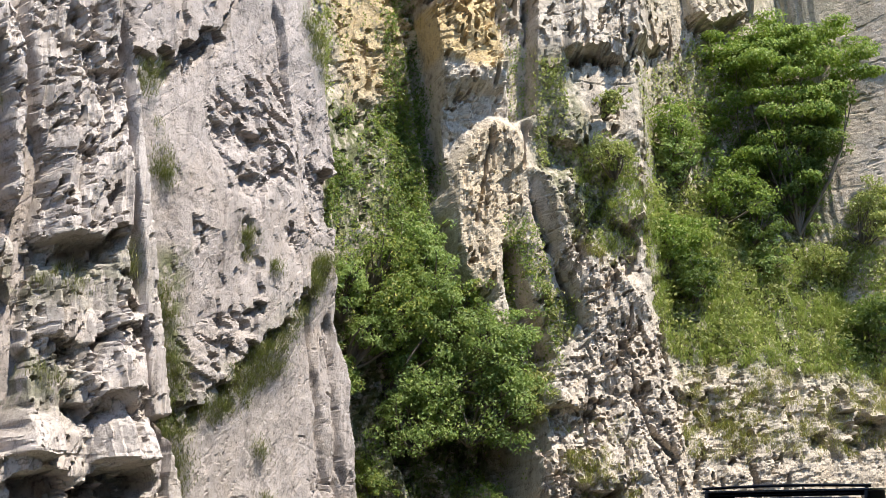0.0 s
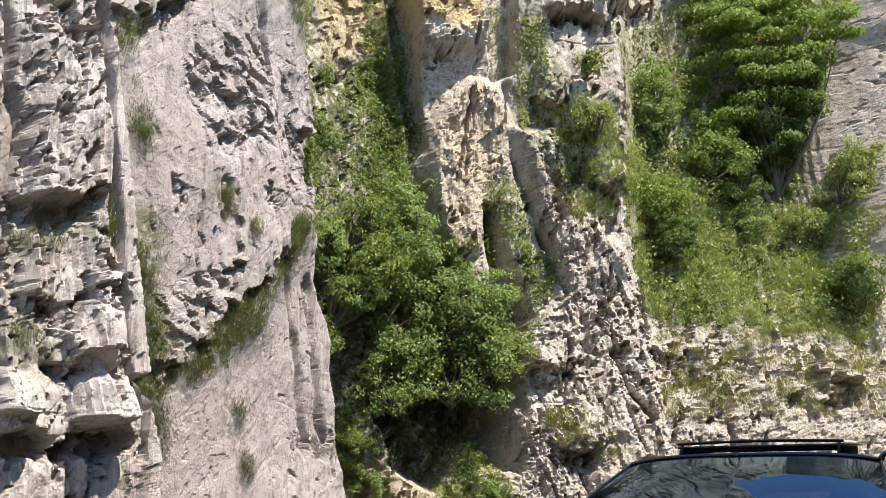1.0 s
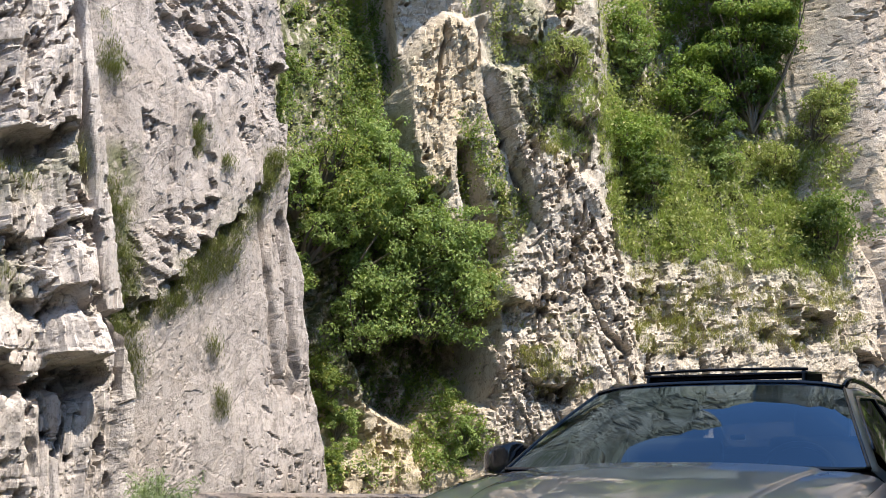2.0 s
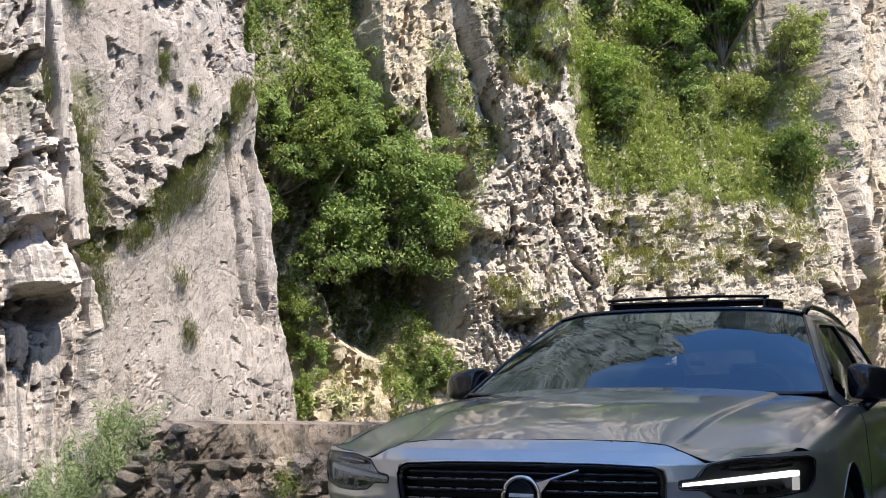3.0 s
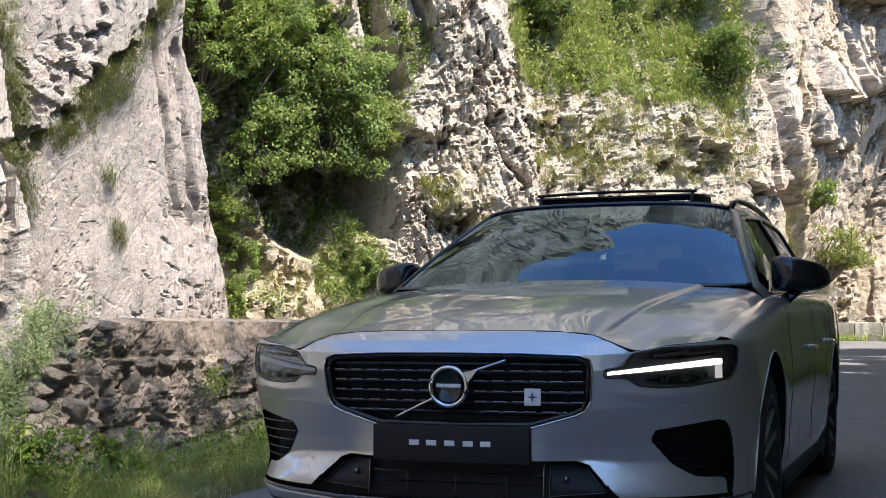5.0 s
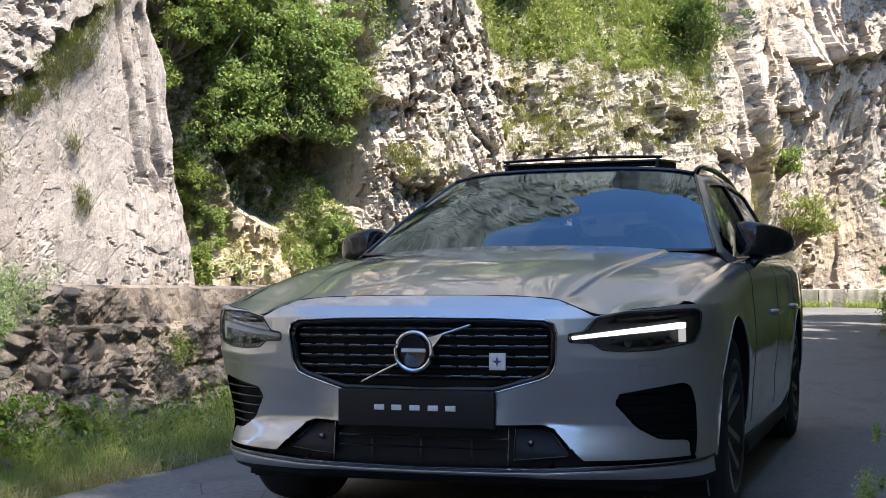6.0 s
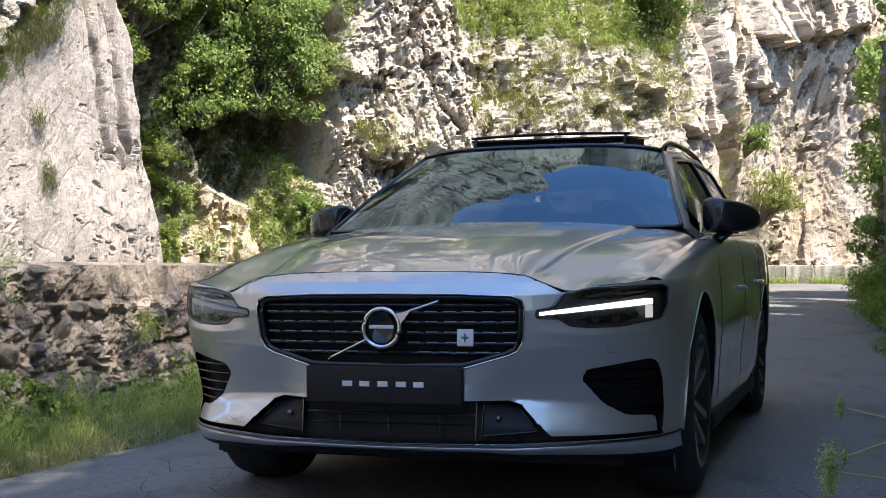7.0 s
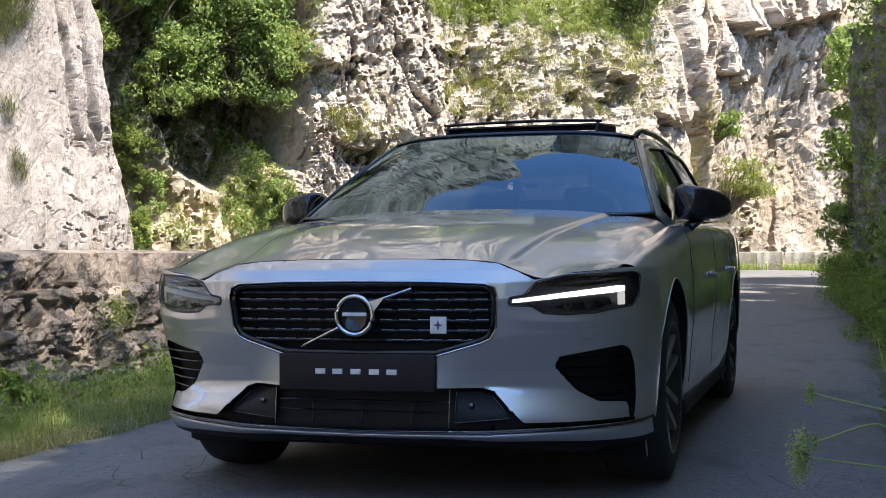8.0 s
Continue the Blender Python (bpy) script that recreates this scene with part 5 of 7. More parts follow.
# windscreen, roof and windows
W0 = [(0, 1.27, 0.985), (0.25, 1.28, 0.985), (0.5, 1.315, 0.982), (0.68, 1.365, 0.98), (0.765, 1.405, 0.982)]
W1 = [(0, 1.55, 1.148), (0.25, 1.558, 1.147), (0.47, 1.585, 1.142), (0.62, 1.628, 1.134), (0.695, 1.66, 1.128)]
W2 = [(0, 1.83, 1.288), (0.25, 1.837, 1.286), (0.44, 1.857, 1.281), (0.56, 1.892, 1.27), (0.63, 1.92, 1.258)]
W3 = [(0, 2.08, 1.392), (0.25, 2.087, 1.39), (0.4, 2.1, 1.384), (0.51, 2.128, 1.373), (0.578, 2.15, 1.36)]
screen = both(net([W0, W1, W2, W3], 40, 30))
glass = dress("windscreen", grid_mesh(screen[:, ::-1]), WINDSCREEN, car, True, "windscreen mirroring blue sky and the cliff")
glass.visible_shadow = False
for edge, r in ((screen[0], 0.012), (screen[-1], 0.012), (screen[:, 0], 0.008), (screen[:, -1], 0.008)):
    dress("screen_seal", tube(edge, r, False, 6), GLOSS_BLACK, car)
# toll tag and sensor box behind the glass
bm = bmesh.new()
box(bm, (0.06, 0.02, 0.02), screen[12, 36] + np.array([0.05, 0.03, -0.01]), None, 0.003)
part("toll_tag", bm, WHITE_MARK, car, "small white tag behind the glass")
bm = bmesh.new()
box(bm, (0.15, 0.12, 0.05), screen[36, 29] + np.array([0, 0.1, -0.05]), None, 0.01)
part("sensor_box", bm, MATT_BLACK, car)
R0 = [tuple(p) for p in W3]
R1 = [(0, 2.4, 1.425), (0.25, 2.41, 1.423), (0.42, 2.42, 1.414), (0.53, 2.44, 1.4), (0.6, 2.46, 1.378)]
R2 = [(0, 3.0, 1.438), (0.25, 3.0, 1.436), (0.42, 3.0, 1.427), (0.53, 3.0, 1.413), (0.605, 3.0, 1.39)]
R3 = [(0, 3.8, 1.415), (0.25, 3.8, 1.413), (0.42, 3.8, 1.403), (0.52, 3.8, 1.388), (0.59, 3.8, 1.365)]
R4 = [(0, 4.5, 1.34), (0.25, 4.5, 1.338), (0.4, 4.48, 1.33), (0.49, 4.46, 1.318), (0.55, 4.42, 1.3)]
roof_sheet = both(net([R0, R1, R2, R3, R4], 60, 30))
roof = dress("roof", grid_mesh(roof_sheet), GLOSS_BLACK, car, True, "dark glass roof")
# tilted roof panel with its deflector
bm = bmesh.new()
tilt = Matrix.Rotation(radians(4.5), 4, "X")
box(bm, (0.80, 0.62, 0.012), (-0.02, 2.72, 1.482), tilt, 0.005)
panel = part("roof_panel", bm, GLOSS_BLACK, roof, "raised dark glass roof panel")
for sx in (-0.40, 0.36):
    bm = bmesh.new()
    box(bm, (0.02, 0.5, 0.05), (sx, 2.68, 1.45), tilt, 0.006)
    part("panel_side", bm, MATT_BLACK, panel)
    bm = bmesh.new()
    box(bm, (0.016, 0.03, 0.07), (sx, 2.42, 1.44), Matrix.Rotation(radians(-30), 4, "X"), 0.004)
    part("panel_strut", bm, MATT_BLACK, panel)
dress("deflector", tube([(-0.42 + 0.8 * q, 2.40 + 0.03 * (2 * q - 1) ** 2, 1.482 - 0.006 * (2 * q - 1) ** 2) for q in np.linspace(0, 1, 20)], 0.009, False, 8, (1.6, 0.8)), MATT_BLACK, panel)
dress("panel_front", tube([(-0.41 + 0.78 * q, 2.44, 1.446) for q in np.linspace(0, 1, 12)], 0.013, False, 8, (1, 1)), GLOSS_BLACK, panel)
# pillars, rails and side windows
side_top = np.array(net([R0, R1, R2, R3, R4], 60, 30))[:, -1]
rail = np.concatenate([np.array(net([W0, W1, W2, W3], 40, 30))[:, -1], side_top[1:]])
for side in (-1, 1):
    k = np.array([side, 1, 1])
    outer_rail = rail + np.stack([np.full(len(rail), 0.028), np.zeros(len(rail)), np.full(len(rail), -0.012)], -1)
    low_rail = rail + np.stack([np.full(len(rail), 0.046), np.full(len(rail), 0.03), np.full(len(rail), -0.045)], -1)
    P = np.stack([rail * k, outer_rail * k, low_rail * k], 1)
    P = P if side > 0 else P[:, ::-1]
    dress("pillar", grid_mesh(P), PAINT, car, True, "dark silver roof pillar")
    # glass between the waist and the rail
    ys = np.linspace(1.66, 4.38, 60)
    i = [np.argmin(np.abs(side_net[:, 0, 1] - y)) for y in ys]
    low = side_net[i, 0] + np.array([-0.012, 0, 0.0])
    high = np.stack([np.interp(ys, low_rail[:, 1], low_rail[:, c]) for c in range(3)], -1)
    high[:, 1] = ys
    mid = (low + high) / 2 + np.array([0.022, 0, 0])
    P = np.stack([spline([a, b, c], 12) for a, b, c in zip(low, mid, high)], 0) * k
    P = P if side > 0 else P[:, ::-1]
    pane = dress("side_window", grid_mesh(P), TINTED, car, True, "dark tinted side window")
    pane.visible_shadow = False
    dress("window_trim", tube(low * k + np.array([side * 0.004, 0, 0.004]), 0.008, False, 6), GLOSS_BLACK, car)
    dress("window_trim", tube(high * k + np.array([side * 0.003, 0, -0.002]), 0.011, False, 6), GLOSS_BLACK, car)
    for y, wide in ((2.56, 0.05), (3.52, 0.05)):
        j = np.argmin(np.abs(ys - y))
        col = spline([low[j], mid[j], high[j]], 10) * k + np.array([side * 0.006, 0, 0])
        dress("window_post", tube(col, wide / 2, False, 8, (1, 0.25)), GLOSS_BLACK, car)
    # triangle at the foot of the pillar
    tri = [side_net[np.argmin(np.abs(side_net[:, 0, 1] - 1.33)), 0] * k, side_net[np.argmin(np.abs(side_net[:, 0, 1] - 1.7)), 0] * k, low_rail[6] * k, rail[0] * k]
    link_mesh("pillar_foot", tri, [(0, 1, 2, 3)] if side > 0 else [(3, 2, 1, 0)], PAINT, car)
    # roof rails
    ys2 = np.linspace(2.28, 4.25, 40)
    base = np.stack([np.interp(ys2, rail[:, 1], rail[:, c]) for c in range(3)], -1)
    base[:, 1] = ys2
    lift = 0.034 * np.clip(np.minimum((ys2 - 2.28) / 0.14, (4.25 - ys2) / 0.14), 0, 1) ** 0.6
    dress("roof_rail", tube((base + np.stack([np.full(40, -0.025), np.zeros(40), lift + 0.008], -1)) * k, 0.014, False, 8), GLOSS_BLACK, car, True, "black roof rail")
    # door mirrors
    cy, cz = 1.74, 1.035
    th, ph = np.linspace(0, 2 * np.pi, 37), np.linspace(0, np.pi, 19)
    T, H = np.meshgrid(th, ph, indexing="ij")
    pw = lambda a, e: np.sign(a) * np.abs(a) ** e  # noqa: E731
    mx = 0.118 * pw(np.cos(H), 0.5)
    taper = 1.0 - 0.14 * (mx / 0.118) - 0.16 * np.clip(mx / 0.118, 0, 1) ** 3
    my = 0.08 * pw(np.sin(H), 0.55) * pw(np.cos(T), 0.6) * taper
    mz = 0.07 * pw(np.sin(H), 0.55) * pw(np.sin(T), 0.5) * taper - 0.016 * (mx / 0.118) + 0.012 * np.clip(-np.sin(T), 0, 1) * (mx / 0.118)
    my = my + 0.06 * ((mx / 0.118) + 0.3) ** 2
    P = np.stack([side * (0.925 + mx), cy + my, cz + mz], -1)
    mirror = dress("door_mirror", grid_mesh(P if side > 0 else P[::-1]), GLOSS_BLACK, car, True, "glossy black door mirror")
    dress("mirror_stalk", tube([(side * 0.87, cy - 0.02, cz - 0.1), (side * 0.89, cy - 0.01, cz - 0.085), (side * 0.93, cy + 0.01, cz - 0.05)], [0.03, 0.026, 0.026], False, 10, (1.4, 0.8)), GLOSS_BLACK, mirror)

# wheels
tyre_profile = [(-0.115, 0.235), (-0.118, 0.27), (-0.112, 0.305), (-0.098, 0.327), (-0.07, 0.334), (0, 0.336), (0.07, 0.334), (0.098, 0.327), (0.112, 0.305), (0.118, 0.27), (0.115, 0.235)]
first = {}
for yc in WHEELS:
    for side in (-1, 1):
        at = Matrix.Translation((side * 0.785, yc, 0.334)) @ (Matrix.Rotation(radians(180), 4, "Z") if side < 0 else Matrix())
        if not first:
            first["tyre"] = lathe(tyre_profile, 72)
            first["rim"] = lathe([(-0.1, 0.21), (-0.06, 0.225), (0.085, 0.226), (0.108, 0.24), (0.114, 0.238), (0.108, 0.228), (0.07, 0.214), (0.04, 0.2), (0.03, 0.1), (0.03, 0.0)], 72)
            first["hub"] = lathe([(0.085, 0.0), (0.084, 0.03), (0.075, 0.036), (0.05, 0.06)], 30)
            first["disc"] = lathe([(0.0, 0.0), (0.0, 0.165), (0.015, 0.168), (0.02, 0.15), (0.02, 0.0)], 40)
            first["edge"] = lathe([(0.108, 0.229), (0.117, 0.233), (0.117, 0.239), (0.11, 0.243)], 72)
            bm = bmesh.new()
            for d in (-1, 1):
                p0, p1 = Vector((0.07, 0.018 * d, 0.03)), Vector((0.1, 0.055 * d, 0.222))
                q = [p0 + Vector((0, -0.012, 0)), p0 + Vector((0, 0.012, 0)), p1 + Vector((0, 0.014, 0)), p1 + Vector((0, -0.014, 0))]
                front = [bm.verts.new(v + Vector((0.008, 0, 0))) for v in q]
                wide = [bm.verts.new(v + Vector((-0.035, s, 0))) for v, s in zip(q, (-0.008, 0.008, 0.008, -0.008))]
                bm.faces.new(front)
                for i in range(4):
                    bm.faces.new((front[i], wide[i], wide[(i + 1) % 4], front[(i + 1) % 4]))
            first["spoke"] = bpy.data.meshes.new("spoke")
            bmesh.ops.recalc_face_normals(bm, faces=bm.faces)
            bm.to_mesh(first["spoke"])
            bm.free()
            for key, m in (("tyre", RUBBER), ("rim", RIM_BLACK), ("hub", RIM_BLACK), ("disc", DARK_CHROME), ("edge", RIM_BLACK), ("spoke", RIM_SILVER)):
                first[key].materials.append(m)
                first[key].polygons.foreach_set("use_smooth", [key != "spoke"] * len(first[key].polygons))
        wheel = new("wheel")
        wheel.parent, wheel.matrix_basis = car, at
        for key, name in (("tyre", "tyre"), ("rim", "rim"), ("hub", "hub_cap"), ("disc", "brake_disc"), ("edge", "rim_edge")):
            new(name, first[key]).parent = wheel
        for k in range(5):
            spoke = new("spoke", first["spoke"])
            spoke.parent, spoke.matrix_basis = wheel, Matrix.Rotation(radians(72 * k + 20), 4, "X")

# cabin and underside
bm = bmesh.new()
box(bm, (1.5, 0.55, 0.12), (0, 1.62, 0.90), Matrix.Rotation(radians(6), 4, "X"), 0.04)
part("dashboard", bm, SEAT, car)
for sx in (-0.37, 0.37):
    bm = bmesh.new()
    box(bm, (0.5, 0.14, 0.62), (sx, 2.72, 0.86), Matrix.Rotation(radians(-14), 4, "X"), 0.05)
    box(bm, (0.27, 0.1, 0.17), (sx, 2.84, 1.235), Matrix.Rotation(radians(-10), 4, "X"), 0.04)
    part("seat", bm, SEAT, car)
dress("steering_wheel", tube([(0.37 + 0.18 * math.cos(a), 2.08 + 0.07 * math.sin(a), 0.94 + 0.17 * math.sin(a)) for a in np.linspace(0, 2 * np.pi, 33)[:-1]], 0.014, True, 8), SEAT, car)
bm = bmesh.new()
box(bm, (1.5, 3.3, 0.06), (0, 3.0, 0.42), None, 0.01)
box(bm, (1.45, 0.1, 0.75), (0, 4.3, 0.8), None, 0.01)
box(bm, (1.2, 0.12, 0.5), (0, 3.62, 0.86), Matrix.Rotation(radians(-16), 4, "X"), 0.03)
part("cabin_lining", bm, SEAT, car)
bm = bmesh.new()
box(bm, (1.45, 4.3, 0.05), (0, 2.4, 0.2), None, 0.01)
box(bm, (1.28, 0.1, 0.5), (0, 0.38, 0.45), None, 0.01)
box(bm, (1.1, 1.2, 0.35), (0, 0.75, 0.6), None, 0.01)
part("underside", bm, MATT_BLACK, car)
tail = np.stack([mirror_x(side_net[-1:])[0][::1], side_net[-1]], 1)
dress("tail", grid_mesh(tail), PAINT, car)
R = roof_sheet[-1]
T = np.stack([R, np.stack([np.linspace(-0.62, 0.62, R.shape[0]), np.full(R.shape[0], 4.72), np.full(R.shape[0], 1.0)], -1)], 1)
dress("rear_window", grid_mesh(T), TINTED, car)

# ---- plants ----
rng = np.random.default_rng(7)


def unit(a):
    return a / (np.linalg.norm(a, axis=-1, keepdims=True) + 1e-9)


def leaf_mesh(P, N, size, spread=0.6, slim=0.55, droop=0.3):
    """One bent four-cornered leaf at each place, its face along N."""
    k = len(P)
    n = unit(N + spread * rng.normal(size=(k, 3)))
    a = unit(np.cross(n, rng.normal(size=(k, 3))) + np.array([0, 0, -droop]))
    b = unit(np.cross(n, a))
    s = (size * rng.uniform(0.6, 1.3, k))[:, None]
    V = np.stack([P - a * s * 0.5, P + b * s * slim * 0.5 + n * s * 0.12, P + a * s * 0.5, P - b * s * slim * 0.5 + n * s * 0.12], 1)
    Q = np.arange(4 * k).reshape(k, 4)
    return raw_mesh(V.reshape(-1, 3), Q)


def blade_mesh(P, height, width, lean, up=(0, 0, 1), N=None):
    """Bent grass blades: two quads and a tip made of five points."""
    k = len(P)
    h = (height * rng.uniform(0.45, 1.2, k))[:, None]
    way = rng.normal(size=(k, 3)) * np.array([1, 1, 0.1])
    way = unit(way + (0 if N is None else 0.9 * N))
    bend = lean * rng.uniform(0.3, 1.3, k)[:, None]
    side = unit(np.cross(way, np.array(up, float))) * width * 0.5
    up = np.array(up, float)
    m = P + up * h * 0.6 + way * h * bend * 0.3
    t = P + up * h * (1.0 - 0.25 * bend) + way * h * bend
    V = np.stack([P - side, P + side, m + side * 0.7, m - side * 0.7, t + side * 0.12, t - side * 0.12], 1)
    o = 6 * np.arange(k)[:, None]
    Q = np.concatenate([o + np.array([[0, 1, 2, 3]]), o + np.array([[3, 2, 4, 5]])])
    return raw_mesh(V.reshape(-1, 3), Q)


def branches(base, tips, thick, name, parent):
    V, Q, n = [], [], 0
    for tip in tips:
        base, tip = np.array(base, float), np.array(tip, float)
        mid = base * 0.55 + tip * 0.45 + rng.normal(size=3) * 0.08 * np.linalg.norm(tip - base) + np.array([0, 0, 0.08])
        line = spline([base, mid, tip], 7)
        r = np.linspace(thick, thick * 0.18, 7)
        d = unit(np.gradient(line, axis=0))
        a = unit(np.cross(d, np.array([0.3, 1.0, 0.2])))
        b = np.cross(d, a)
        ang = np.linspace(0, 2 * np.pi, 6)[:-1]
        ringed = line[:, None] + r[:, None, None] * (np.cos(ang)[None, :, None] * a[:, None] + np.sin(ang)[None, :, None] * b[:, None])
        V.append(ringed.reshape(-1, 3))
        for i in range(6):
            for j in range(5):
                Q.append((n + 5 * i + j, n + 5 * i + (j + 1) % 5, n + 5 * i + 5 + (j + 1) % 5, n + 5 * i + 5 + j))
        n += 35
    return dress(name, raw_mesh(np.concatenate(V), Q), BARK, parent)


def bush(name, base, middle, radii, clumps, leaves, size, material, label, category="bush", thick=0.035, group="", layered=0.0, puff=0.36, ragged=1.0):
    """A shrub or tree: limbs that reach to clumps of leaves, with gaps between them."""
    base, middle, radii = np.array(base, float), np.array(middle, float), np.array(radii, float)
    q = unit(rng.normal(size=(clumps, 3)) + np.array([0, 0, 0.25])) * rng.uniform(0.45, 1.0, (clumps, 1)) ** 0.6
    lobes = unit(rng.normal(size=(7, 3)))
    reach = 0.62 - 0.12 * ragged + (0.55 + 0.25 * ragged) * np.clip((unit(q) @ lobes.T).max(1) ** (3 + 2 * ragged), 0, 1)[:, None]
    tips = middle + q * radii * reach * rng.uniform(0.8, 1.25, (clumps, 1))
    if layered:
        tips[:, 2] = np.round(tips[:, 2] / layered) * layered + rng.normal(size=clumps) * 0.05
    ob = thing(name, label, category, group, at=Matrix.Translation(base))
    made = [branches((0, 0, 0), (tips - base)[: min(clumps, 26)], thick, "trunk", ob)]
    k = leaves // clumps
    cr = radii.mean() * puff * rng.uniform(0.6, 1.25, (clumps, 1, 1))
    off = rng.normal(size=(clumps, k, 3))
    off = unit(off) * rng.uniform(0.25, 1.0, (clumps, k, 1)) ** 0.5 * cr * np.array([1.15, 1.15, 0.35 if layered else 0.75])
    P = (tips[:, None] + off).reshape(-1, 3)
    N = unit(unit(off).reshape(-1, 3) * 0.8 + np.array([0, 0, 0.55]) + 0.35 * unit(P - middle))
    made.append(dress("crown", leaf_mesh(P - base, N, size, 0.45), material, ob, False))
    return ob


def site(u, v, off=0.0, up=0.0):
    p, n = gorge.at(np.array([u]), np.array([v]))
    o = unit(np.array([n[0][0], n[0][1], 0.0]))
    return p[0] + o * off + np.array([0, 0, up])


def climbing(name, face, patches, size, depth, material, label, category="ivy", spread=0.5):
    """Leaves that cling to a wall: patches of (outline, count)."""
    PP, NN = [], []
    for poly, count in patches:
        u, v = face.scatter(poly, count, rng)
        keep = fbm(u * 1.4, v * 1.1, u * 0, 3, 17) + 0.75 * rng.uniform(size=len(u)) > 0.0
        p, n = face.at(u[keep], v[keep])
        puff = np.clip(0.5 + 0.8 * fbm(u[keep] * 2.2, v[keep] * 2.2, u[keep] * 0, 3, 19), 0.1, 1.4)
        PP.append(p + n * (rng.uniform(0.02, 1, len(p)) * depth * puff)[:, None] + rng.normal(size=p.shape) * 0.03)
        NN.append(unit(n + np.array([0, 0, 0.35])))
    return tagged(dress(name, leaf_mesh(np.concatenate(PP), np.concatenate(NN), size, spread), material, None, False), label, category, "", "stuff")


def tufts(name, face, patches, blades, height, width, lean, material, label, category="grass"):
    """Grass tufts on ledges of a wall: patches of (outline, count)."""
    PP, NN = [], []
    for poly, count in patches:
        u, v = face.scatter(poly, count, rng)
        p, n = face.at(u, v)
        size = rng.uniform(0.5, 1.3, (count, 1, 1))
        PP.append((p[:, None] + rng.normal(size=(count, blades, 3)) * np.array([0.07, 0.07, 0.05]) * size).reshape(-1, 3))
        NN.append(np.repeat(n, blades, 0))
    return tagged(dress(name, blade_mesh(np.concatenate(PP), height, width, lean, (0, 0, 1), np.concatenate(NN) * np.array([1, 1, 0])), material, None, False), label, category, "", "stuff")


# ivy and creepers
climbing("gully_ivy", gorge, [
    (pairs(4.71, 9.52, 5.31, 9.85, 6.48, 10.41, 6.83, 8.19, 6.76, 7.41, 7.18, 7.12, 7.20, 5.95, 5.08, 5.71, 4.76, 7.29), 20000),
    (pairs(4.54, 12.04, 6.36, 12.63, 6.49, 10.18, 4.71, 9.52), 700),
    (pairs(6.00, 12.0, 6.24, 12.1, 6.62, 9.9, 6.80, 8.3, 6.40, 8.3, 6.1, 10.2), 2600),
    (pairs(8.06, 7.75, 8.63, 8.26, 9.14, 6.96, 9.25, 6.10, 8.74, 6.06, 8.35, 6.46), 1500),
    (pairs(5.60, 3.61, 6.35, 3.38, 6.74, 2.10, 6.63, 0.91, 5.52, 0.92), 7000),
    (pairs(7.78, 3.29, 8.52, 3.06, 8.73, 1.73, 8.29, 1.11, 7.45, 1.41, 7.41, 2.42), 6000),
    (pairs(8.13, 7.43, 8.63, 7.58, 9.30, 6.10, 9.41, 5.14, 8.85, 4.89, 8.35, 5.71), 2200),
    (pairs(8.18, 5.17, 8.96, 5.11, 9.01, 3.96, 8.62, 2.52, 7.98, 2.50), 1500),
    (pairs(8.04, 12.40, 8.75, 12.50, 8.86, 10.12, 8.28, 9.88), 500),
    (pairs(6.74, 1.61, 7.98, 1.41, 7.66, 0.91, 6.43, 0.87), 900),
], 0.066, 0.2, LEAF_IVY, "dense green ivy on the gully walls")
climbing("rock_creeper", gorge, [
    (pairs(8.81, 11.18, 9.40, 11.26, 9.44, 9.14, 8.86, 8.96), 1300),
    (pairs(10.84, 11.59, 12.19, 12.46, 13.83, 13.30, 13.69, 10.50, 11.00, 9.26), 2600),
    (pairs(9.45, 9.25, 10.69, 9.55, 11.06, 8.60, 10.52, 7.03, 9.55, 7.67), 1500),
    (pairs(8.97, 6.73, 9.54, 6.56, 9.75, 6.02, 9.30, 5.45, 8.96, 6.08), 700),
    (pairs(3.80, 11.33, 4.56, 11.59, 4.77, 9.87, 4.32, 9.85), 500),
], 0.075, 0.14, LEAF_OLIVE, "olive creepers and moss cushions on the rock", "creeper")

# ivy leaves coloured dark to deepen the shade in chimney and hollow
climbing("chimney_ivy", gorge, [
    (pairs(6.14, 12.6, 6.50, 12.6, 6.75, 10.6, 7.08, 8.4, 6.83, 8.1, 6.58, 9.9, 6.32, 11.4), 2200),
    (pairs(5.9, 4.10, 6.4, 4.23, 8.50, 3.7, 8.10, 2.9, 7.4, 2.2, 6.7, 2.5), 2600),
], 0.06, 0.25, LEAF_DARK, "ivy coloured dark for the shade in the chimney and the gully")

climbing("slope_creeper", gorge, [
    (pairs(13.83, 13.30, 15.6, 13.7, 15.9, 12.6, 16.1, 8.72, 14.25, 8.39, 12.77, 9.88), 9000),
], 0.07, 0.3, LEAF_IVY, "green creeper over the rock behind the tree", "creeper")

climbing("bank_ivy", bank, [
    (pairs(5.2, 0.4, 16.5, 0.4, 16.5, 11.5, 5.2, 11.5), 34000),
    (pairs(16.5, 0.4, 30.0, 0.4, 30.0, 7.5, 16.5, 7.5), 26000),
], 0.1, 0.55, LEAF_BUSH, "ivy hanging over the shaded roadside rock", "ivy", 0.7)

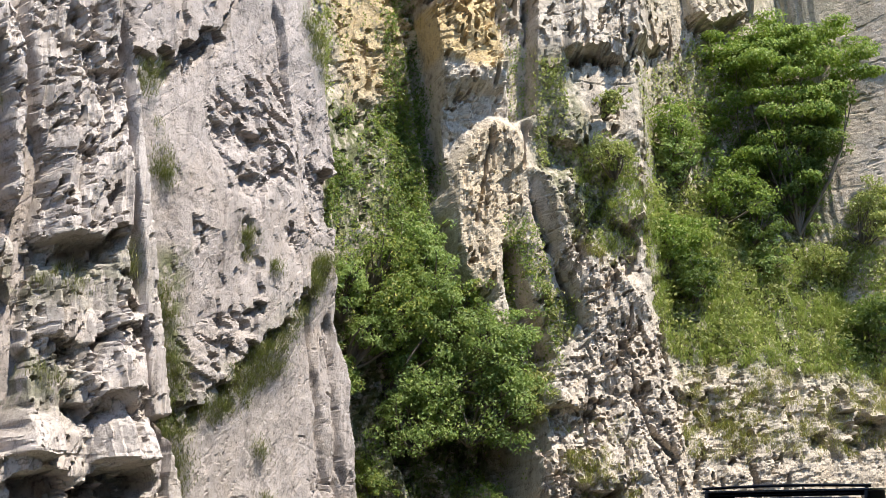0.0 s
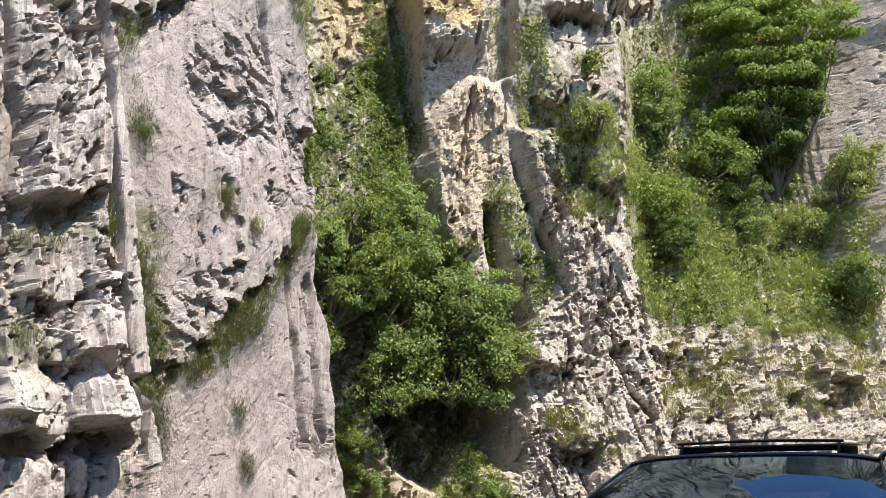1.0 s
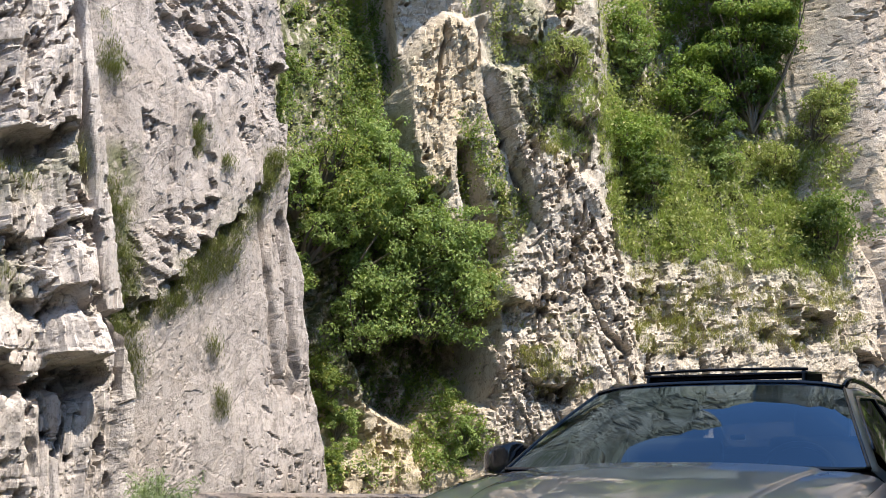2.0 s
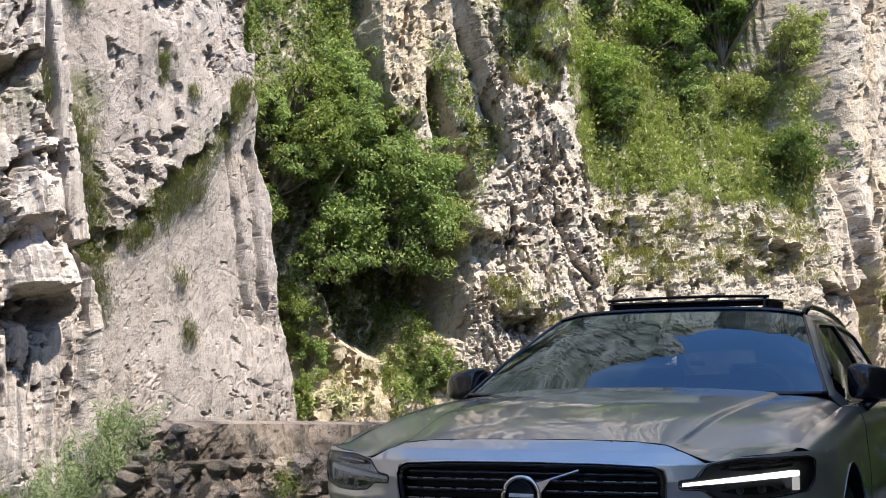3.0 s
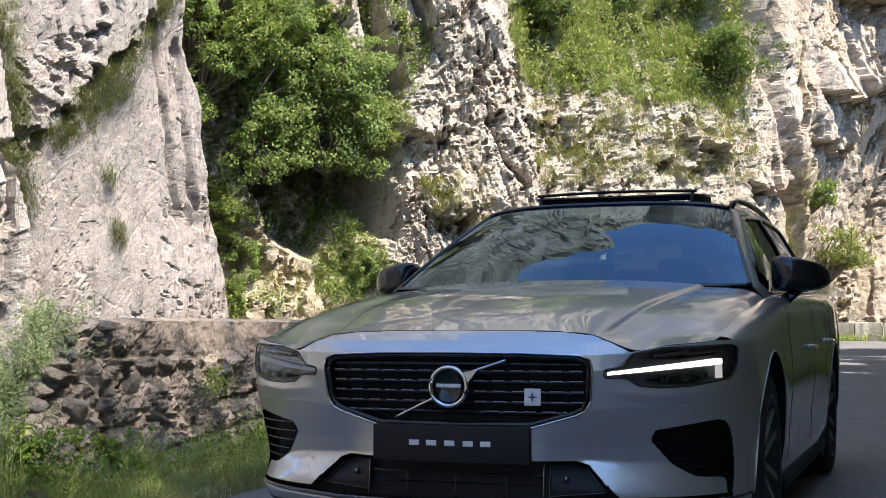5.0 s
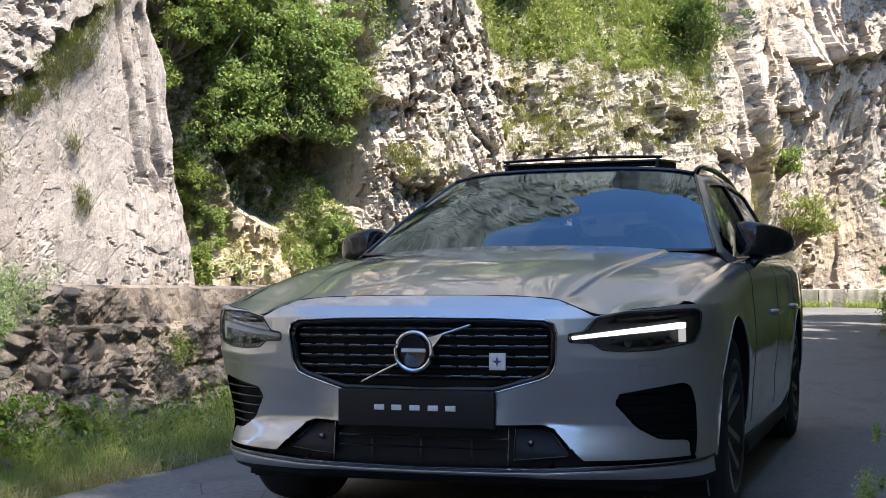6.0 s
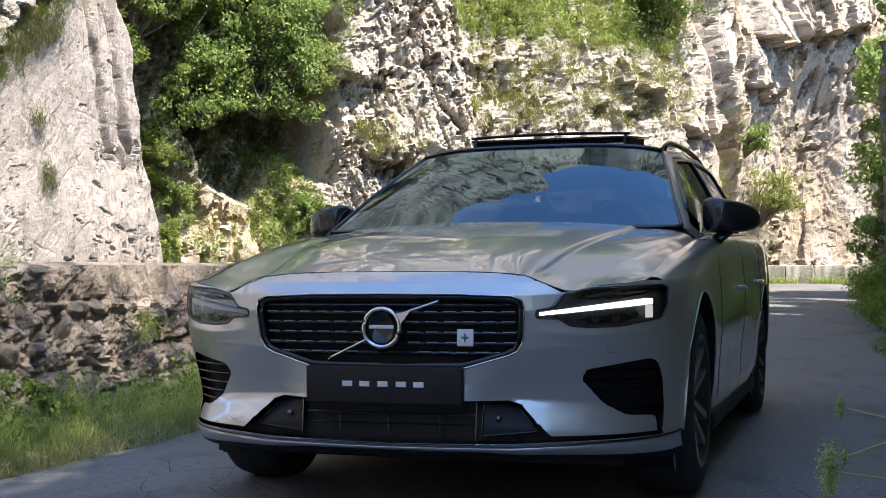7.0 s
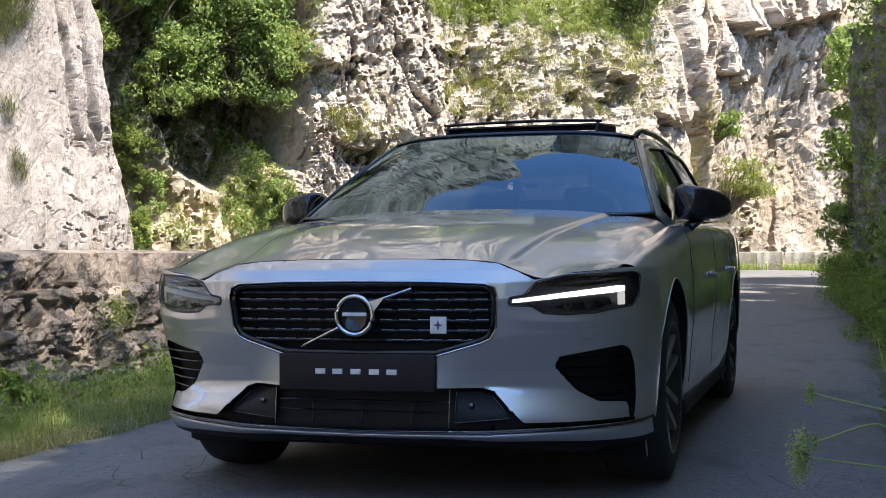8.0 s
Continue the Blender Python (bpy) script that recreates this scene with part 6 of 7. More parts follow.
# grass on the slope and on ledges
tufts("slope_grass", gorge, [
    (pairs(10.84, 8.74, 11.94, 8.77, 14.48, 8.28, 17.41, 8.18, 16.64, 5.20, 13.94, 5.23, 11.49, 5.33, 11.23, 6.45), 1700),
    (pairs(9.56, 9.50, 10.80, 9.55, 10.86, 7.27, 9.87, 7.57), 160),
], 24, 0.12, 0.012, 1.4, GRASS_GREEN, "long green grass on the cliff slope")
climbing("slope_herbs", gorge, [
    (pairs(10.91, 9.11, 13.39, 9.51, 14.48, 8.28, 17.41, 8.18, 16.79, 5.45, 13.99, 5.36, 11.51, 5.45, 11.23, 6.45), 19000),
], 0.085, 0.45, LEAF_OLIVE, "low green herbs among the slope grass", "herbs", 0.8)
tufts("dry_tufts", gorge, [
    (pairs(11.49, 5.33, 16.79, 5.45, 16.33, 3.61, 13.94, 3.49, 11.49, 3.41), 200),
    (pairs(11.55, 4.67, 12.97, 4.82, 12.85, 3.44, 11.60, 3.46), 60),
    (pairs(12.26, 5.08, 16.59, 5.42, 16.86, 3.78, 12.32, 3.56), 190),
    (pairs(9.18, 3.50, 10.05, 3.73, 10.69, 2.69, 9.61, 2.57), 40),
    (pairs(9.18, 3.97, 10.68, 4.23, 10.76, 2.98, 9.17, 2.94), 36),
    (pairs(17.56, 4.20, 18.35, 4.27, 18.87, 1.23, 17.97, 1.22), 70),
    (pairs(19.36, 2.73, 20.30, 2.77, 20.28, 1.24, 19.10, 1.23), 30),
    (pairs(9.43, 7.66, 10.65, 7.60, 10.09, 7.02), 24),
    (pairs(6.44, 2.00, 7.77, 2.02, 7.87, 1.01, 6.43, 1.01), 40),
], 60, 0.07, 0.008, 1.1, GRASS_DRY, "yellow-green grass tufts on pale rock")
tufts("slab_tufts", slab, [
    (pairs(4.96, 5.42, 5.34, 5.26, 5.11, 4.82, 4.44, 4.17, 4.41, 3.79, 3.83, 3.42, 3.29, 2.94, 2.97, 2.94, 3.26, 3.35, 3.60, 3.78, 4.28, 4.25, 4.77, 4.84), 330),
    (pairs(2.20, 4.69, 2.47, 4.12, 2.70, 3.48, 2.96, 2.57, 2.91, 2.04, 2.61, 2.02, 2.46, 3.18, 2.25, 4.08), 150),
    (pairs(1.67, 7.13, 1.97, 7.19, 2.00, 6.83, 1.76, 6.61), 16),
    (pairs(1.94, 6.24, 2.26, 5.97, 2.24, 5.64, 2.04, 5.77), 16),
    (pairs(4.53, 8.84, 5.01, 8.67, 5.40, 8.20, 5.30, 7.73, 4.87, 8.02, 4.62, 8.36), 60),
    (pairs(1.71, 7.10, 2.06, 7.22, 1.98, 6.75, 1.77, 6.72), 14),
    (pairs(1.90, 6.66, 2.21, 6.03, 2.24, 5.68, 2.03, 5.83), 18),
    (pairs(3.46, 5.39, 3.62, 5.43, 3.65, 5.06, 3.51, 5.03), 30),
    (pairs(3.93, 5.05, 4.07, 5.08, 4.06, 4.93, 3.94, 4.90), 12),
    (pairs(4.96, 5.42, 5.25, 5.48, 5.30, 5.21, 4.98, 5.15), 30),
    (pairs(3.99, 2.77, 4.15, 2.78, 4.17, 2.54, 4.03, 2.53), 16),
    (pairs(4.17, 2.10, 4.39, 2.11, 4.41, 1.81, 4.18, 1.80), 28),
    (pairs(3.29, 3.34, 3.89, 3.49, 3.79, 3.06, 3.26, 2.93), 22),
    (pairs(2.37, 1.98, 2.74, 2.01, 2.77, 1.29, 2.44, 1.28), 30),
    (pairs(4.59, 8.86, 4.99, 9.01, 5.29, 7.99, 4.95, 8.05), 24),
], 36, 0.065, 0.006, 1.7, GRASS_OLIVE, "dry olive grass tufts in cracks of the slab")
tufts("pillar_tufts", pillar, [
    (pairs(3.89, 4.32, 4.51, 4.44, 4.54, 4.12, 3.92, 4.02), 14),
    (pairs(4.84, 4.69, 5.01, 4.73, 5.08, 4.41, 4.89, 4.37), 8),
    (pairs(3.90, 3.28, 4.15, 3.31, 4.18, 3.01, 3.92, 2.99), 9),
    (pairs(4.77, 4.75, 4.97, 4.79, 4.99, 4.28, 4.83, 4.25), 7),
    (pairs(3.23, 6.34, 3.35, 6.38, 3.39, 6.06, 3.26, 6.03), 4),
], 34, 0.085, 0.006, 1.2, GRASS_OLIVE, "small dry tufts on the pillar")

# bushes in the gully
for u, v, r, k, kind in (
    (5.72, 5.80, 0.75, 2200, LEAF_IVY), (6.60, 6.33, 0.8, 2400, LEAF_BUSH), (7.58, 5.76, 0.75, 2200, LEAF_BUSH),
    (6.02, 4.92, 0.85, 2600, LEAF_BUSH), (6.94, 4.99, 0.95, 3200, LEAF_BUSH), (8.07, 5.37, 0.7, 2000, LEAF_BUSH),
    (6.64, 4.10, 0.85, 2600, LEAF_BUSH), (7.54, 4.20, 0.9, 2800, LEAF_BUSH), (8.35, 4.65, 0.62, 1600, LEAF_OLIVE), (5.15, 5.35, 0.55, 1500, LEAF_BUSH), (5.30, 4.55, 0.5, 1300, LEAF_IVY), (5.05, 6.2, 0.5, 1200, LEAF_BUSH), (7.25, 6.2, 0.5, 1200, LEAF_IVY), (7.95, 4.75, 0.5, 1300, LEAF_BUSH), (6.1, 7.3, 0.5, 1200, LEAF_BUSH), (5.56, 6.71, 0.6, 1500, LEAF_IVY), (6.90, 7.21, 0.45, 1000, LEAF_IVY),
):
    bush("gully_bush", site(u, v, 0.15, -0.6), site(u, v, 0.6), (r * 1.1, r * 0.9, r), 90, int(k * 2.6), 0.066, kind, "leafy green bush hanging in the rock gully", "bush", 0.04, "gully bushes", 0.0, 0.24)
for u, v, r, k, kind in (
    (5.95, 2.75, 0.5, 1800, LEAF_IVY), (6.15, 2.05, 0.42, 1500, LEAF_BUSH), (5.85, 1.40, 0.3, 900, LEAF_IVY), (8.15, 2.55, 0.42, 1500, LEAF_BUSH), (8.40, 1.85, 0.36, 1100, LEAF_BUSH),
):
    bush("gully_shrub", site(u, v, 0.05, -0.3), site(u, v, 0.15), (r * 0.9, r * 0.7, r * 1.25), 60, int(k * 2.6), 0.046, kind, "green shrub clinging to the gully's foot", "shrub", 0.014, "gully shrubs", 0.0, 0.26)
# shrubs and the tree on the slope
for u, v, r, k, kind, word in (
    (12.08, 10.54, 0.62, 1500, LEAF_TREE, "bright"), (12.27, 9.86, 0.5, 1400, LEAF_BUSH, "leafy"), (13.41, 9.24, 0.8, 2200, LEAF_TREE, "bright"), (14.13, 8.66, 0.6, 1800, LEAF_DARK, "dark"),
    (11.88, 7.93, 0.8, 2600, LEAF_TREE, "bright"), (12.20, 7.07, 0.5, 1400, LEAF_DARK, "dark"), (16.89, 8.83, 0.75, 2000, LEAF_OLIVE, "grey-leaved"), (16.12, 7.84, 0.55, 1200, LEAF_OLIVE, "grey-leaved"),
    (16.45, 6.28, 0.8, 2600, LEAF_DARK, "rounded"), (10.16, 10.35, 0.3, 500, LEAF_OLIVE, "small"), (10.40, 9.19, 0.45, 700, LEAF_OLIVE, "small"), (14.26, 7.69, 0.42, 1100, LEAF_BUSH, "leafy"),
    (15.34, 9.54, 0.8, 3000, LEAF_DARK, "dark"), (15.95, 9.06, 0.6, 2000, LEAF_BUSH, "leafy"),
    (19.50, 2.36, 0.62, 1300, LEAF_OLIVE, "feathery"), (18.45, 3.54, 0.35, 500, LEAF_TREE, "small"),
):
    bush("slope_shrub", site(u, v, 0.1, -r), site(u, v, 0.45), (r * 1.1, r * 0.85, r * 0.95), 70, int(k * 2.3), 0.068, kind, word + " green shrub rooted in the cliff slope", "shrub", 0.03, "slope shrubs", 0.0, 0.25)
bush("slope_tree", site(15.26, 8.51, 0.2), site(16.05, 11.6, 1.2), (1.9, 1.0, 2.1), 170, 46000, 0.085, LEAF_TREE, "young tree with layered bright green leaves on the slope", "tree", 0.032, "", 0.42, 0.22, 0.0)
# shade under the tree, put in as undergrowth with dark leaves
bush("slope_tree", site(15.65, 8.96, 0.1), site(16.26, 10.33, 1.0), (1.3, 0.7, 0.85), 90, 16000, 0.07, LEAF_DARK, "undergrowth coloured dark as the shade below the young tree", "tree", 0.05, "", 0.0, 0.3, 0.0)

# ---- roadside ----
MORTAR = rock_material("wall_rubble", (0.40, 0.335, 0.285), (0.285, 0.233, 0.198), (0.075, 0.06, 0.05), (0.30, 0.235, 0.185), 0.3)
STONE = rock_material("wall_stone", (0.46, 0.40, 0.35), (0.33, 0.283, 0.245), (0.095, 0.08, 0.067), (0.33, 0.275, 0.22), 0.3)
n = Nodes("parapet_concrete")
co = n.coords()
f1 = n.noise(n.coords((1, 1, 0.25)), 5.0, 6)
tone = n.mix(n.span(f1, 0.4, 0.65), (0.52, 0.48, 0.4), (0.22, 0.2, 0.16))
tone = n.mix(n.math("MULTIPLY", n.span(n.noise(co, 3.0, 5), 0.5, 0.62), 0.6), tone, (0.2, 0.2, 0.09))
PARAPET = n.done(n.surface(tone, 0.9, 0.0, n.bump(n.noise(co, 20, 6), 0.02, 0.8)))

# old stone wall along the gorge: mortar core, concrete cap and rubble facing
WALL_X, WALL_TOP = -2.56, 0.855
ys = np.r_[np.arange(0.75, 6.5, 0.016), np.arange(6.5, 24.0, 0.06)]
prof = np.r_[np.arange(-0.2, 0.66, 0.016), np.arange(0.66, WALL_TOP, 0.016)]
WY, WZ = np.meshgrid(ys, prof, indexing="ij")
broken = WALL_TOP - 0.62 * step(WY, 1.75, 0.95) - 0.05 * np.abs(fbm(WY * 3, WY * 0, WY * 0, 3, 81)) * step(WY, 2.6, 1.2)
WZ = np.minimum(WZ, broken)
lift = road_height(WY)
cap = step(WZ - 0.035 * fbm(WY * 2.5, WY * 0, WY * 0, 4, 87), 0.655, 0.675) * step(WY, 1.7, 2.6)
out = 0.012 * cap + 0.03 * fbm(WY * 2.2, WZ * 2.2, WY * 0, 6, 82, 0.6) + (1 - cap) * (fracture(WY, WZ, 8, 0.2, 0.11, 0.035, 0.035, 83) + 0.016 * fbm(WY * 12, WZ * 12, WY * 0, 3, 79, 0.65) + pits(WY, WZ, 10, 0.035, 0.035, 80, 0.0, 1.6) + fracture(WY, WZ, 30, 0.07, 0.05, 0.022, 0.03, 84) + 0.015 * ridged(WY * 9, WZ * 9, WY * 0, 3, 85) + joints(WY, WZ, 4, 0.17, 0.02, 0.05, 86, 0.1) + 0.02) - 0.10 * (WZ - 0.4)
out -= 0.012 * np.exp(-(((WZ - 0.655) / 0.02) ** 2))
face = np.stack([WALL_X + out + road_shift(WY), WY, WZ + lift], -1)
topf = face[:, -1:]
deep = [topf + np.array([-0.06, 0, 0.015]), topf + np.array([-0.22, 0, 0.02]), topf + np.array([-0.42, 0, -0.01]), topf + np.array([-0.45, 0, -1.6])]
sheet = np.concatenate([face, *deep], 1)
wall = tagged(dress("roadside_wall", grid_mesh(sheet), MORTAR, None, False), "old rubble stone wall with a weathered concrete cap", "wall", "", "structure")
endcap = np.stack([sheet[0], sheet[0] * np.array([0, 1, 1]) + np.array([WALL_X - 0.3, 0, 0])], 1)
dress("wall_end", grid_mesh(endcap), MORTAR, wall)

rs = random.Random(5)
stone_meshes = []
for k in range(9):
    bm = bmesh.new()
    bmesh.ops.create_icosphere(bm, subdivisions=2, radius=0.5)
    shift = Vector((k * 7.3, k * 3.1, 0))
    planes = [(Vector((rs.uniform(-1, 1), rs.uniform(-1, 1), rs.uniform(-1, 1))).normalized(), rs.uniform(0.24, 0.4)) for _ in range(11)]
    for v in bm.verts:
        for nn, d in planes:
            over = v.co.dot(nn) - d
            if over > 0:
                v.co -= nn * over
        v.co *= 1 + 0.06 * noise.noise(v.co * 6 + shift)
    me = bpy.data.meshes.new("stone")
    bm.to_mesh(me)
    bm.free()
    me.materials.append(STONE)
    stone_meshes.append(me)
z = 0.06
while z < 0.64:
    y = 1.0 + rs.uniform(0, 0.1)
    h = rs.uniform(0.085, 0.125)
    while y < 5.4:
        w = rs.uniform(0.11, 0.27)
        top = WALL_TOP - 0.62 * float(step(np.array(y), 1.75, 0.95))
        if z + h < min(top, 0.67) and rs.random() < (0.55 if y < 2.2 else 0.10):
            st = new("stone", stone_meshes[rs.randrange(9)])
            st.parent = wall
            dz = rs.uniform(-0.02, 0.02)
            st.matrix_basis = Matrix.LocRotScale((WALL_X - 0.10 * (z - 0.4) + rs.uniform(-0.02, 0.015), y + w / 2, z + h / 2 + dz), Euler((rs.uniform(-0.25, 0.25), rs.uniform(-0.3, 0.3), rs.uniform(-0.3, 0.3))), (rs.uniform(0.09, 0.15), w * 1.25, h * rs.uniform(1.1, 1.6)))
        y += w
    z += h * 0.95
for k in range(34):
    sy = rs.uniform(0.78, 2.1)
    s = rs.uniform(0.07, 0.17)
    top = min(WALL_TOP - 0.62 * float(step(np.array(sy), 1.75, 0.95)), WALL_TOP - 0.03)
    st = new("stone", stone_meshes[k % 9])
    st.parent = wall
    st.matrix_basis = Matrix.LocRotScale((WALL_X + rs.uniform(-0.2, 0.03), sy, top - 0.01), Euler((rs.uniform(-0.5, 0.5), rs.uniform(-0.5, 0.5), rs.uniform(0, 6))), (s * 1.3, s * 1.2, s * 0.7))
for k in range(16):
    st = new("loose_stone", stone_meshes[k % 9])
    sy = rs.uniform(0.4, 2.1)
    sx = rs.uniform(-2.5, -2.15)
    s = rs.uniform(0.06, 0.17)
    gz = float(ground_height(np.array([sx]), np.array([sy]))[0])
    st.matrix_basis = Matrix.LocRotScale((sx, sy, gz + s * 0.25), Euler((rs.uniform(-1, 1), rs.uniform(-1, 1), rs.uniform(0, 6))), (s * 1.5, s * 1.2, s * 0.8))
    tagged(st, "loose grey stone fallen from the old wall", "stone", "loose stones")

# low parapet at the bend, of separate blocks
for k in range(9):
    bm = bmesh.new()
    box(bm, (0.56 + 0.05 * (k % 3), 0.34, 0.46), (0, 0, 0.17), None, 0.03)
    bmesh.ops.subdivide_edges(bm, edges=bm.edges[:], cuts=2, use_grid_fill=True)
    for v in bm.verts:
        v.co += Vector((noise.noise(v.co * 3 + Vector((k, 0, 0))), noise.noise(v.co * 3 + Vector((0, k, 5))), noise.noise(v.co * 3 + Vector((0, 9, k))))) * 0.018
    blk = part("parapet_block", bm, PARAPET, None)
    bx = -1.75 + 0.615 * k
    blk.matrix_basis = Matrix.Translation((bx, 25.35 + 0.03 * bx * bx, float(road_height(np.array(25.35))) - 0.02)) @ Matrix.Rotation(radians(2.5 * bx), 4, "Z")
    tagged(blk, "pale stained concrete parapet block at the bend", "parapet", "parapet blocks")


# verges


def on_ground(count, x0, x1, y0, y1, power=1.0):
    x, y = rng.uniform(x0, x1, count), y0 + (y1 - y0) * rng.uniform(0, 1, count) ** power
    x = x + road_shift(y)
    keep = fbm(x * 2, y * 2, x * 0, 3, 29) + rng.uniform(-0.6, 0.6, count) > -0.35
    x, y = x[keep], y[keep]
    return np.stack([x, y, ground_height(x, y) - 0.01], -1)


tagged(dress("verge_grass", blade_mesh(on_ground(30000, -2.5, -1.95, -0.6, 7.0, 1.2), 0.17, 0.004, 1.3), VERGE_GREEN, None, False), "green and straw-coloured grass along the wall's foot", "grass", "", "stuff")
tagged(dress("verge_straw", blade_mesh(on_ground(16000, -2.3, -1.83, -0.6, 6.0, 1.2), 0.13, 0.0035, 2.0), STRAW, None, False), "dry straw lying over the asphalt's edge", "grass", "", "stuff")
p = on_ground(5000, -2.5, -2.1, -0.4, 6.5, 1.2)
p[:, 2] += rng.uniform(0.03, 0.2, len(p))
tagged(dress("verge_weeds", leaf_mesh(p, np.tile([[0.3, -0.3, 0.8]], (len(p), 1)), 0.035, 0.7), LEAF_TREE, None, False), "broad green weeds in the verge", "weeds", "", "stuff")
p = on_ground(5200, 1.8, 2.9, 4.0, 22.0)
tagged(dress("verge_grass", blade_mesh(p, 0.26, 0.009, 0.9), VERGE_GREEN, None, False), "green grass under the roadside rock", "grass", "", "stuff")
p = on_ground(7000, 1.9, 2.8, 4.5, 22.0)
p[:, 2] += rng.uniform(0.05, 0.45, len(p))
tagged(dress("verge_weeds", leaf_mesh(p, np.tile([[-0.4, -0.4, 0.7]], (len(p), 1)), 0.08, 0.6), LEAF_BUSH, None, False), "leafy green weeds beside the road", "weeds", "", "stuff")
px = rng.uniform(-2.1, 3.2, 2600)
p = np.stack([px, 25.10 + 0.03 * px * px + rng.normal(size=2600) * 0.05, road_height(np.full(2600, 25.1)) - 0.01], -1)
p = p[fbm(px * 1.5, px * 0, px * 0, 3, 98) > -0.1]
tagged(dress("parapet_grass", blade_mesh(p, 0.16, 0.012, 0.8), VERGE_GREEN, None, False), "green grass at the foot of the parapet", "grass", "", "stuff")
p = on_ground(1600, -1.9, 1.7, -2.0, 14.0)
p[:, 2] = road_height(p[:, 1]) + 0.006
p = p[(np.abs(p[:, 0]) > 1.0) | (p[:, 1] < -0.3) | (p[:, 1] > 5)]
tagged(dress("road_grit", leaf_mesh(p, np.tile([[0, 0, 1.0]], (len(p), 1)), 0.013, 0.2, 0.8), STONE, None, False), "scattered grit and leaf bits on the asphalt", "grit", "", "stuff")

# tall grey weeds on the wall's broken end and at its foot
def wall_top(y):
    return WALL_TOP - 0.62 * float(step(np.array(y), 1.75, 0.95))


for bx, by, h, on_wall in ((-2.68, 1.05, 0.42, True), (-2.72, 1.25, 0.36, True), (-2.66, 1.42, 0.26, True), (-2.7, 0.85, 0.5, True), (-2.75, 1.6, 0.2, True), (-2.5, 0.6, 0.5, False), (-2.46, 0.95, 0.42, False)):
    gz = wall_top(by) - 0.03 if on_wall else float(ground_height(np.array([bx]), np.array([by]))[0])
    weed = thing("tall_weed", "tall feathery grey-green wild plant on the wall's broken end", "wild plant", "tall weeds", at=Matrix.Translation((bx, by, gz)))
    m = 22
    root = rng.normal(size=(m, 3)) * np.array([0.05, 0.07, 0.0])
    tip = root + np.stack([rng.normal(size=m) * 0.10, rng.normal(size=m) * 0.13, h * rng.uniform(0.5, 1.1, m)], -1)
    stems = branches((0, 0, 0), tip, 0.003, "stem", weed)
    stems.data.materials[0] = GRASS_GREY
    tagged(stems, kind="stuff")
    q = rng.uniform(0.1, 1, (m, 70, 1))
    P = (root[:, None] * (1 - q) + tip[:, None] * q + rng.normal(size=(m, 70, 3)) * 0.018).reshape(-1, 3)
    dress("leaves", leaf_mesh(P, np.tile([[0.2, -0.4, 0.6]], (len(P), 1)), 0.034, 0.7, 0.16, -0.5), GRASS_GREY, weed, False)
for k, (bx, by, r) in enumerate(((-2.3, 0.95, 0.2), (-2.42, 0.5, 0.24), (-2.3, 1.5, 0.13), (-2.2, 0.3, 0.2), (-2.42, 4.3, 0.18), (-2.45, 5.0, 0.2))):
    gz = float(ground_height(np.array([bx]), np.array([by]))[0])
    bush("verge_shrub", (bx, by, gz), (bx, by, gz + r * 0.9), (r, r, r * 0.8), 10, 620, 0.034, LEAF_TREE, "low bright green bramble in the verge", "bramble", 0.006, "verge brambles")
# creeper and moss in the wall
P = np.stack([np.full(300, WALL_X + 0.09), rng.normal(2.75, 0.1, 300), rng.normal(0.5, 0.06, 300)], -1)
tagged(dress("wall_moss", leaf_mesh(P, np.tile([[1, -0.2, 0.5]], (300, 1)), 0.025, 0.6), LEAF_IVY, None, False), "small moss cushion in the wall's joints", "moss", "", "stuff")

# bushes in front of the roadside rock; three have shade in their leaf colour
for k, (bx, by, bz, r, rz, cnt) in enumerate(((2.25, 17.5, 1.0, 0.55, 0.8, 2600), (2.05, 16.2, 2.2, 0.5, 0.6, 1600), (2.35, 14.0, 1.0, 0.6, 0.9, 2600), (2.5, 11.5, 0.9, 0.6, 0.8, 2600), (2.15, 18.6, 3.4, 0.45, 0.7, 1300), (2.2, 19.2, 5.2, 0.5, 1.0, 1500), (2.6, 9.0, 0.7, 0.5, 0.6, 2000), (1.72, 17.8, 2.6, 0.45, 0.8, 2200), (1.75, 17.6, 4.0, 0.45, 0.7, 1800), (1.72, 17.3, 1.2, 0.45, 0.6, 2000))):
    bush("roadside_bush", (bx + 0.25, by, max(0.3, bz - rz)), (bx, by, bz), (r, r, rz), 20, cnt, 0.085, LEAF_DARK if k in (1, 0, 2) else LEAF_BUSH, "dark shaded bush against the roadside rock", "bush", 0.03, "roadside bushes")

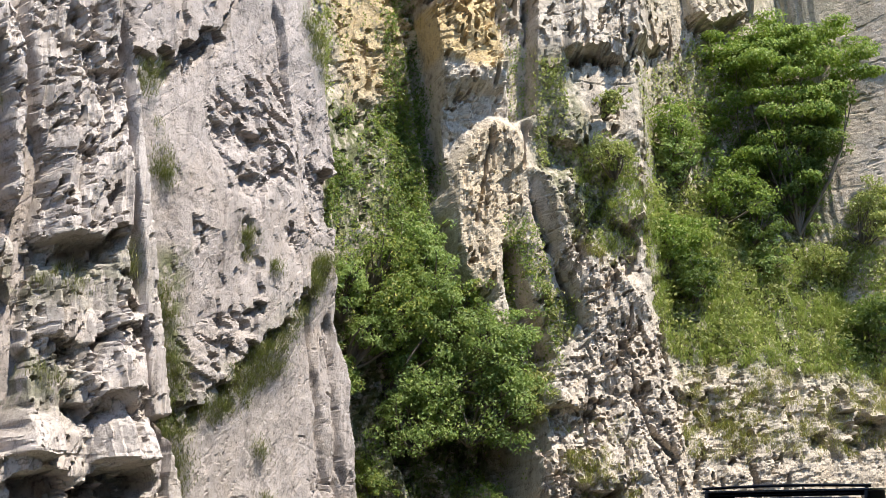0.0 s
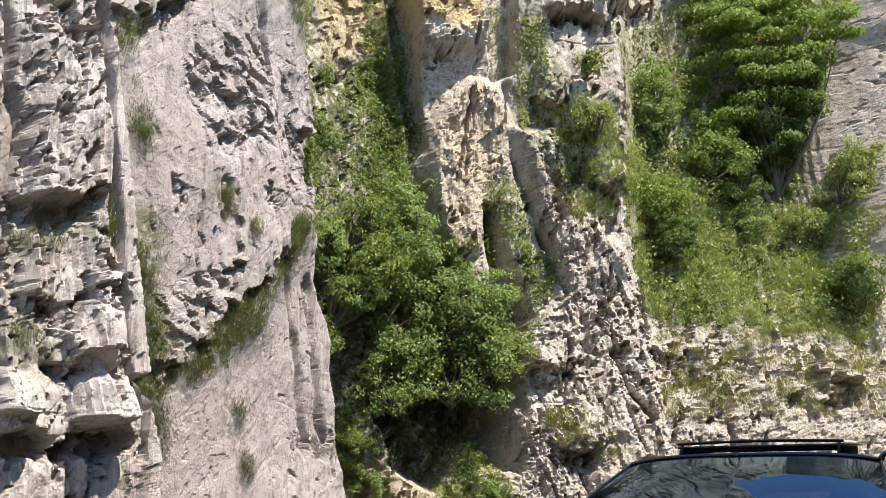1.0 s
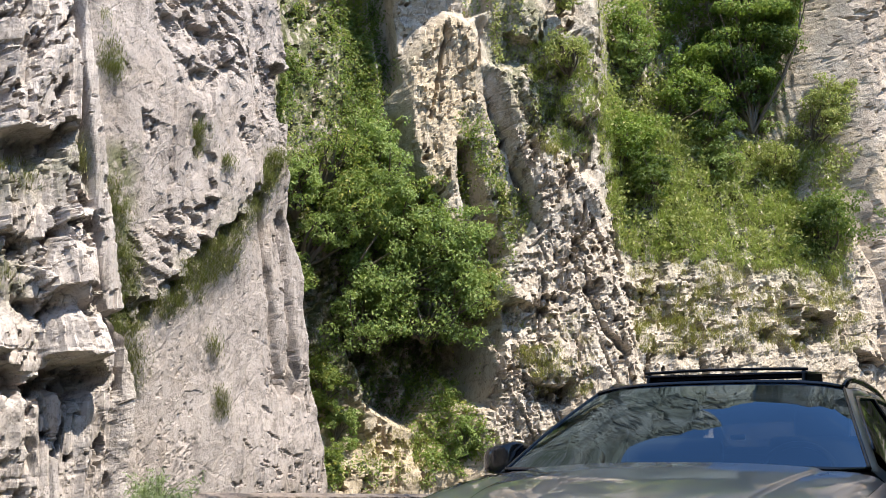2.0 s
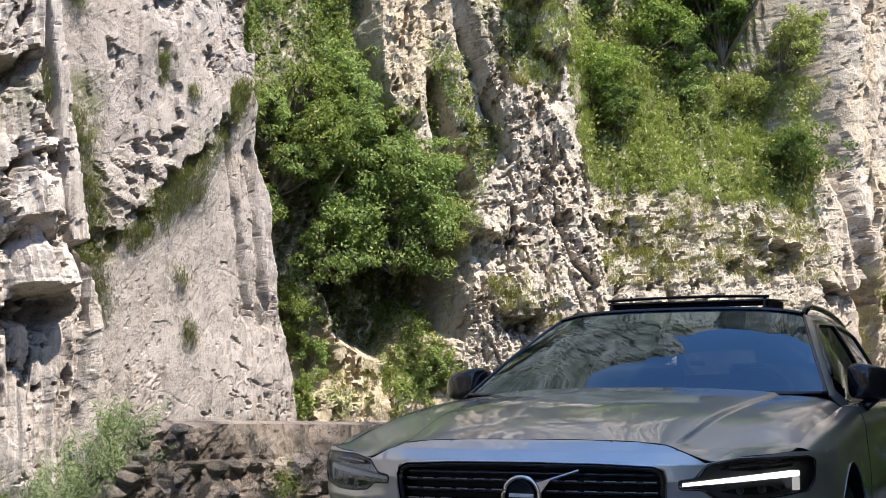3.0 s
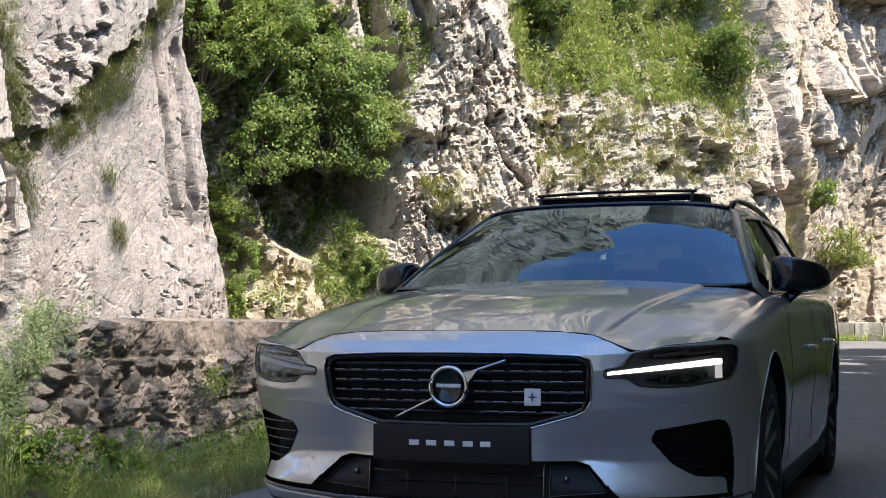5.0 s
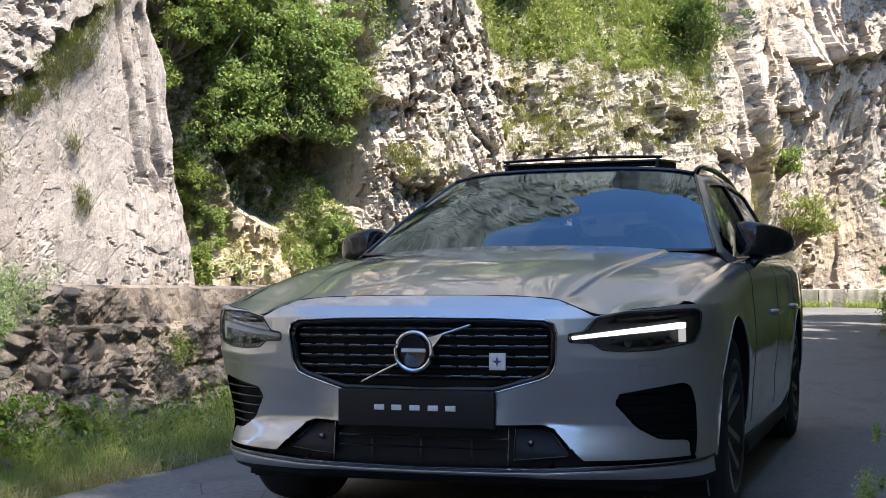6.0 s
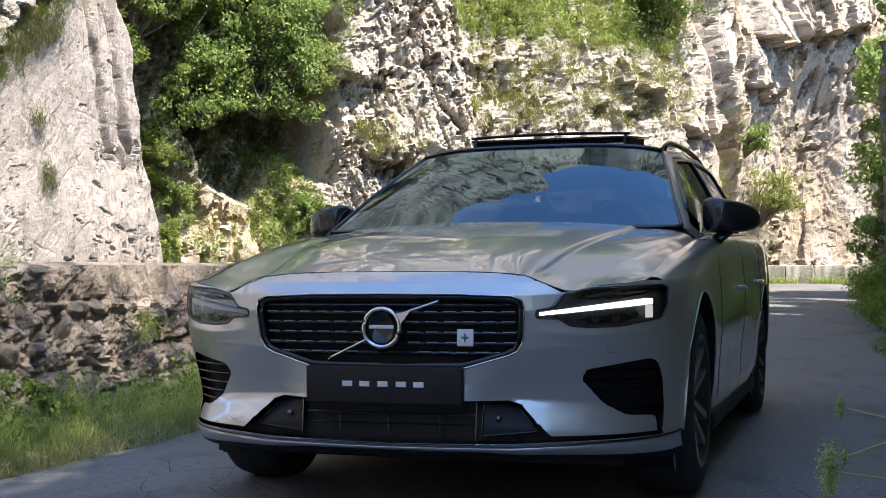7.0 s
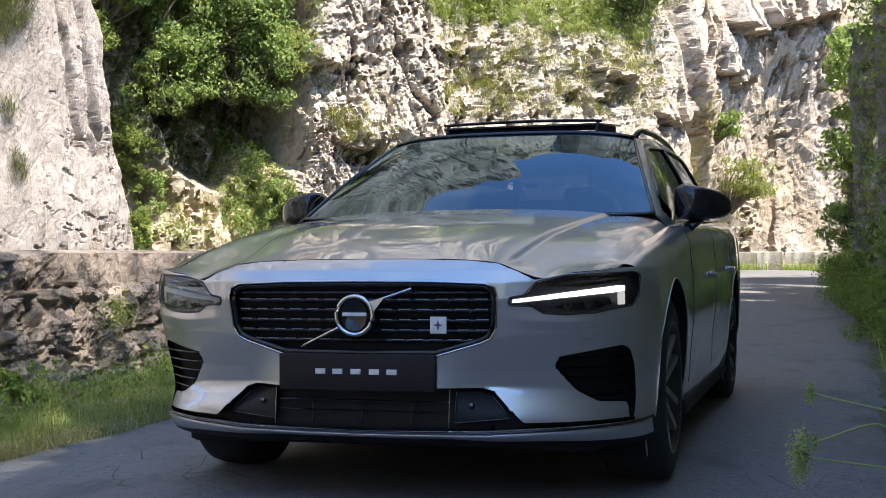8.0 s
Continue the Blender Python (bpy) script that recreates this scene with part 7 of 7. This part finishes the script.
UMBEL = leaf_material("umbel_green", (0.3, 0.38, 0.14), (0.45, 0.52, 0.24), (0.55, 0.6, 0.34), 0.4)
for bx, by, r in ((2.0, 6.6, 0.3), (1.9, 8.6, 0.36), (1.8, 10.6, 0.4), (1.7, 12.6, 0.42), (1.6, 14.6, 0.42), (1.5, 16.6, 0.42)):
    gz = float(ground_height(np.array([bx]), np.array([by]))[0])
    bush("verge_shrub", (bx, by, gz), (bx, by, gz + r * 0.7), (r, r * 1.4, r * 0.8), 30, 3600, 0.036, LEAF_TREE, "low green weeds spilling over the road's edge", "weeds", 0.006, "road edge weeds")

# umbel plant that leans into the road from the verge
umbel = thing("umbel_plant", "pale green wild umbel leaning over the asphalt", "wild plant", at=Matrix.Translation((1.95, -1.0, 0.0)))
heads = []
for tip, root, r in (((1.402, -1.3, 0.415), (1.95, -1.0, 0.12), 0.03), ((1.42, -1.15, 0.525), (1.9, -1.0, 0.2), 0.009), ((1.43, -1.28, 0.44), (1.6, -1.2, 0.36), 0.006)):
    a, b = np.array(root), np.array(tip)
    mid = (a + b) / 2 + np.array([0.05, 0, 0.07])
    line = spline([a, mid, b], 14) - np.array([1.95, -1.0, 0.0])
    dress("stem", tube(line, 0.0022, False, 6), UMBEL, umbel)
    if r:
        m = 1100
        o = rng.normal(size=(m, 3)) * np.array([0.3, 0.3, 0.8]) * r
        tagged(dress("flower_head", leaf_mesh(b - np.array([1.95, -1.0, 0.0]) + o, o + np.array([0, 0, 0.05]), 0.0055, 0.6, 0.9), UMBEL, umbel, False), kind="stuff")

# unseen scrub on the roadside rock's crest, added to dapple the sun
COUNT = 20000
cy = rng.uniform(-8, 11, COUNT)
ci = np.array([np.argmin(np.abs(bank.xy[:, 1] - q)) for q in cy])
rise = 2.7 * rng.uniform(0, 1, COUNT) * (0.7 + 0.5 * fbm(cy * 0.7, cy * 0, cy * 0, 3, 97))
crest = bank.P[ci, -1] + np.stack([rng.normal(size=COUNT) * 0.4, rng.normal(size=COUNT) * 0.2, rise], -1)
tagged(dress("crest_sun_screen", leaf_mesh(crest, np.tile([[-0.3, -0.2, 0.8]], (COUNT, 1)), 0.12, 0.7), LEAF_BUSH, None, False), "unseen green scrub on top of the roadside rock, added to dapple the sun", "scrub", "", "stuff")
